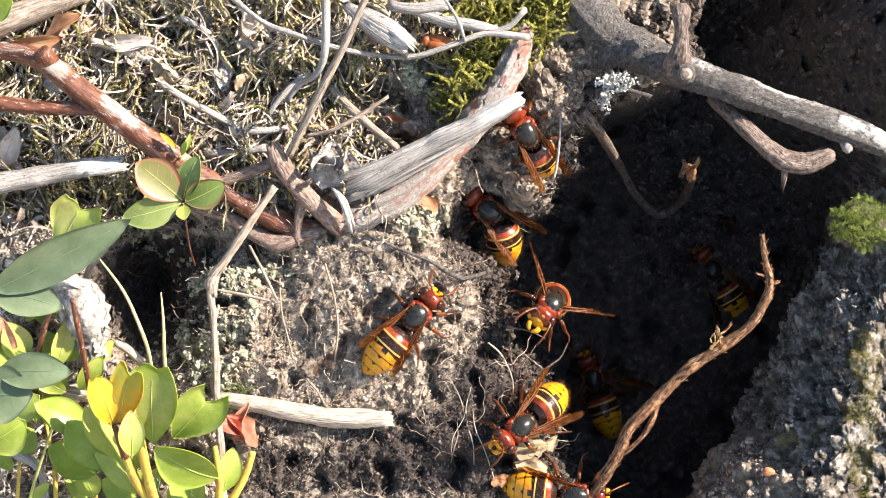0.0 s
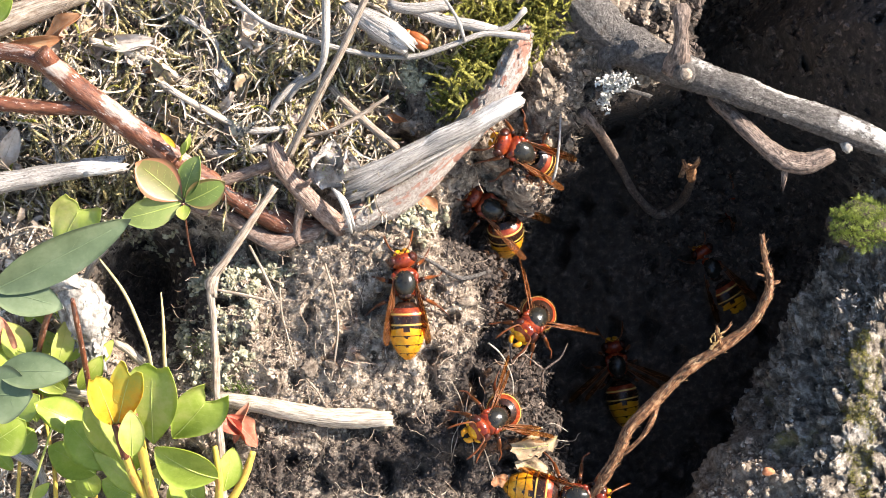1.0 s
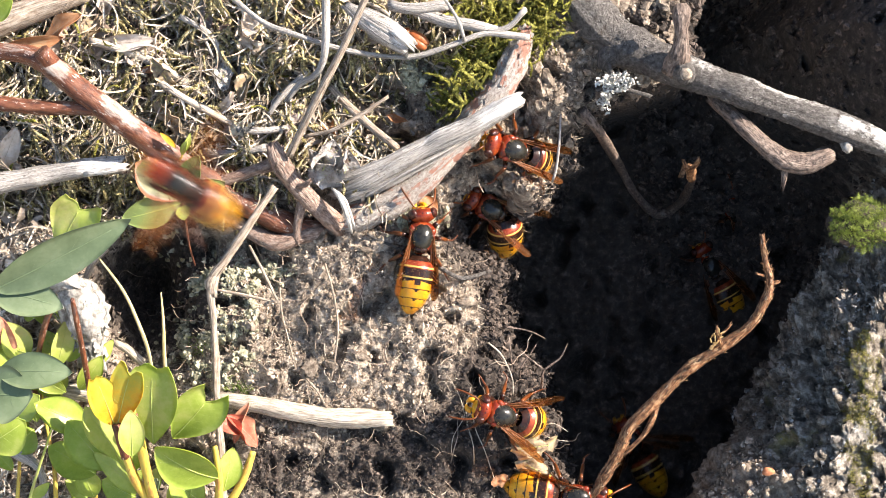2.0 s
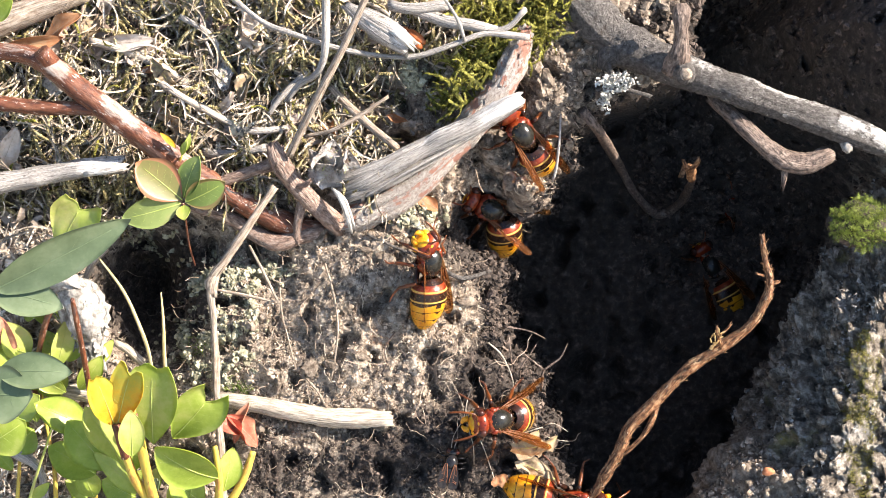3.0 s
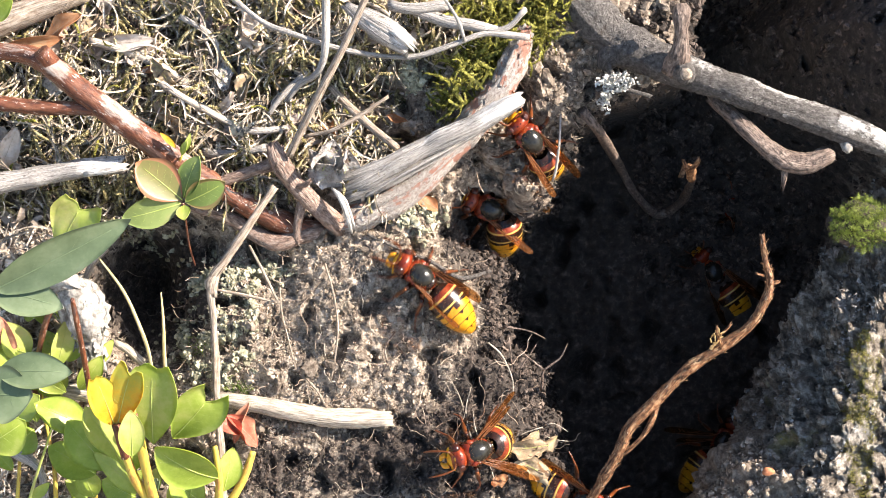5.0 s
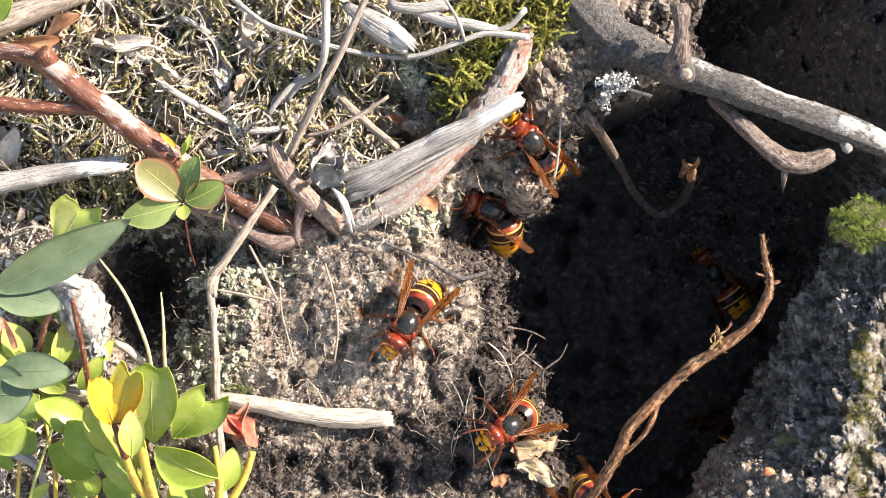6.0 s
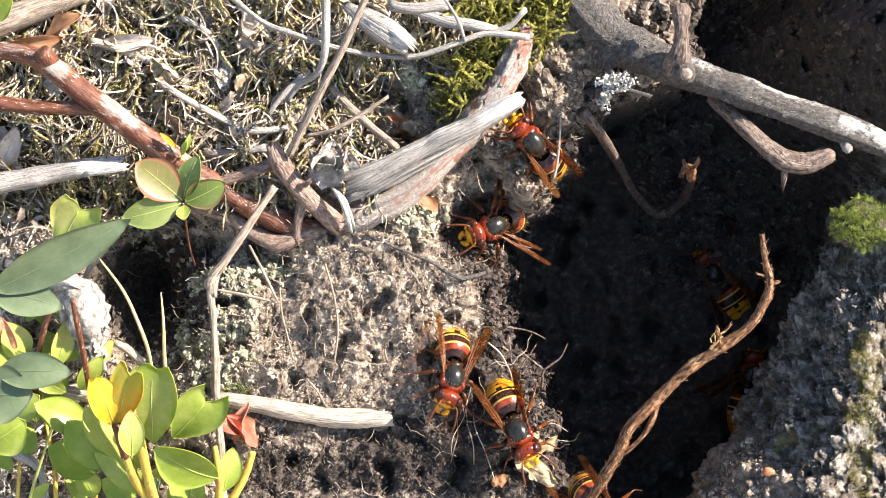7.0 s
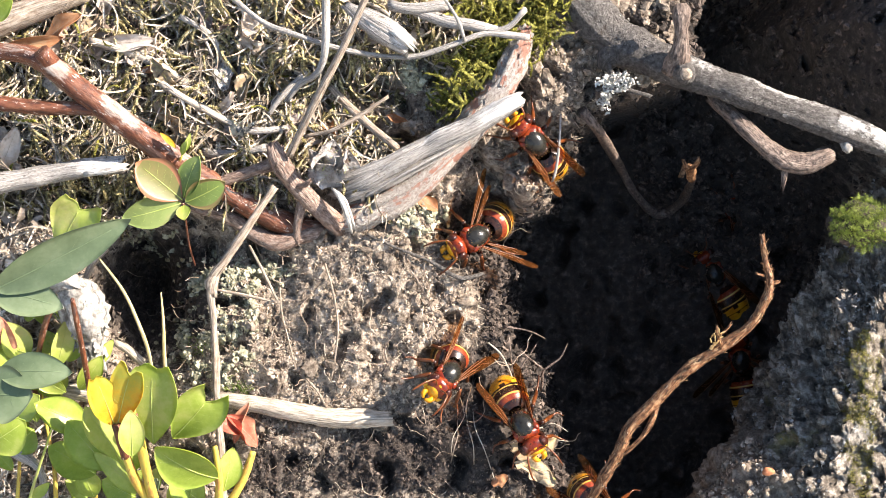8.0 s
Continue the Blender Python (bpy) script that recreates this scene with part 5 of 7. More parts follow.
# ---- leaves and plants ----
def leaf_mesh(base, tip, width, tilt=0.0, bow=0.12, fold=0.18, mat=None, notch=0.0, wave=0.0, shape=0.5, seed=0, thick=0.22, cut=1.0, dent=0.0, crumple=0.0, rim=None):
    """A leaf blade from base to tip; tilt turns it about its midrib, in degrees. Returns blade and midrib meshes about the base."""
    b, t = np.array(base[:3]), np.array(tip[:3])
    ax = t - b
    ln = np.linalg.norm(ax)
    ax /= ln
    nrm = np.array((0, 0, 1.0)) - ax[2] * ax
    nrm /= np.linalg.norm(nrm)
    side = np.cross(nrm, ax)
    c, s = math.cos(radians(tilt)), math.sin(radians(tilt))
    side, nrm = c * side + s * nrm, c * nrm - s * side
    rng_ = np.random.RandomState(seed)
    n, m = 14, 8
    grid = np.zeros((n + 1, m + 1, 3))
    bite = rng_.uniform(0.55, 0.9)
    for i in range(n + 1):
        q = cut * i / n
        half = 0.5 * width * (math.sin(math.pi * q ** (0.69 / max(0.2, -math.log(shape)))) ** 0.72 if 0 < q < 1 else 0.02)
        for j in range(m + 1):
            y = 2 * j / m - 1
            h = half
            if notch and abs(q - bite) < 0.12 and y > 0.3:
                h *= 1 - notch
            z = fold * half * abs(y) ** 1.5 + bow * ln * (q - q * q) * 2 + wave * half * math.sin(7 * q + 3 * y + seed) * abs(y)
            if crumple:
                c3 = Vector((q * ln * 0.5, y * half * 0.5, seed * 1.7))
                z += crumple * (abs(noise.noise(c3)) + 0.6 * abs(noise.noise(c3 * 2.1)) - 0.4)
                h *= 1 + 0.35 * noise.noise(Vector((q * 5, seed, y)))
            grid[i, j] = ax * ln * (i / n) * (1 - dent * (1 - abs(y)) * (i / n) ** 3 + (0.03 * math.sin(5 * y + seed) * (i / n) ** 4 if cut < 1 else 0)) + side * y * h + nrm * (z + thick * 0.5)
    top = grid.reshape(-1, 3)
    v = np.vstack([top, top - nrm * thick])
    f, k = [], len(top)
    for i in range(n):
        for j in range(m):
            a = i * (m + 1) + j
            f.append((a, a + m + 1, a + m + 2, a + 1))
            f.append((k + a, k + a + 1, k + a + m + 2, k + a + m + 1))
    ring = [i * (m + 1) for i in range(n + 1)] + [n * (m + 1) + j for j in range(1, m + 1)] + [i * (m + 1) + m for i in range(n - 1, -1, -1)] + list(range(m - 1, 0, -1))
    for a, c2 in zip(ring, ring[1:] + ring[:1]):
        f.append((a, c2, c2 + k, a + k))
    index = None
    if rim:
        # the coloured margin: the edge itself and the outermost strips of the blade
        index = [1 if q >= 2 * n * m or (q // 2) % m in (0, m - 1) or q // 2 >= (n - 1) * m else 0 for q in range(len(f))]
    blade = set_mesh("leaf", v, f, (mat, rim) if rim else (mat,), index)
    mid = [(*(grid[i, m // 2] + nrm * 0.05), 0.11 * (1 - 0.7 * i / n) * min(1.0, width / 8)) for i in range(0, n, 2)]
    ribs = [tube(mid, 6, 1.0, 0.0)]
    for i in (4, 6, 8, 10):
        for j in (0, m):
            jj = 1 if j == 0 else m - 1
            ribs.append(tube([(*(grid[i, m // 2] + nrm * 0.0), 0.012), (*(0.5 * (grid[i + 1, m // 2] + grid[i + 1, jj]) + nrm * 0.0), 0.009), (*(grid[i + 2, jj] + nrm * 0.0), 0.005)], 5, 1.2, 0.0))
    g = join(*ribs)
    return blade, set_mesh("vein", g[0], g[1], (M_DULL_VEIN if mat == M_DULL_LEAF else M_DRY_VEIN if mat in (M_BUFF_LEAF, M_STRAW_LEAF, M_BROWN_LEAF, M_RED_LEAF) else M_VEIN,))


def plant(name, label, stems, leaves, category="plant"):
    """stems: (material, rows); leaves: (base, tip, width, tilt, material, more)."""
    at = stems[0][1][0] if stems else leaves[0][0]
    top = thing(name, at, label, category)
    for k, (mat, rows) in enumerate(stems):
        vv, ff, uv = tube(rows, 9, 0.8, 0.06, 0.03, seed=k)
        part("stem", set_mesh("stem", vv - np.array(at[:3]), ff, (mat,), uv=uv), top)
    for k, (base, tip, width, tilt, mat, more) in enumerate(leaves):
        blade, vein = leaf_mesh(base, tip, width, tilt, mat=mat, seed=k, **more)
        lf = part("leaf", blade, top)
        lf.location = (Vector(base[:3]) - Vector(at[:3])) * MM
        part("vein", vein, lf, "pale leaf vein")
    return top


plant("sprig", "small sprig with round green leaves edged in pink", [(M_RED_BARK, [(-52.44, -3.46, 2, 0.2), (-53.02, 1.3, 8, 0.22), (-52.74, 6.48, 16, 0.26), (-52.83, 9.3, 19, 0.34)])],
      [((-53.06, 9.99, 19), (-62.04, 17.45, 22), 8.6, 12, M_PALE_LEAF, dict(shape=0.55, rim=M_PINK_RIM)), ((-53.29, 9.3, 19), (-65.19, 6.07, 20), 6.6, -18, M_BLUSH_LEAF, dict(shape=0.5)),
       ((-52.6, 10.45, 19), (-49.26, 18.82, 22), 5.6, -25, M_SPRIG_LEAF, dict(shape=0.5)), ((-52.37, 9.53, 19), (-44.12, 13.6, 21), 6.8, 28, M_SPRIG_LEAF, dict(shape=0.5, rim=M_BLUSH_RIM)),
       ((-52.72, 8.84, 19), (-52.35, 5.83, 21), 3.0, 10, M_YOUNG_LEAF, dict())])
plant("willow_sprig", "long dull blue-green shrub leaves", [(M_RED_BARK, [(-96.65, -13.31, 30, 0.78), (-89.73, -8.71, 36, 0.66), (-87.32, -7.02, 38, 0.55)])],
      [((-87.11, -8.08, 40), (-59.65, 5.73, 44), 8.6, 20, M_DULL_LEAF, dict(shape=0.45, bow=0.05)), ((-88.2, -7.57, 38), (-73.35, -11.35, 40), 8.0, -14, M_DULL_LEAF, dict(shape=0.5))])
plant("shaded_sprig", "broad dull green shaded shrub leaves", [(M_RED_BARK, [(-96.25, -36.38, 22, 0.68), (-89.94, -28.97, 30, 0.67), (-87.52, -24.26, 34, 0.55)])],
      [((-87.52, -24.26, 34), (-72.32, -24.14, 36), 7.6, -20, M_DULL_LEAF, dict(shape=0.5)), ((-90.18, -28.69, 34), (-80.03, -28.55, 36), 11.5, -10, M_DULL_LEAF, dict(shape=0.5)), ((-90.94, -39.23, 28), (-82.67, -34.01, 30), 9, 15, M_LEAF, dict())])
plant("cowberry_plant", "cowberry plant with glossy green and amber leaves", [
    (M_YELLOW_STEM, [(-59.07, -57.88, 6, 1.07), (-60.24, -50.08, 12, 1.17), (-61.24, -41.33, 18, 1.04), (-62.04, -34.1, 22, 0.91), (-62.42, -29.39, 24, 0.91)]), (M_YELLOW_STEM, [(-59.98, -54.08, 8, 1.06), (-63.22, -47.53, 14, 1.05), (-65, -40.08, 19, 0.92), (-66.03, -34.1, 22, 0.8)]),
    (M_RED_BARK, [(-62.3, -33.2, 23.5, 1.0), (-62.0, -36.0, 22.4, 1.06), (-61.6, -38.6, 21, 0.96)]), (M_RED_BARK, [(-66.0, -35.2, 22.3, 0.9), (-65.3, -38.6, 20.8, 1.0), (-64.6, -42.4, 18.6, 0.95)]), (M_YELLOW_STEM, [(-47.01, -56.44, 8, 0.94), (-46.02, -47.53, 14, 0.81), (-46.73, -40.37, 16, 0.58)]), (M_YELLOW_STEM, [(-45.46, -54.33, 6, 0.95), (-41.71, -48.19, 8, 0.94), (-39.5, -42.2, 9, 0.71)])],
      [((-58.66, -39.53, 20), (-57.83, -23.15, 26), 11.6, -12, M_LEAF, dict(cut=0.86, shape=0.56)), ((-55.14, -38.57, 18), (-45.4, -27.81, 24), 10.6, 22, M_LEAF, dict(shape=0.58, cut=0.9, dent=0.28)),
       ((-46.03, -46.84, 16), (-58.16, -40.03, 22), 10.4, -30, M_LEAF, dict(shape=0.5, bow=0.2)), ((-66.37, -35.46, 22), (-69.41, -25.58, 27), 6.5, 20, M_AMBER_LEAF, dict(wave=0.2, cut=0.9)),
       ((-65.46, -35.01, 22), (-61.52, -23.1, 27), 7.6, -15, M_AMBER_LEAF, dict(cut=0.8, dent=0.15, wave=0.15)), ((-62.72, -41.85, 22), (-62.57, -32.19, 26), 5.4, 15, M_YOUNG_LEAF, dict()),
       ((-66.12, -44.04, 14), (-72.99, -32.12, 18), 6.5, 20, M_YOUNG_LEAF, dict(shape=0.6)), ((-68.76, -45.41, 12), (-77.39, -35.33, 14), 9.0, 0, M_LEAF, dict()),
       ((-72.35, -47.01, 8), (-81.98, -40.93, 10), 8.0, 15, M_LEAF, dict()), ((-66.74, -47.97, 10), (-69.03, -38.23, 14), 7.0, -20, M_LEAF, dict()), ((-62.63, -50.32, 10), (-71.93, -41.72, 14), 4.5, 5, M_YOUNG_LEAF, dict(shape=0.4)),
       ((-73.19, -37.42, 10), (-84.13, -31.84, 14), 7.5, 25, M_LEAF, dict()), ((-45.41, -50.08, 12), (-43.23, -40.79, 14), 5.6, 20, M_LEAF, dict()), ((-64.1, -51.73, 8), (-70.84, -47.97, 10), 6, 0, M_LEAF, dict()),
       ((-49.96, -52.91, 8), (-56.51, -47.75, 12), 7.5, 10, M_LEAF, dict()), ((-57.29, -54.33, 6), (-52.08, -48.21, 10), 5.5, -20, M_YOUNG_LEAF, dict()), ((-73.2, -52.08, 5), (-75.2, -45.6, 8), 5.5, 0, M_LEAF, dict())])
plant("young_shoots", "yellow-green young shrub shoots with red stems", [(M_RED_BARK, [(-86.49, -33.33, 2, 0.71), (-84.6, -23.45, 8, 0.7), (-82, -15.61, 13, 0.69), (-80.04, -12.03, 16, 0.6)]), (M_RED_BARK, [(-73.86, -30.66, 6, 0.7), (-73.85, -23.18, 13, 0.61), (-74.48, -13.63, 20, 0.59), (-74.63, -10.13, 23, 0.5)]), (M_RED_BARK, [(-93.23, -29.61, 4, 0.44), (-91.44, -22.27, 8, 0.44), (-91.72, -17.48, 10, 0.44)])],
      [((-87.08, -23.45, 8), (-90.36, -15.06, 12), 6.5, 20, M_YOUNG_LEAF, dict()), ((-80.6, -24.63, 8), (-77.75, -14.48, 12), 4.8, 30, M_YOUNG_LEAF, dict()), ((-84.52, -29.47, 6), (-88.44, -20.99, 10), 7.5, -10, M_YOUNG_LEAF, dict()),
       ((-82.15, -25.92, 6), (-81.35, -17.52, 9), 5.0, 10, M_LEAF, dict()), ((-76.23, -29.47, 6), (-71.01, -22.22, 9), 4.6, 20, M_LEAF, dict()), ((-79.97, -30.73, 5), (-85.11, -24.57, 9), 5.5, 0, M_LEAF, dict()), ((-90.02, -24.63, 8), (-91.32, -13.86, 13), 4.5, 10, M_RED_LEAF, dict(wave=0.3)),
       ((-90.44, -35.39, 6), (-83.94, -30.45, 9), 6.0, 0, M_YOUNG_LEAF, dict()), ((-78.6, -23.56, 6), (-74.53, -17.52, 9), 3.6, 0, M_YOUNG_LEAF, dict()), ((-86.09, -37.93, 4), (-90.44, -42.5, 6), 7, 0, M_LEAF, dict())])
SPOT_RNG = np.random.RandomState(41)
LOW_LEAVES = []
for k in range(30):
    bu, bv, bw = SPOT_RNG.uniform(-93, -66), SPOT_RNG.uniform(-54, -14), SPOT_RNG.uniform(1, 9)
    ang, ln = SPOT_RNG.uniform(0.6, 2.6), SPOT_RNG.uniform(5, 9)
    LOW_LEAVES.append(((bu, bv, bw), (bu + ln * math.cos(ang), bv + ln * math.sin(ang), bw + SPOT_RNG.uniform(0, 3)), ln * SPOT_RNG.uniform(0.4, 0.62), SPOT_RNG.uniform(-30, 40), (M_YOUNG_LEAF, M_LEAF, M_YOUNG_LEAF)[k % 3], dict(wave=0.1)))
for k in range(34):
    bu, bv, bw = SPOT_RNG.uniform(-94, -62), SPOT_RNG.uniform(-56, -33), SPOT_RNG.uniform(-3, 5)
    ang, ln = SPOT_RNG.uniform(0.3, 2.8), SPOT_RNG.uniform(4, 8)
    if bu < -79 and bv < -40:
        continue
    LOW_LEAVES.append(((bu, bv, bw), (bu + ln * math.cos(ang), bv + ln * math.sin(ang), bw + SPOT_RNG.uniform(0, 3)), ln * SPOT_RNG.uniform(0.4, 0.6), SPOT_RNG.uniform(-40, 40), (M_LEAF, M_DULL_LEAF, M_LEAF, M_YOUNG_LEAF)[k % 4], dict(wave=0.15, cut=SPOT_RNG.choice((1.0, 0.9)))))
plant("low_shrub", "low yellow-green shrub leaves under the shoots", [(M_YELLOW_STEM, [(-82.45, -55.33, -2, 0.48), (-82.31, -45.27, 2, 0.48), (-83.53, -35.47, 5, 0.36), (-84.32, -25.86, 7, 0.24)]), (M_YELLOW_STEM, [(-90.89, -55.33, -2, 0.48), (-89.47, -42.89, 2, 0.36), (-89.46, -30.73, 5, 0.36), (-87.67, -21.09, 8, 0.24)]), (M_YELLOW_STEM, [(-74.01, -55.33, -2, 0.72), (-74.54, -45.27, 2, 0.6), (-76.41, -35.47, 5, 0.47)])], LOW_LEAVES)
plant("bud_shoot", "tiny yellow-green bud shoots on the stem", [(M_YELLOW_STEM, [(-54.15, 18.13, 14, 0.25), (-53.22, 20.1, 14, 0.15)])], [((-53.1, 19.82, 15), (-51.58, 23.65, 17), 1.3, 20, M_YOUNG_LEAF, dict()), ((-53.56, 19.24, 15), (-52.27, 22.04, 17), 1.5, -20, M_YOUNG_LEAF, dict()), ((-54.72, 20.75, 15), (-57.81, 23.77, 17), 1.2, 10, M_AMBER_LEAF, dict())])
plant("torn_leaf", "torn lime-green leaf with brown nibbled edge", [(M_YELLOW_STEM, [(-82.9, -3.46, 2, 0.36), (-80.6, -0.47, 8, 0.35), (-78.92, 1.28, 12, 0.35)])],
      [((-79.39, 0.12, 12), (-72.93, 10.5, 17), 10.5, 8, M_YOUNG_LEAF, dict(cut=0.8, dent=0.2, wave=0.3, shape=0.55))])
plant("top_leaf", "green leaf tip hanging into view", [], [((-91.06, 47.1, 30), (-84.62, 49.64, 33), 7, 10, M_LEAF, dict())], "leaf")


def dead_leaf(name, label, base, tip, width, tilt, mat, group="", **more):
    blade, vein = leaf_mesh(base, tip, width, tilt, mat=mat, **more)
    lf = single(name, blade, base, label, "leaf", group)
    part("vein", vein, lf)


dead_leaf("dead_leaf", "curled red-orange dead leaf on the stick", (-39.21, -41.6, 3), (-45.14, -34.56, 9), 4.6, 40, M_RED_LEAF, wave=0.5, fold=0.6)
dead_leaf("dead_leaf", "curled red-orange dead leaf on the stick", (-43.88, -40.91, 4), (-40.3, -31.93, 8), 2.6, -30, M_RED_LEAF, wave=0.5, fold=0.5)
dead_leaf("dead_leaf", "curled pinkish dead leaf on the stick", (-42.2, -38.6, 7), (-47.5, -35.2, 10), 3.4, 25, M_RED_LEAF, wave=0.6, fold=0.6, seed=3)
dead_leaf("dead_leaf", "orange-brown dead leaf lying in litter", (-94.52, 41.03, 9), (-78.64, 43.88, 11), 3.6, 20, M_BROWN_LEAF, wave=0.4, fold=0.3, shape=0.6)
dead_leaf("dead_leaf", "orange-brown curled dead leaf in litter", (-83.54, 42.54, 8), (-74.77, 48.68, 11), 4.0, -25, M_BROWN_LEAF, wave=0.5, fold=0.5)
M_TORN_LEAF = material("torn_pale_leaf", [(0.22, 0.15, 0.085), (0.36, 0.27, 0.165), (0.48, 0.39, 0.26)], 260, 0.75, 0.7, 900, through_light=0.1, spots=[(160, 0.6, (0.25, 0.17, 0.10))])


def lip_leaf(base, tip, width, tilt, mat, seed):
    """A torn piece of dead leaf laid over the edge of the burrow."""
    w0 = max(float(ground_w(*base)), float(ground_w(*tip)), 0.5) + 1.2
    dead_leaf("dead_leaf", "torn piece of pale dead leaf by the lip", (*base, w0), (*tip, w0 + 0.8), width, tilt, mat, wave=0.5, fold=0.1, bow=0.05, seed=seed, notch=0.5, cut=0.85, crumple=0.7)


lip_leaf((23.82, -48.71), (15.52, -44.68), 4.6, 8, M_TORN_LEAF, 31)
lip_leaf((22.28, -41.36), (14.34, -42.31), 4.4, -12, M_TORN_LEAF, 32)
lip_leaf((20.26, -38.4), (16.71, -43.97), 3.6, 10, M_TORN_LEAF, 33)
lip_leaf((24.18, -39.58), (19.67, -43.49), 3.0, -20, M_TORN_LEAF, 34)
lip_leaf((13.75, -47.88), (10.43, -49.89), 2.6, 15, M_BROWN_LEAF, 35)
lip_leaf((18.49, -47.05), (23.82, -49.42), 3.0, 5, M_TORN_LEAF, 36)
M_GREY_LEAF = material("mauve_grey_leaf", [(0.16, 0.125, 0.11), (0.27, 0.22, 0.20), (0.40, 0.345, 0.315)], 300, 0.75, 0.8, 1000, spots=[(120, 0.6, (0.30, 0.14, 0.08))])
M_PAPER_LEAF = material("papery_grey_leaf", [(0.30, 0.26, 0.225), (0.52, 0.475, 0.43), (0.68, 0.645, 0.60)], 420, 0.8, 1.0, 900, bump_size=0.0012, spots=[(200, 0.58, (0.14, 0.10, 0.08))])
dead_leaf("dead_leaf", "pale crumpled dead leaf by the stems", (-26.52, 13.14, 6), (-22.65, 22.3, 12), 7.5, 20, M_PAPER_LEAF, wave=0.7, fold=0.4, seed=7, crumple=2.0)
dead_leaf("dead_leaf", "pale crumpled dead leaf by the stems", (-20.6, 13.14, 6), (-27.68, 20.99, 10), 5.5, -35, M_PAPER_LEAF, wave=0.7, fold=0.4, seed=9, crumple=2.0)
dead_leaf("dead_leaf", "grey crumpled dead leaf by the stems", (-21.68, 14.26, 8), (-20.08, 20.9, 12), 4.5, 45, M_PAPER_LEAF, wave=0.7, fold=0.5, seed=19, crumple=1.8)
dead_leaf("dead_leaf", "grey crumpled dead leaf by the stems", (-26.33, 16.58, 9), (-21.43, 19.33, 13), 3.5, -50, M_PAPER_LEAF, wave=0.7, fold=0.5, seed=21, crumple=1.8)
dead_leaf("dead_leaf", "buff dead leaf standing in litter", (-39.12, 41.14, 4), (-42.2, 49.49, 9), 5.5, 30, M_BUFF_LEAF, wave=0.5, fold=0.5, seed=11, crumple=2.5)
dead_leaf("dead_leaf", "buff dead leaf standing in litter", (-37.34, 40.55, 4), (-42.89, 44.89, 8), 5.0, -30, M_BUFF_LEAF, wave=0.6, fold=0.4, seed=12, crumple=2.5)
dead_leaf("dead_leaf", "pale straw leaf blade in litter", (-72.51, 42.63, 7), (-59.84, 43.61, 9), 3.6, 10, M_BUFF_LEAF, wave=0.2, fold=0.3, seed=13)
dead_leaf("dead_leaf", "pale straw leaf blade in litter", (-93.02, 16.73, 5), (-88.84, 25.45, 8), 4.5, 20, M_BUFF_LEAF, wave=0.3, fold=0.3, seed=14)
dead_leaf("dead_leaf", "grey-brown flaked bark leaf by the root", (-1.08, 8.26, 1), (-5.83, 10.82, 4), 3.0, 20, M_BROWN_LEAF, wave=0.4, fold=0.4, seed=15)


def blade(name, label, mat, rows, category="grass"):
    vv, ff, uv = tube(rows, 6, 1.0, 0.02, flat=0.4)
    single(name, set_mesh(name, vv - np.array(rows[0][:3]), ff, (mat,), uv=uv), rows[0], label, category)


blade("grass_blade", "dry yellow arching grass blade", M_GRASS, [(-60.09, -28.16, 8, 0.32), (-60.94, -20.9, 12, 0.39), (-62.52, -15.57, 14, 0.39), (-65.62, -8.58, 15, 0.31), (-71.28, -1.4, 13, 0.16)])
blade("grass_blade", "dry straw upright grass blade", M_GRASS, [(-58, -28.29, 6, 0.48), (-57.96, -22.22, 9, 0.4), (-57.92, -15.1, 11, 0.32), (-58.26, -8.99, 12, 0.16)])
blade("grass_blade", "green grass blade in the plants", M_YOUNG_LEAF, [(-86.68, -55.01, 10, 0.4), (-83.9, -47.53, 14, 0.31), (-80.47, -39.03, 18, 0.24), (-79.48, -36.06, 19, 0.12)])
blade("dry_stalk", "brown dry stalk in the litter", M_TAN_TWIG, [(-75.05, -6.98, 6, 0.83), (-72.94, -2.83, 8, 0.71), (-69.83, 0.12, 9, 0.59)], "stalk")
LITTER_RNG = np.random.RandomState(77)
for k in range(34):
    bu, bv = LITTER_RNG.uniform(-92, -4), LITTER_RNG.uniform(17, 52)
    ang, ln = LITTER_RNG.uniform(0, 6.28), LITTER_RNG.uniform(3.5, 8.5)
    bw = float(ground_w(bu, bv)) + 1.5
    dead_leaf("dead_leaf", "curled dry dead leaf in the litter", (bu, bv, bw), (bu + ln * math.cos(ang), bv + ln * math.sin(ang), bw + LITTER_RNG.uniform(0, 3)), ln * LITTER_RNG.uniform(0.3, 0.6), LITTER_RNG.uniform(-50, 50),
              (M_BUFF_LEAF, M_BUFF_LEAF, M_BROWN_LEAF, M_STRAW_LEAF)[k % 4], group="dead leaves in the litter", wave=0.7, fold=0.6, seed=50 + k, crumple=2.4)
for k in range(24):
    bu, bv = LITTER_RNG.uniform(-92, -22), LITTER_RNG.uniform(20, 53)
    ang, ln = LITTER_RNG.uniform(-2.4, -0.6), LITTER_RNG.uniform(5, 10)
    bw = float(ground_w(bu, bv)) + 3.0
    dead_leaf("dead_leaf", "shrivelled grey-brown dead leaf in the litter", (bu, bv, bw), (bu + ln * math.cos(ang), bv + ln * math.sin(ang), bw + LITTER_RNG.uniform(-1, 2)), ln * LITTER_RNG.uniform(0.35, 0.6), LITTER_RNG.uniform(-40, 40),
              (M_PAPER_LEAF, M_GREY_LEAF, M_TORN_LEAF)[k % 3], group="dead leaves in the litter", wave=0.6, fold=0.7, seed=90 + k, crumple=2.6, cut=0.92)
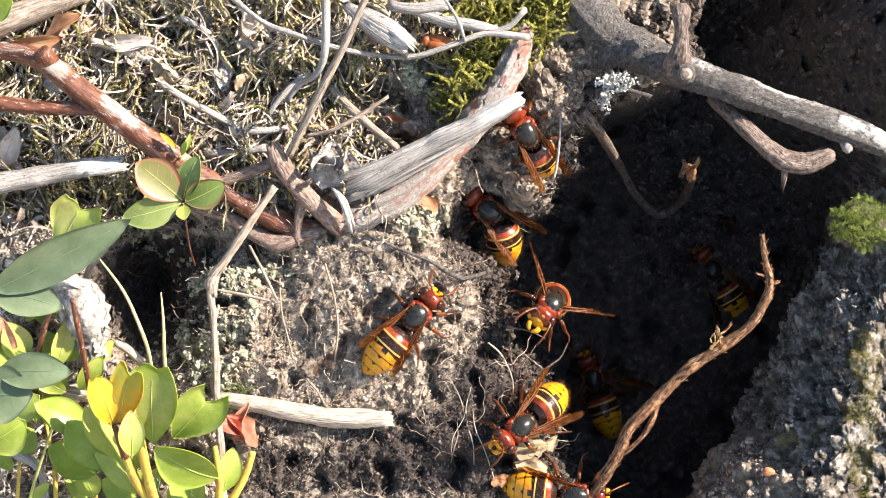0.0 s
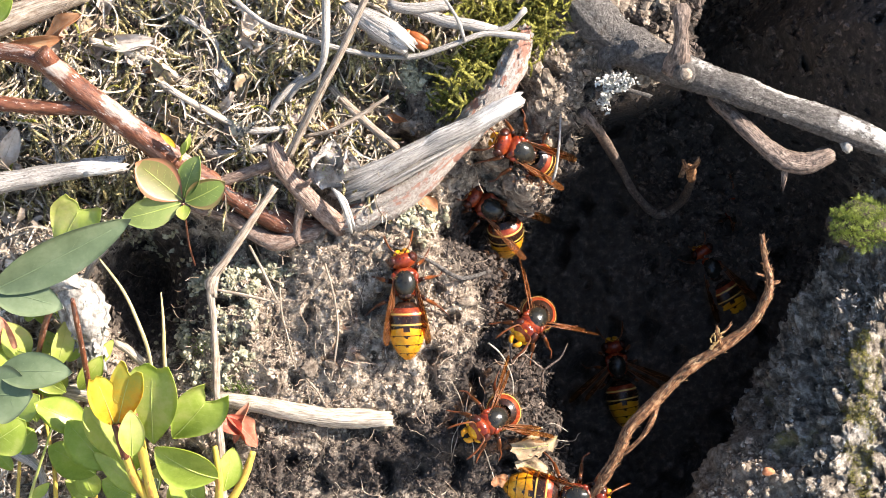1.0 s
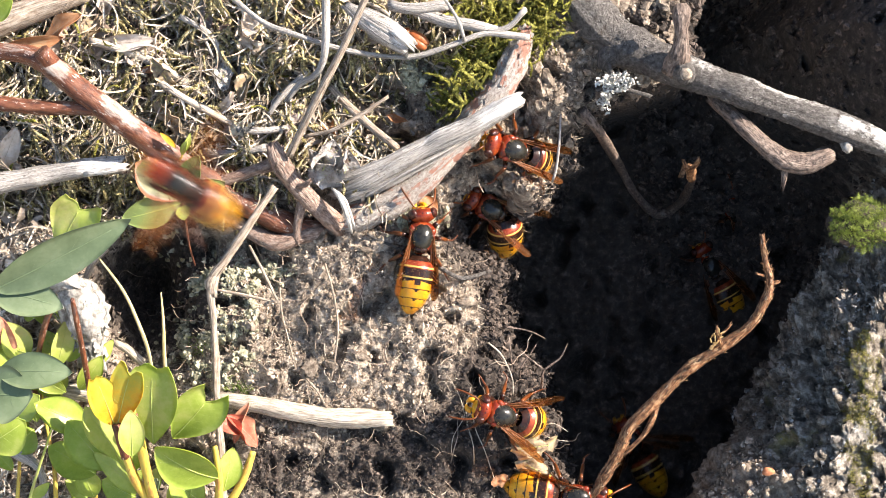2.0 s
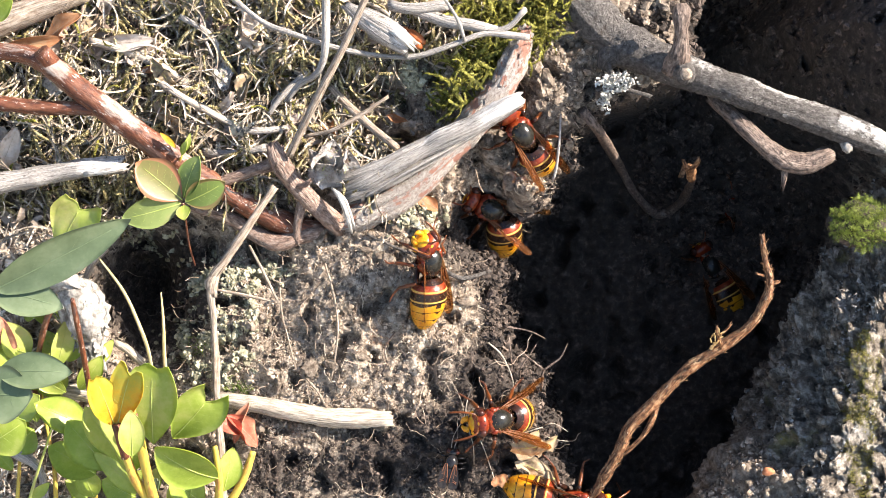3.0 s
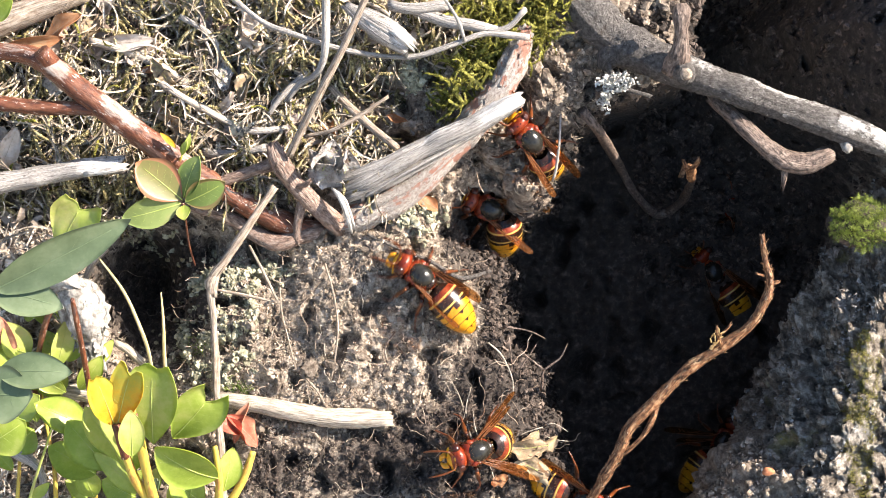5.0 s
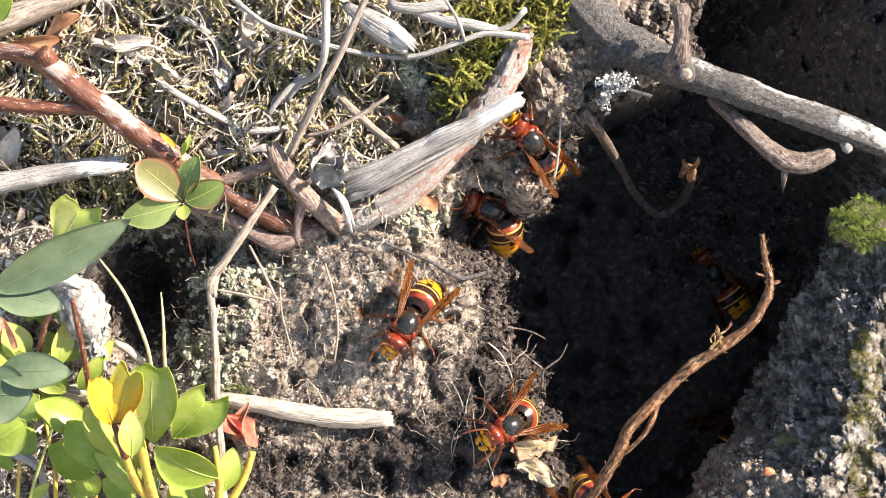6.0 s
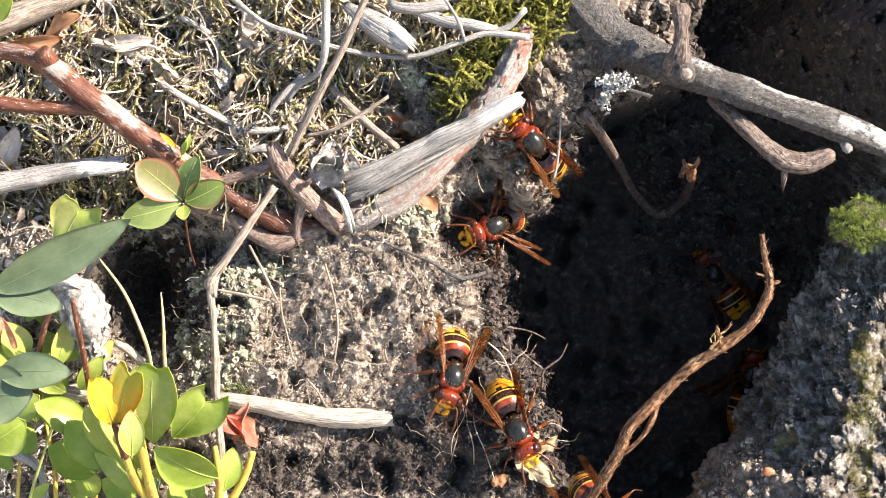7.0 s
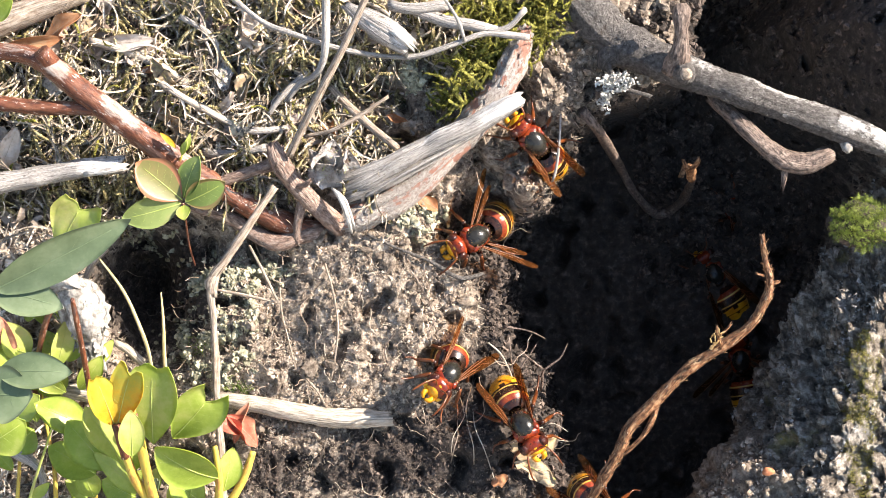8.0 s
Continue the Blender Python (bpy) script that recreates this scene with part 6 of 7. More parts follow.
for k in range(26):
    bu, bv = LITTER_RNG.uniform(-92, 0), LITTER_RNG.uniform(16, 53)
    ang, ln = LITTER_RNG.uniform(0, 6.28), LITTER_RNG.uniform(6, 16)
    bw = float(ground_w(bu, bv)) + 2.2
    rad = LITTER_RNG.uniform(0.2, 0.6)
    pts = [(bu + ln * q * math.cos(ang + 0.3 * q), bv + ln * q * math.sin(ang + 0.3 * q), bw + LITTER_RNG.uniform(-0.5, 1.5), rad * (1 - 0.4 * q)) for q in (0, 0.3, 0.6, 1.0)]
    wood("dry_twig", "thin dry twig lying in the litter", "twig", (M_TAN_TWIG, M_GREY_WOOD, M_PALE_WOOD)[k % 3], [pts], sides=7, group="twigs in the litter")
wood("litter_twig", "short white twig in the litter", "twig", M_PALE_WOOD, [[(-73.53, 43.48, 8, 0.82), (-67.05, 41.59, 8, 0.94), (-60.7, 39.09, 7, 0.94), (-53.63, 34.76, 5, 0.71)]], sides=8)
wood("litter_twig", "short white twig in the litter", "twig", M_PALE_WOOD, [[(-58.78, 34.45, 9, 0.59), (-53.37, 31.15, 9, 0.71), (-47.01, 27.69, 8, 0.71), (-43.09, 25.57, 6, 0.59)]], sides=8)
wood("litter_twig", "short grey twig in the litter", "twig", M_GREY_WOOD, [[(-45.46, 25.21, 6, 0.83), (-39.45, 24.68, 7, 0.83), (-33.03, 25.21, 6, 0.71)]], sides=8)
wood("litter_twig", "short grey twig in the litter", "twig", M_GREY_WOOD, [[(-50.31, 20.29, 5, 0.95), (-44.27, 20.01, 6, 0.95), (-37.08, 21.14, 7, 0.71)]], sides=8)
wood("litter_twig", "short grey twig in the litter", "twig", M_GREY_WOOD, [[(-5.77, 49.61, 8, 1.06), (0.71, 47.38, 9, 1.29), (6.57, 46.33, 10, 1.17), (11.29, 45.38, 9, 0.94)]], sides=9)
wood("litter_twig", "short grey twig in the litter", "twig", M_GREY_WOOD, [[(-28.42, 37.58, 4, 0.71), (-33.77, 32.23, 4, 0.71), (-37.42, 27.53, 3, 0.6)]], sides=8)
wood("litter_twig", "short grey twig in the litter", "twig", M_GREY_WOOD, [[(-54.93, 48.65, 6, 0.59), (-49.01, 45.1, 6, 0.71), (-45.56, 39.27, 5, 0.59)]], sides=8)
wood("litter_twig", "short grey twig in the litter", "twig", M_GREY_WOOD, [[(-11.08, 50.79, 8, 1.18), (-6.35, 49.96, 9, 1.41), (0.71, 50.9, 9, 1.18)]], sides=9)
wood("litter_twig", "thin grey twig crossing the moss", "twig", M_GREY_WOOD, [[(0.12, 51.83, 14, 0.35), (3.03, 47.29, 13, 0.41), (4.44, 43.31, 12, 0.35)]], sides=6)
wood("dead_log", "pale tan dead stem in the litter", "log", M_TAN_TWIG, [[(-99.68, 44.76, 7, 2.6), (-92.38, 47.25, 8, 2.83), (-84.13, 50.31, 8, 2.36), (-74.88, 53.5, 7, 1.89)]], grain=0.05)
CHUNK = [(-19.87, 50.43, 9, 0.94), (-15.72, 47.62, 10, 2.35), (-11, 44.58, 11, 2.81), (-7.26, 42.01, 11, 1.99)]
chunk = wood("broken_chunk", "grey broken wood chunk with white torn end", "wood", M_GREY_WOOD, [CHUNK, [(-10.95, 45.54, 13, 0.93), (-8.37, 43.58, 14, 1.05), (-6.76, 42.05, 13, 0.58)]], parts=("splinter",), other={"splinter": M_PEELED}, sides=18, grain=0.12, ragged=2.2, bare_lit=((0.72, 1.05, 20, 210, 0.7),))
stub = wood("tree_stub", "white crusted bark stub among the plants", "stump", M_WHITE_LICHEN, [[(-80.81, -6.92, 10, 1.88), (-76.35, -9.22, 12, 3.5), (-74.36, -13.96, 10, 3.87), (-73.7, -18.78, 7, 3.31), (-73.61, -23.66, 4, 2.62)], [(-79.85, -7.47, 12, 1.4), (-77.21, -6.61, 15, 1.62), (-74.84, -7.79, 14, 1.16)]], sides=22, grain=0.15, rough=0.2, ragged=1.5, parts=("lobe",))
flakes([(-80.81, -6.92, 10, 1.88), (-76.35, -9.22, 12, 3.5), (-74.36, -13.96, 10, 3.87), (-73.7, -18.78, 7, 3.31), (-73.61, -23.66, 4, 2.62)], 130, 1.6, M_WHITE_LICHEN, stub, (-80.81, -6.92, 10, 1.88), 31, "crust_flake", 1.2)
wood("pale_root", "pale curved root end in the hollow", "root", M_PALE_WOOD, [[(-69.76, -19.59, 2, 0.72), (-66.78, -21.14, 2, 0.96), (-63.94, -23.83, 1, 0.96)]], sides=9, ragged=1.0)
wood("pale_root", "pale curved root end among leaves", "root", M_GREY_WOOD, [[(-94.42, -39.12, 4, 1.19), (-89.46, -42.59, 5, 1.42), (-84.91, -46.26, 4, 0.95), (-84.1, -52.44, 2, 0.84)]], sides=9)
wood("pale_root", "pale lower stick beneath the plants", "root", M_PALE_WOOD, [[(-80.51, -29.74, 2, 1.67), (-75.56, -30.27, 3, 1.79), (-69.76, -31.54, 2, 1.43)]], sides=9)
wood("forked_rootlet", "grey forked rootlet at the lip", "root", M_BROWN_BARK, [[(21.12, -30.22, -5, 0.272), (21.22, -27.36, -2, 0.245), (21.53, -25.74, -1, 0.218), (24.78, -23.33, -1, 0.19), (26.22, -20.47, 1, 0.163)], [(21.53, -25.74, -1, 0.216), (18.76, -23.57, -1, 0.173), (16.36, -21.53, -1, 0.13)], [(16.47, -27.97, -4, 0.192), (16.6, -25.14, -1, 0.166), (18.16, -22.97, -1, 0.141), (19.72, -20.57, -1, 0.115)]], sides=7, rough=0.16)
wood("stub_rootlet", "short dark rootlet jutting from the lip", "root", M_BROWN_BARK, [[(14.62, -24.65, -3, 0.176), (14.31, -21.53, -1, 0.141), (14.07, -18.88, -1, 0.106)], [(13.08, -16.44, 0, 0.24), (16.12, -16.96, -1, 0.2), (18.76, -17.56, -1, 0.16), (21.5, -18.97, -3, 0.12)]], sides=7, rough=0.16)
wood("white_rootlet", "thin white rootlet over the humus", "root", M_PALE_WOOD, [[(9.69, -19.97, 1.5, 0.2), (12.08, -22.0, 1.5, 0.18), (13.51, -24.4, 1.5, 0.16), (14.71, -27.63, 1.5, 0.14), (14.83, -30.62, 1.5, 0.12)], [(13.51, -24.4, 1.5, 0.13), (11.48, -23.8, 1.5, 0.104), (9.33, -24.99, 1.5, 0.078)]], sides=6)
wood("side_rootlet", "grey rootlet along the soil lip", "root", M_BRANCH, [[(-15.91, 3.09, 4.69, 0.33), (-9.97, 0.36, 4.62, 0.33), (-2.86, -2.5, 3.41, 0.42), (3.7, -6.08, 2.86, 0.42), (10.15, -4.71, -2.94, 0.34)]], sides=7, rough=0.15)
wood("lip_rootlet", "pale curled rootlets on the lower lip", "root", M_PALE_WOOD, [[(16.01, -39.54, 2, 0.16), (18.04, -38.58, 2, 0.128), (20.67, -37.75, 2, 0.096)], [(21.84, -37.32, 0, 0.15), (23.76, -37.08, 0, 0.12), (26.16, -38.52, 0, 0.09)], [(21.36, -39.48, 0, 0.14), (23.52, -40.44, 0, 0.112), (26.28, -40.8, 0, 0.084)]], sides=5)
wood("loose_root", "thin tan root on the soil", "root", M_TAN_TWIG, [[(-29.09, -27.06, 2.95, 0.2), (-26.67, -29.64, 3.5, 0.24), (-24.57, -33.52, 2.64, 0.2)]], sides=6)
wood("soil_root", "thin pale root running down the soil", "root", M_TAN_TWIG, [[(-24.72, -3.21, 4.24, 0.21), (-23.01, -9.37, 5.1, 0.21), (-22.07, -16.5, 4.89, 0.25), (-22.84, -23.67, 3.88, 0.21), (-23.58, -27.51, 3.42, 0.18)]], sides=6)
wood("soil_root", "thin pale root running down the soil", "root", M_TAN_TWIG, [[(-34.72, -5.89, -0.54, 0.22), (-34.12, -13, 2.55, 0.21), (-32.84, -19.06, 0.49, 0.22), (-31.02, -25.53, 2.53, 0.18)]], sides=6)
THREAD_RNG = np.random.RandomState(63)
for k in range(30):
    bu, bv, ln = THREAD_RNG.uniform(-36, 8), THREAD_RNG.uniform(-34, 4), THREAD_RNG.uniform(6, 17)
    lean, rad = THREAD_RNG.uniform(-0.5, 0.5), THREAD_RNG.uniform(0.07, 0.16)
    pts = []
    for q in (0, 0.25, 0.5, 0.75, 1.0):
        pu, pv = bu + lean * ln * q + THREAD_RNG.uniform(-0.8, 0.8), bv - ln * q
        pts.append((pu, pv, float(ground_w(pu, pv)) + THREAD_RNG.uniform(0.3, 1.1), rad))
    wood("soil_thread", "fine pale root thread on dry soil", "root", (M_TAN_TWIG, M_PALE_WOOD, M_BROWN_BARK)[k % 3], [pts], sides=5, group="root threads on the soil")
wood("hanging_thread", "grey rootlet hanging at the lip", "root", M_GREY_WOOD, [[(24.79, 28.13, 3, 0.25), (24.44, 22.66, 5, 0.28), (23.78, 16.77, 4, 0.29), (23.12, 14.42, 3, 0.25)]], sides=6)
def bushy_lichen(at, spread_u, spread_v, n, seed):
    """A tuft of ruffled, curling lobes."""
    g = np.random.RandomState(seed)
    pos = np.array(at[:3]) + np.stack([g.randn(n) * 0.5 * spread_u, g.randn(n) * 0.5 * spread_v, g.uniform(-3.0, 0.6, n)], -1)
    strew("white_lichen", [strip(i + 90, 5.0, 0.2, 7) for i in range(8)], pos, turns(n, g, 0.2), 1.0 + 1.3 * g.rand(n), M_BUSHY_LICHEN, "bushy white lichen tuft beside the branch", "lichen", smooth=True)


wood("lichen_twig", "short grey twig bearing white lichen", "twig", M_BRANCH, [[(34.76, 39.3, 2, 0.8), (35.38, 35.97, 9, 0.667), (38.15, 33.12, 11, 0.533), (42.83, 31.71, 11, 0.4)]], sides=9)
bushy_lichen((35.95, 34.32, 13.5), 3.2, 1.2, 190, 3)
bushy_lichen((33.58, 31.02, 12.5), 0.7, 2.2, 46, 4)
wood("torn_root_end", "torn pale root end in the burrow", "root", M_ORANGE_ROOT, [[(53.75, 15.03, -8, 0.86), (53.04, 17.07, -4, 1.09), (51.59, 17.48, -2, 0.72), (50.64, 15.72, 0, 0.48)], [(52.92, 16.79, -3, 0.6), (54, 18.36, 0, 0.48), (54.12, 19.28, 1, 0.3)], [(52.07, 17, -2, 0.48), (51.12, 18.6, 0, 0.36)]], sides=8, rough=0.2, parts=("tear", "tear"), ragged=0.8)


# moss cushion on the rock's shoulder
M_LIME_MOSS = material("lime_green_moss", [(0.07, 0.10, 0.014), (0.20, 0.26, 0.035), (0.40, 0.46, 0.10)], 500, 0.65, 0.2, 2000, island=0.5, through_light=0.3)


def rock_moss():
    r = np.random.RandomState(9)
    n = 900
    a, q = r.uniform(0, 2 * np.pi, n), np.sqrt(r.rand(n))
    c = np.array((88.67, 5.36, 3))
    pos = c + np.stack([np.cos(a) * q * 7.2, np.sin(a) * q * 5.2 + 0.8 * np.sin(5 * a), 2.6 * (1 - q ** 2) + r.randn(n) * 0.6], -1)
    strew("rock_moss", [shoot(40 + i, 5, 0.5) for i in range(6)], pos, turns(n, r, 0.5), 0.9 + 0.9 * r.rand(n), M_LIME_MOSS, "bright lime-green moss cushion on the rock", "moss")
    g = ball(c - np.array((0, 0, 2.5)), (6.8, 4.8, 4.2), 12, 20, fn=lambda p: p * (1 + 0.1 * np.sin(5 * p[:, :1] + 3 * p[:, 1:2])))
    single("moss_base", set_mesh("moss_base", g[0] - c, g[1], (M_HUMUS_SHADE,)), c, "dark earthy pad under the moss cushion", "moss")


rock_moss()

# crust on the rock: pale lichen grains
def rock_crust():
    r = np.random.RandomState(21)
    ob = bpy.data.objects["rock"]
    me = ob.data
    co = np.empty(len(me.vertices) * 3)
    me.vertices.foreach_get("co", co)
    co = co.reshape(-1, 3) / MM
    sel = co[(co[:, 2] > -5) & (co[:, 0] < 5)]
    pick = sel[r.randint(0, len(sel), 22000)] + np.array(ROCK_AT)
    k = np.array([noise.noise(Vector(p) * 0.13) + 0.4 * noise.noise(Vector(p) * 0.5) for p in pick])
    pick = pick[k > 0.02]
    pos = pick + r.randn(len(pick), 3) * 0.25
    streak = np.array([(84.5 + 0.10 * (p[1] + 40) < p[0] < 91.0 + 0.10 * (p[1] + 40)) and -52 < p[1] < -17 and noise.noise(Vector(p) * 0.22) > -0.12 for p in sel + np.array(ROCK_AT)])
    moss = (sel + np.array(ROCK_AT))[streak]
    moss = moss[r.randint(0, len(moss), 2600)] + r.randn(2600, 3) * 0.2
    strew("olive_moss", [shoot(60 + i, 4, 0.5) for i in range(5)], moss, turns(2600, r, 0.4), 0.6 + 0.9 * r.rand(2600), M_OLIVE_MOSS, "olive yellow moss creeping down the rock", "moss")
    strew("rock_lichen", CRUMBS, pos, turns(len(pos), r), 0.12 + 0.42 * r.rand(len(pos)) ** 3, M_ROCK_GRAIN, "pale lichen and grit crusting the rock", "lichen")


M_H_PEBBLE = material("orange_red_pebble", [(0.36, 0.12, 0.05), (0.50, 0.20, 0.09), (0.58, 0.30, 0.16)], 500, 0.6, 0.3, 1500)
M_OLIVE_MOSS = material("olive_rock_moss", [(0.11, 0.10, 0.02), (0.22, 0.20, 0.05), (0.36, 0.33, 0.10)], 500, 0.8, 0.2, 2000, island=0.5, through_light=0.2)
M_ROCK_GRAIN = material("rock_grit", [(0.10, 0.095, 0.085), (0.24, 0.23, 0.21), (0.44, 0.42, 0.39)], 900, 0.9, 0.4, 2500, island=0.6)
rock_crust()


# rubble ledge at the foot of the rock
def rubble_ledge():
    r = np.random.RandomState(12)
    c = np.array((75.0, -61.0, -25.0))

    def crag(p):
        return p * np.array([[1 + 0.16 * noise.noise(Vector(q) * 2.5) + 0.12 * noise.noise(Vector(q) * 6) + 0.07 * noise.noise(Vector(q) * 13) + 0.035 * noise.noise(Vector(q) * 27)] for q in p])

    g = ball((0, 0, 0), (18, 20, 28), 110, 160, fn=crag)
    ob = single("rubble_ledge", set_mesh("rubble_ledge", g[0], g[1], (M_CLOD,)), c, "ledge of brown earth and rubble under the rock", "earth")
    top = g[0][g[0][:, 2] > 4] + c
    pick = top[r.randint(0, len(top), 2600)] + r.randn(2600, 3) * 0.3
    strew("ledge_crumbs", CRUMBS, pick, turns(len(pick), r), 0.18 + 0.6 * r.rand(len(pick)) ** 3, M_CRUMB, "loose brown crumbs on the rubble ledge", "soil")
    p = pick[r.randint(0, len(pick), 190)]
    strew("ledge_fibres", FIBRES, p, turns(len(p), r, 0.4), 1 + 2.5 * r.rand(len(p)), M_FIBRE, "pale fibres and moss bits on the ledge", "litter")

    at = np.array((69.05, -47.21, -5))
    near = top[np.hypot(top[:, 0] - at[0], top[:, 1] - at[1]) < 1.6]
    at[2] = near[:, 2].max() + 0.4
    g = ball((0, 0, 0), (1.35, 0.95, 0.9), 12, 18, fn=lambda p: p * (1 + 0.08 * np.sin(3 * p[:, :1] + 4 * p[:, 1:2])))
    single("red_pebble", set_mesh("red_pebble", g[0], g[1], (M_H_PEBBLE,)), at, "small orange-red pebble on the rubble ledge", "pebble")


rubble_ledge()

# ---- a red-brown bug creeping under the wood chunk ----
M_BUG = material("red_brown_bug_shell", [(0.20, 0.05, 0.015), (0.34, 0.10, 0.03), (0.42, 0.15, 0.05)], 900, 0.35, 0.2, 4000)


def build_bug():
    bug = thing("bug", (0, 0, 0), "small red-brown bug creeping under the broken wood", "bug")
    for s in (1, -1):
        part("wing_case", set_mesh("wing_case", *ball((-0.6, s * 0.55, 1.2), (2.6, 1.15, 1.0), 10, 14)[:2], (M_BUG,)), bug)
    part("neck_shield", set_mesh("neck_shield", *ball((2.1, 0, 1.15), (0.9, 1.3, 0.8), 8, 12)[:2], (M_BUG,)), bug)
    part("bug_head", set_mesh("bug_head", *ball((3.1, 0, 1.0), (0.6, 0.7, 0.5), 8, 10)[:2], (M_H_DARK,)), bug)
    for x in (1.6, 0.2, -1.2):
        for s in (1, -1):
            part("leg", set_mesh("leg", *tube([(x, s * 0.8, 0.9, 0.16), (x + 0.2, s * 2.0, 1.2, 0.13), (x + 0.3, s * 2.7, 0.1, 0.09)], 6, 0.4, 0.0)[:2], (M_H_DARK,)), bug)
    return bug


BUG = build_bug()
M_FLY = material("glossy_black_fly_shell", [(0.008, 0.008, 0.009), (0.022, 0.020, 0.020)], 900, 0.12, 0.1, 4000)


M_FLY_WING = material("smoky_fly_wing", [(0.012, 0.010, 0.009), (0.03, 0.026, 0.022)], 500, 0.12, 0.2, 900)


def build_fly():
    fly = thing("fly", (0, 0, 0), "glossy black fly resting in the hornet's shade", "fly")
    part("thorax", set_mesh("thorax", *ball((0.6, 0, 2.2), (1.7, 1.45, 1.4), 10, 16)[:2], (M_FLY,)), fly)
    part("abdomen", set_mesh("abdomen", *ball((-2.2, 0, 2.0), (2.4, 1.75, 1.5), 12, 18)[:2], (M_FLY,)), fly)
    head = part("head", set_mesh("head", *ball((2.7, 0, 2.0), (0.8, 1.3, 1.0), 10, 14)[:2], (M_FLY,)), fly)
    for s in (1, -1):
        part("eye", set_mesh("eye", *ball((2.9, s * 0.85, 2.2), (0.65, 0.6, 0.8), 8, 12)[:2], (M_H_EYE,)), head)
        wg = wing_mesh(5.2, 1.9, s)
        wg.materials[0] = M_FLY_WING
        ob = part("wing", wg, fly, "smoky dark wing")
        ob.matrix_basis = pose(0.3 * MM, s * 0.9 * MM, 3.3 * MM, 0, 9, s * 3)
        for x in (1.5, 0.4, -0.8):
            part("leg", set_mesh("leg", *tube([(x, s * 0.9, 1.4, 0.2), (x + 0.3, s * 2.2, 1.9, 0.16), (x + 0.5, s * 3.2, 0.2, 0.1)], 6, 0.4, 0.0)[:2], (M_FLY,)), fly)
    return fly


FLY = build_fly()

HORNET = build_hornet()
HORNETS = [HORNET] + [copy_thing(HORNET, BANK) for _ in range(8)]
LABELS = ("red-brown and yellow hornet guarding the upper lip", "hornet in the root's shade at the burrow lip", "yellow-banded hornet walking over the dry soil", "hornet climbing out of the burrow and taking off",
          "hornet working at the lower lip of the burrow", "hornet half hidden below the gnarled root", "dim hornet deep inside the dark burrow", "dim yellow hornet clinging inside the burrow", "dim hornet drifting inside the dark burrow")
STANCES = ((2, 3, 12, 34, 8), (12, 2, 15, 32, 5), (6, 3, 0, 4, 0), (42, 8, 38, 48, 5), (22, 5, 32, 40, 5), (9, 2, 0, 5, 0), (14, 2, 0, 10, 0), (12, 2, 0, 5, 0), (55, 4, 0, 0, 0))
for hornet, words, stance in zip(HORNETS, LABELS, STANCES):
    tagged(hornet, words)
    set_stance(hornet, *stance)


def key_part(ob, rows):
    """rows of (seconds, rx, ry, rz): turns of a hinged part about its hinge."""
    at = ob.location.copy()
    walk(ob, [(t, Matrix.Translation(at) @ pose(0, 0, 0, rx, ry, rz)) for t, rx, ry, rz in rows])


def key_legs(h, crouch, spans):
    """A walking swing of the six legs during spans of (start, end)."""
    for k, leg in enumerate(kids(h, "leg")):
        rows = [(0.0, 0, crouch, 0)]
        for a, b in spans:
            n = max(2, int((b - a) / 0.1))
            for i in range(n + 1):
                t = a + (b - a) * i / n
                if t > rows[-1][0] + 0.03:
                    sign = 1 if (k + i) % 2 else -1
                    swing = 0 if i in (0, n) else 11 * sign
                    rows.append((t, 0, crouch + (3 * sign if swing else 0), swing))
        rows.append((8.0, 0, crouch, 0))
        key_part(leg, rows)


def key_antennae(h, step, seed):
    r = random.Random(seed)
    for head in kids(h, "head"):
        for ob in kids(head, "antenna"):
            rows, t = [], 0.0
            while t < 8.0 - step:
                rows.append((t, r.uniform(-8, 8), r.uniform(-14, 14), r.uniform(-16, 16)))
                t += step
            rows.append((8.0, 0, 0, 0))
            key_part(ob, rows)


def key_flight(h, start, end, rest):
    """Beating wings between start and end."""
    for ob in kids(h, "wing"):
        s = 1 if ob.location.y > 0 else -1
        rows = [(0.0, wing_pose(ob, rest, 8)), (start, wing_pose(ob, rest, 8))]
        n = int((end - start) * FPS)
        for i in range(1, n):
            rows.append((start + i / FPS, wing_pose(ob, 72 + (10 if i % 2 else -6), 34 if i % 2 else -26)))
        rows += [(end, wing_pose(ob, 70, 0)), (8.0, wing_pose(ob, 70, 0))]
        walk(ob, rows)


def key_wings(h, rows):
    """rows of (seconds, spread, lift) for all four wings."""
    for ob in kids(h, "wing"):
        k = 1.0 if ob.location.x > 0 else 0.85
        walk(ob, [(t, wing_pose(ob, a * k, b)) for t, a, b in rows])


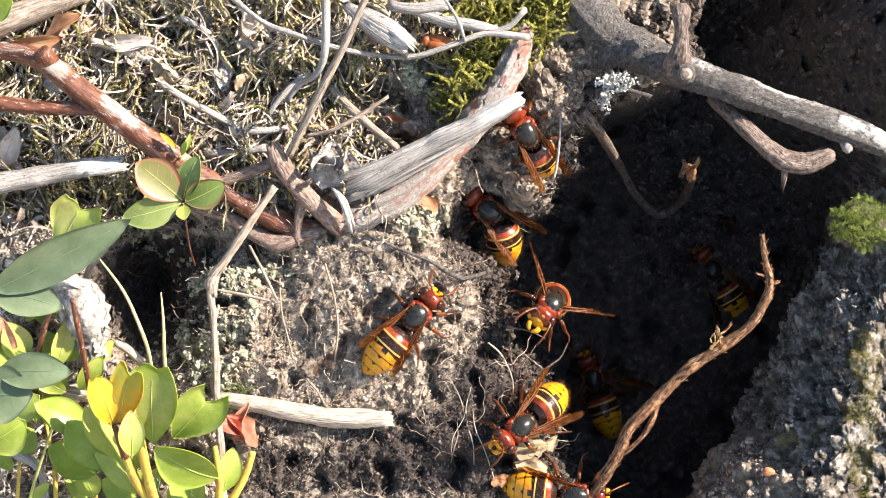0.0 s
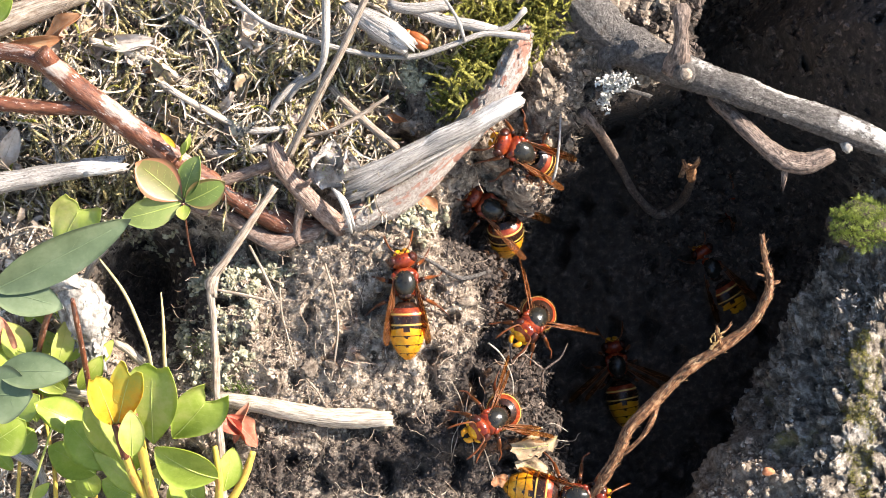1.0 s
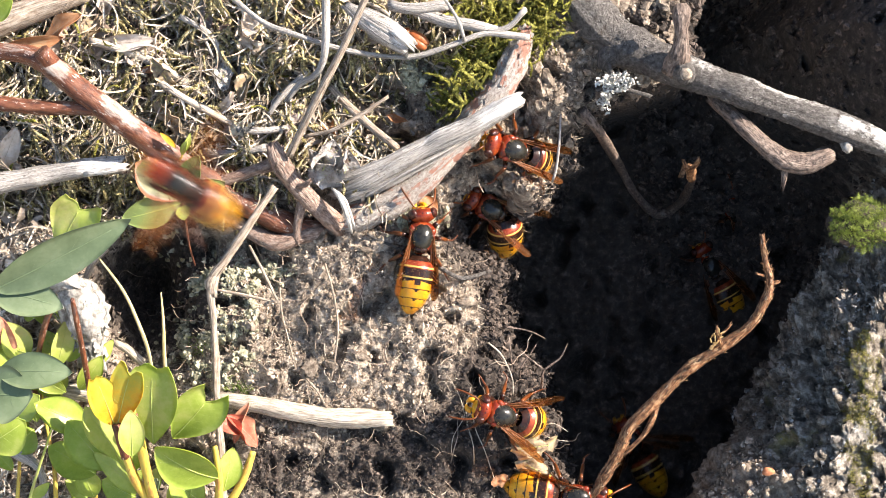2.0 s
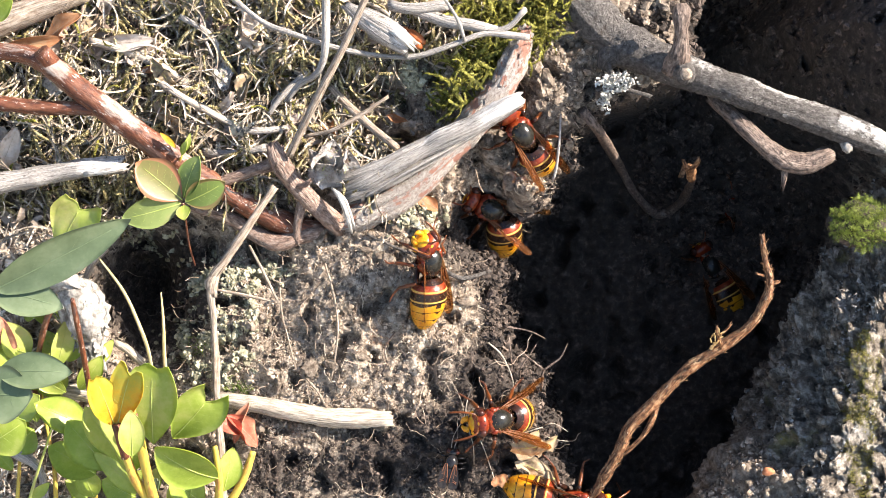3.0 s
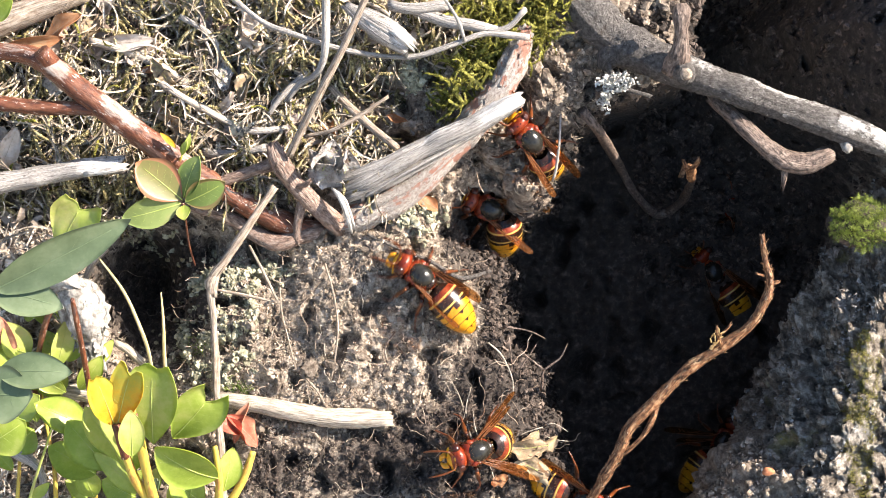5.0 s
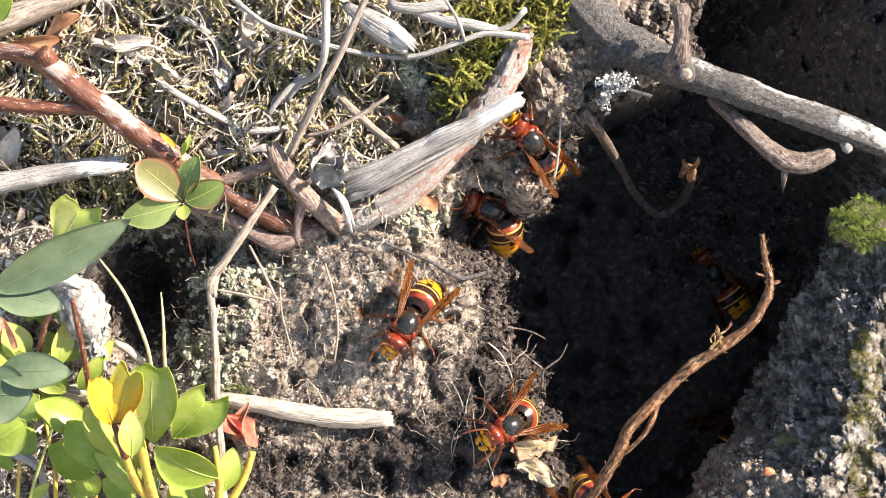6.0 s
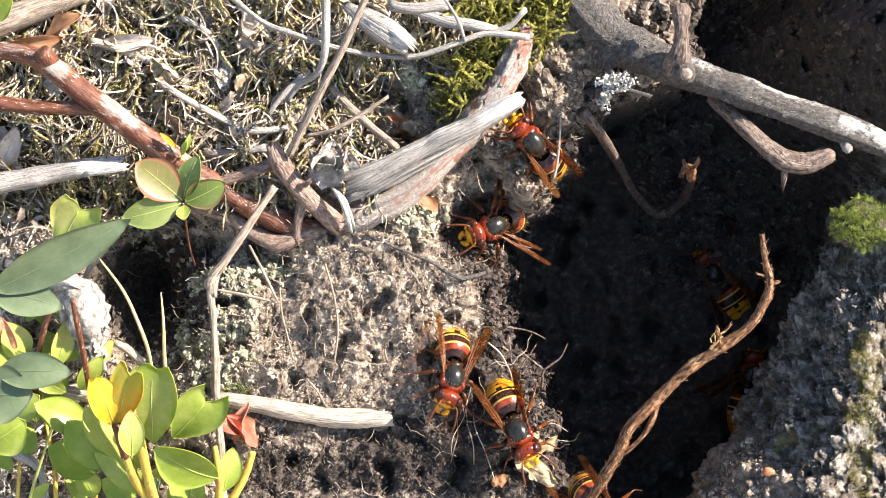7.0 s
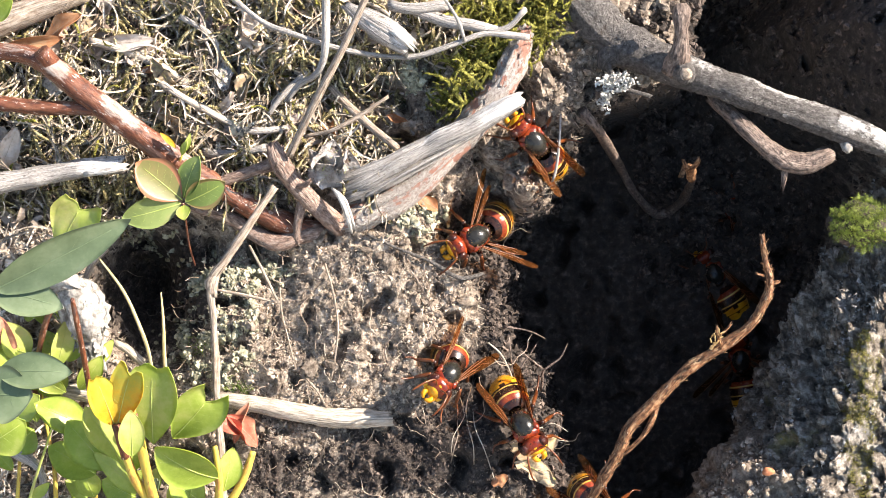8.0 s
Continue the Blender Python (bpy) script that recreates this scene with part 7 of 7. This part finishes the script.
def motions():
    guard, shaded, walker, flier, digger, low, deep, inner, drifting = HORNETS
    walk(guard, [(0.0, stand((17.45, 24.34, 4.66), 122, 20)), (0.3, stand((17.81, 22.68, 4.68), 128, 20)), (0.5, stand((15.67, 19.59, 4.75), 142, 28)), (0.8, stand((15.91, 20.07, 4.67), 152, 32)), (1.0, stand((16.39, 20.54, 4.62), 156, 34)),
                 (1.5, stand((14.01, 20.31, 4.54), 172, 30)), (1.7, stand((14.01, 20.07, 4.59), 172, 30)), (2.3, stand((15.92, 22.46, 4.38), 145, 24)), (2.8, stand((16.63, 24.11, 4.51), 126, 20)), (3.5, stand((16.39, 24.35, 4.49), 126, 20)), (4.5, stand((18.16, 23.27, 4.74), 128, 22)),
                 (6.2, stand((18.64, 22.55, 4.8), 131, 24)), (7.0, stand((18.75, 22.43, 4.8), 132, 24)), (8.0, stand((19.11, 22.55, 4.83), 132, 24))])
    walk(shaded, [(0.0, stand((9.8, 8.3, -9), 138, 12)), (0.6, stand((9.9, 8.6, -9), 140, 14)), (1.0, stand((10.4, 8.8, -9), 146, 18)), (1.5, stand((10.4, 8.7, -9), 150, 18)), (2.8, stand((10.3, 8.64, -9), 154, 20)),
                  (4.7, stand((10.2, 8.64, -9), 156, 20)), (5.8, stand((10.1, 8.64, -9), 158, 20)), (6.4, stand((10.1, 8.64, -9), 160, 20)), (6.5, stand((11.14, 6.18, -4), 190, 28)), (6.7, stand((11.5, 5.21, -4), 196, 32)), (6.9, stand((11.26, 4.96, -4), 200, 32)), (7.2, stand((9.42, 4.59, -3), 208, 32)), (8.0, stand((6.82, 2.51, 1), 208, 26))])
    walk(walker, [(0.0, stand((-5.76, -14.14, 7.46), 48)), (0.1, stand((-5.64, -14.14, 7.45), 49)), (0.3, stand((-4.58, -12.38, 7.31), 58)), (0.6, stand((-7.05, -11.9, 7.62), 81)), (0.8, stand((-7.64, -9.54, 7.62), 88)), (1.0, stand((-7.88, -7.3, 7.54), 92)), (1.2, stand((-7.88, -6.71, 7.51), 90)), (1.5, stand((-8.35, -4.59, 7.46), 83)), (1.6, stand((-5.64, 2.49, 7.29), 82)), (1.7, stand((-5.64, 3.2, 7.39), 80)),
                  (2.2, stand((-3.78, 1.06, 6.61), 88, 0, 20)), (2.8, stand((-3.07, -1.89, 9.4), 93, 24, 38)), (3.5, stand((-2.8, -2.95, 9.5), 93, 24, 40)), (4.7, stand((-2.9, -2.72, 9.5), 92, 24, 40)), (4.95, stand((-4.01, -4.6, 7.45), 130, 4, 20)), (5.3, stand((-6.6, -10.49, 8.06), 180, 12)), (5.8, stand((-8.24, -14.96, 8.21), 215, 22)),
                  (6.0, stand((-7.54, -15.79, 8.09), 240, 22)), (6.2, stand((-6.25, -16.5, 7.91), 251, 20)), (6.4, stand((-4.84, -19.23, 7.57), 266, 14)), (6.5, stand((0, -29.3, 8.59), 272, 2)), (6.6, stand((-1.76, -32.58, 8.84), 272, 0)), (6.8, stand((-0.59, -31.08, 6.68), 274, 4, -10)), (7.0, stand((1.89, -26.84, 6.44), 262, 26, -18)), (7.4, stand((0.9, -26.3, 7.2), 236, 44, -14)), (8.0, stand((0.9, -26.2, 7.2), 232, 46, -14))])
    walk(flier, [(0.0, stand((22.85, -12.03, -1), 229, 52)), (0.15, stand((22.61, -11.43, -1), 220, 54)), (0.3, stand((22.13, -10.94, -1), 209, 54)), (0.6, stand((19, -11.19, -1), 198, 50)), (0.8, stand((18.76, -13.35, -1), 212, 50)), (1.0, stand((19.48, -15.15, -1), 225, 50)), (1.3, stand((19.48, -14.55, -1), 232, 48)), (1.5, stand((19.4, -13.41, 1), 238, 46)),
                 (1.6, stand((18.97, -32.5, 16), 176, 0, 52)), (1.7, stand((4.31, -23.95, 24), 158, 5, 30)), (1.9, stand((-27.39, 0.1, 60), 150, 5, 10)), (2.2, stand((-93.24, 34.36, 110), 150, 5)), (2.6, stand((-150.2, 68.47, 200), 150)), (8.0, stand((-150.2, 68.47, 200), 150))])
    walk(digger, [(0.0, stand((16.31, -37.25, 5.82), 218, 24)), (0.15, stand((15.18, -37.83, 7.42), 214, 26)), (0.3, stand((12.78, -38.22, 8.39), 208, 28)), (0.5, stand((10.88, -37.5, 8.53), 214, 36)), (0.6, stand((10.53, -37.49, 8.57), 215, 38)), (1.0, stand((10.53, -35.5, 8.4), 209, 44)), (1.3, stand((11.36, -36.8, 8.4), 184, 36)), (1.5, stand((12.07, -37.74, 8.42), 164, 28)), (1.7, stand((12.31, -36.34, 8.15), 162, 28)),
                  (2.8, stand((11.85, -33.29, 7.9), 165, 28)), (3.0, stand((11.36, -35.62, 8.32), 186, 38)), (3.5, stand((11.6, -35.74, 8.29), 203, 44)), (3.8, stand((11.84, -36.57, 8.28), 224, 42)), (4.0, stand((12.07, -37.39, 8.36), 242, 38)), (4.2, stand((12.19, -37.51, 8.36), 254, 34)), (4.4, stand((11.83, -37.27, 8.38), 254, 34)), (4.5, stand((10.36, -34.98, 10.38), 240, 24)), (4.6, stand((7.76, -38.94, 10.92), 214, 26)), (4.7, stand((5.41, -42.68, 11.16), 194, 28)),
                  (5.2, stand((8.98, -40.66, 8.86), 200, 32)), (5.8, stand((13.51, -37.2, 7.86), 211, 38)), (6.2, stand((13.75, -36.98, 7.65), 209, 38)), (6.4, stand((13.51, -36.85, 7.73), 206, 36)), (6.6, stand((12.78, -37.52, 8.23), 220, 30)), (6.8, stand((13.26, -37.76, 8.19), 258, 18)), (7.0, stand((15.6, -38.0, 8.4), 294, 26)), (8.0, stand((16.8, -36.9, 8.2), 298, 28))])
    walk(low, [(0.0, stand((27.83, -51.8, 4), 354, 4, 8)), (1.0, stand((28.06, -51.9, 4), 354, 4, 8)), (1.7, stand((28.3, -51.9, 4), 354, 4, 8)), (2.8, stand((27.83, -53.2, 4), 352, 4, 25)), (4.5, stand((27.83, -53.4, 4), 350, 4, 25)), (4.7, stand((28.6, -53.4, 3), 346, 3, 20)), (5.2, stand((32.01, -54.11, 2), 330, 8)), (5.8, stand((34.64, -55.79, 2), 318, 12)), (8.0, stand((34.4, -55.79, 2), 316, 12))])
    walk(deep, [(0.0, stand((75.23, 9.1, -90), 120, 20)), (4.0, stand((75.23, 9.1, -90), 126, 20)), (8.0, stand((75.23, 9.1, -90), 120, 20))])
    walk(inner, [(0.0, stand((68.51, -5.59, -86), 122)), (3.0, stand((67.93, -4.44, -86), 118)), (4.5, stand((68.51, -5.59, -86), 126)), (8.0, stand((68.79, -6.45, -86), 122))])
    walk(drifting, [(0.0, stand((37.91, -32.92, -83), 110)), (0.3, stand((38.48, -38.62, -83), 100)), (0.6, stand((42.89, -35.48, -83), 90)), (1.0, stand((43.89, -29.5, -83), 100)), (1.5, stand((47.31, -32.92, -83), 110)), (2.8, stand((47.88, -69.68, -83), 130)), (4.2, stand((47.88, -62.56, -83), 80)), (4.5, stand((53.5, -55.32, -74), 60)), (4.7, stand((61.91, -51.4, -74), 50)),
                    (5.8, stand((74.96, -45.46, -83), 60)), (6.5, stand((77.81, -36.91, -83), 70)), (8.0, stand((75.1, -28.41, -84), 100))])
    walk(BUG, [(0.0, stand((-1.41, 43.28, 10), 170)), (0.3, stand((-3.75, 43.75, 10), 165)), (0.5, stand((-4.93, 43.87, 10), 160)), (1.5, stand((-5.87, 44.03, 9.5), 150)), (3.0, stand((-6.58, 44.32, 9), 145)), (4.5, stand((-9.92, 45.94, 7), 145)), (8.0, stand((-11.13, 46.76, 6), 145))])
    walk(FLY, [(0.0, stand((1.86, -78.9, 14), 95, 0)), (1.75, stand((1.86, -78.9, 14), 95, 0)), (2.3, stand((2.56, -53.34, 14), 95, 0)), (2.55, stand((1.65, -45.25, 8.0), 80, 0)), (4.4, stand((1.53, -45.36, 8.0), 82, 0)), (4.5, stand((-7.28, -39.81, 9.5), 140, 0)), (4.6, stand((-7.96, -39.2, 11), 160, 0)), (4.7, stand((-5.67, -46.38, 16), 250, 0)), (5.0, stand((-9.17, -71.93, 40), 262, 0)), (5.2, stand((-8.71, -89.1, 60), 262, 0)), (8.0, stand((-8.71, -89.1, 60), 262, 0))])
    key_legs(walker, 0, ((0.0, 1.7), (4.8, 7.1)))
    key_legs(digger, 30, ((0.1, 0.6), (1.0, 1.6), (3.5, 4.2), (6.5, 7.0)))
    for k, h in enumerate((guard, walker, digger, flier, shaded)):
        key_antennae(h, 0.35 + 0.1 * k, k)
    for ob in kids(guard, "head"):
        key_part(ob, [(0.0, 0, 22, 0), (0.5, 0, 24, 6), (1.7, 0, 26, 4), (2.8, 0, 18, 0), (3.5, 0, 16, 0), (4.5, 0, 0, 4), (6.2, 0, -10, 6), (8.0, 0, -14, 4)])
    for ob in kids(digger, "abdomen"):
        key_part(ob, [(0.0, 0, -12, 0), (0.3, 0, -24, 0), (1.0, 0, -42, 0), (1.7, 0, -26, 0), (2.8, 0, -26, 0), (3.5, 0, -44, 0), (4.2, 0, -36, 0), (4.7, 0, -38, 0), (6.4, 0, -40, 0), (6.7, 0, -24, 0), (7.0, 0, -18, 0), (8.0, 0, -18, 0)])
    for ob in kids(shaded, "abdomen"):
        key_part(ob, [(0.0, 0, -22, -30), (1.7, 0, -26, -42), (2.8, 0, -26, -48), (6.4, 0, -26, -48), (6.5, 0, -34, 8), (7.2, 0, -34, 14), (8.0, 0, -30, 14)])
    for ob in kids(low, "abdomen"):
        key_part(ob, [(0.0, 0, -5, 0), (4.6, 0, -5, 0), (5.2, 0, -30, 0), (5.8, 0, -52, 0), (8.0, 0, -52, 0)])
    for ob in kids(walker, "abdomen"):
        key_part(ob, [(0.0, 0, -3, 0), (1.7, 0, -3, 0), (2.8, 0, 2, -6), (4.7, 0, 2, -6), (5.8, 0, -26, 0), (6.4, 0, -20, 0), (6.5, 0, -4, 0), (6.8, 0, -6, 0), (7.2, 0, -36, 8), (8.0, 0, -38, 10)])
    for ob in kids(walker, "head"):
        key_part(ob, [(0.0, 0, 0, 0), (0.8, 0, 0, 10), (1.2, 0, 0, 14), (1.7, 0, 0, 6), (2.8, 0, -40, 44), (3.5, 0, -40, 44), (4.0, 0, -36, 46), (4.7, 0, -40, 42), (5.2, 0, -8, 0), (7.0, 0, -6, -8), (8.0, 0, -18, -6)])
    key_wings(digger, [(0.0, 14, 5), (0.3, 18, 5), (0.6, 18, 5), (1.0, 32, 6), (1.5, 20, 5), (2.8, 18, 5), (3.5, 28, 6), (4.2, 12, 4), (4.4, 14, 4), (4.5, 55, 20), (4.6, 60, -10), (4.7, 50, 22), (5.2, 20, 5), (6.4, 16, 5), (6.6, 40, 12), (6.8, 14, 4), (7.0, 7, 3), (8.0, 7, 3)])
    key_wings(shaded, [(0.0, 9, 2), (6.4, 10, 2), (6.5, 45, 15), (6.6, 44, 2), (6.8, 40, 4), (7.0, 48, 6), (7.4, 52, 8), (8.0, 44, 5)])
    key_wings(walker, [(0.0, 7, 3), (1.7, 6, 3), (2.8, 2, 2), (4.7, 2, 2), (5.8, 13, 4), (6.4, 12, 4), (6.5, 30, 16), (6.6, 34, -6), (6.7, 26, 12), (6.9, 14, 5), (7.2, 12, 8), (8.0, 12, 8)])
    key_flight(flier, 1.3, 2.6, 46)


motions()
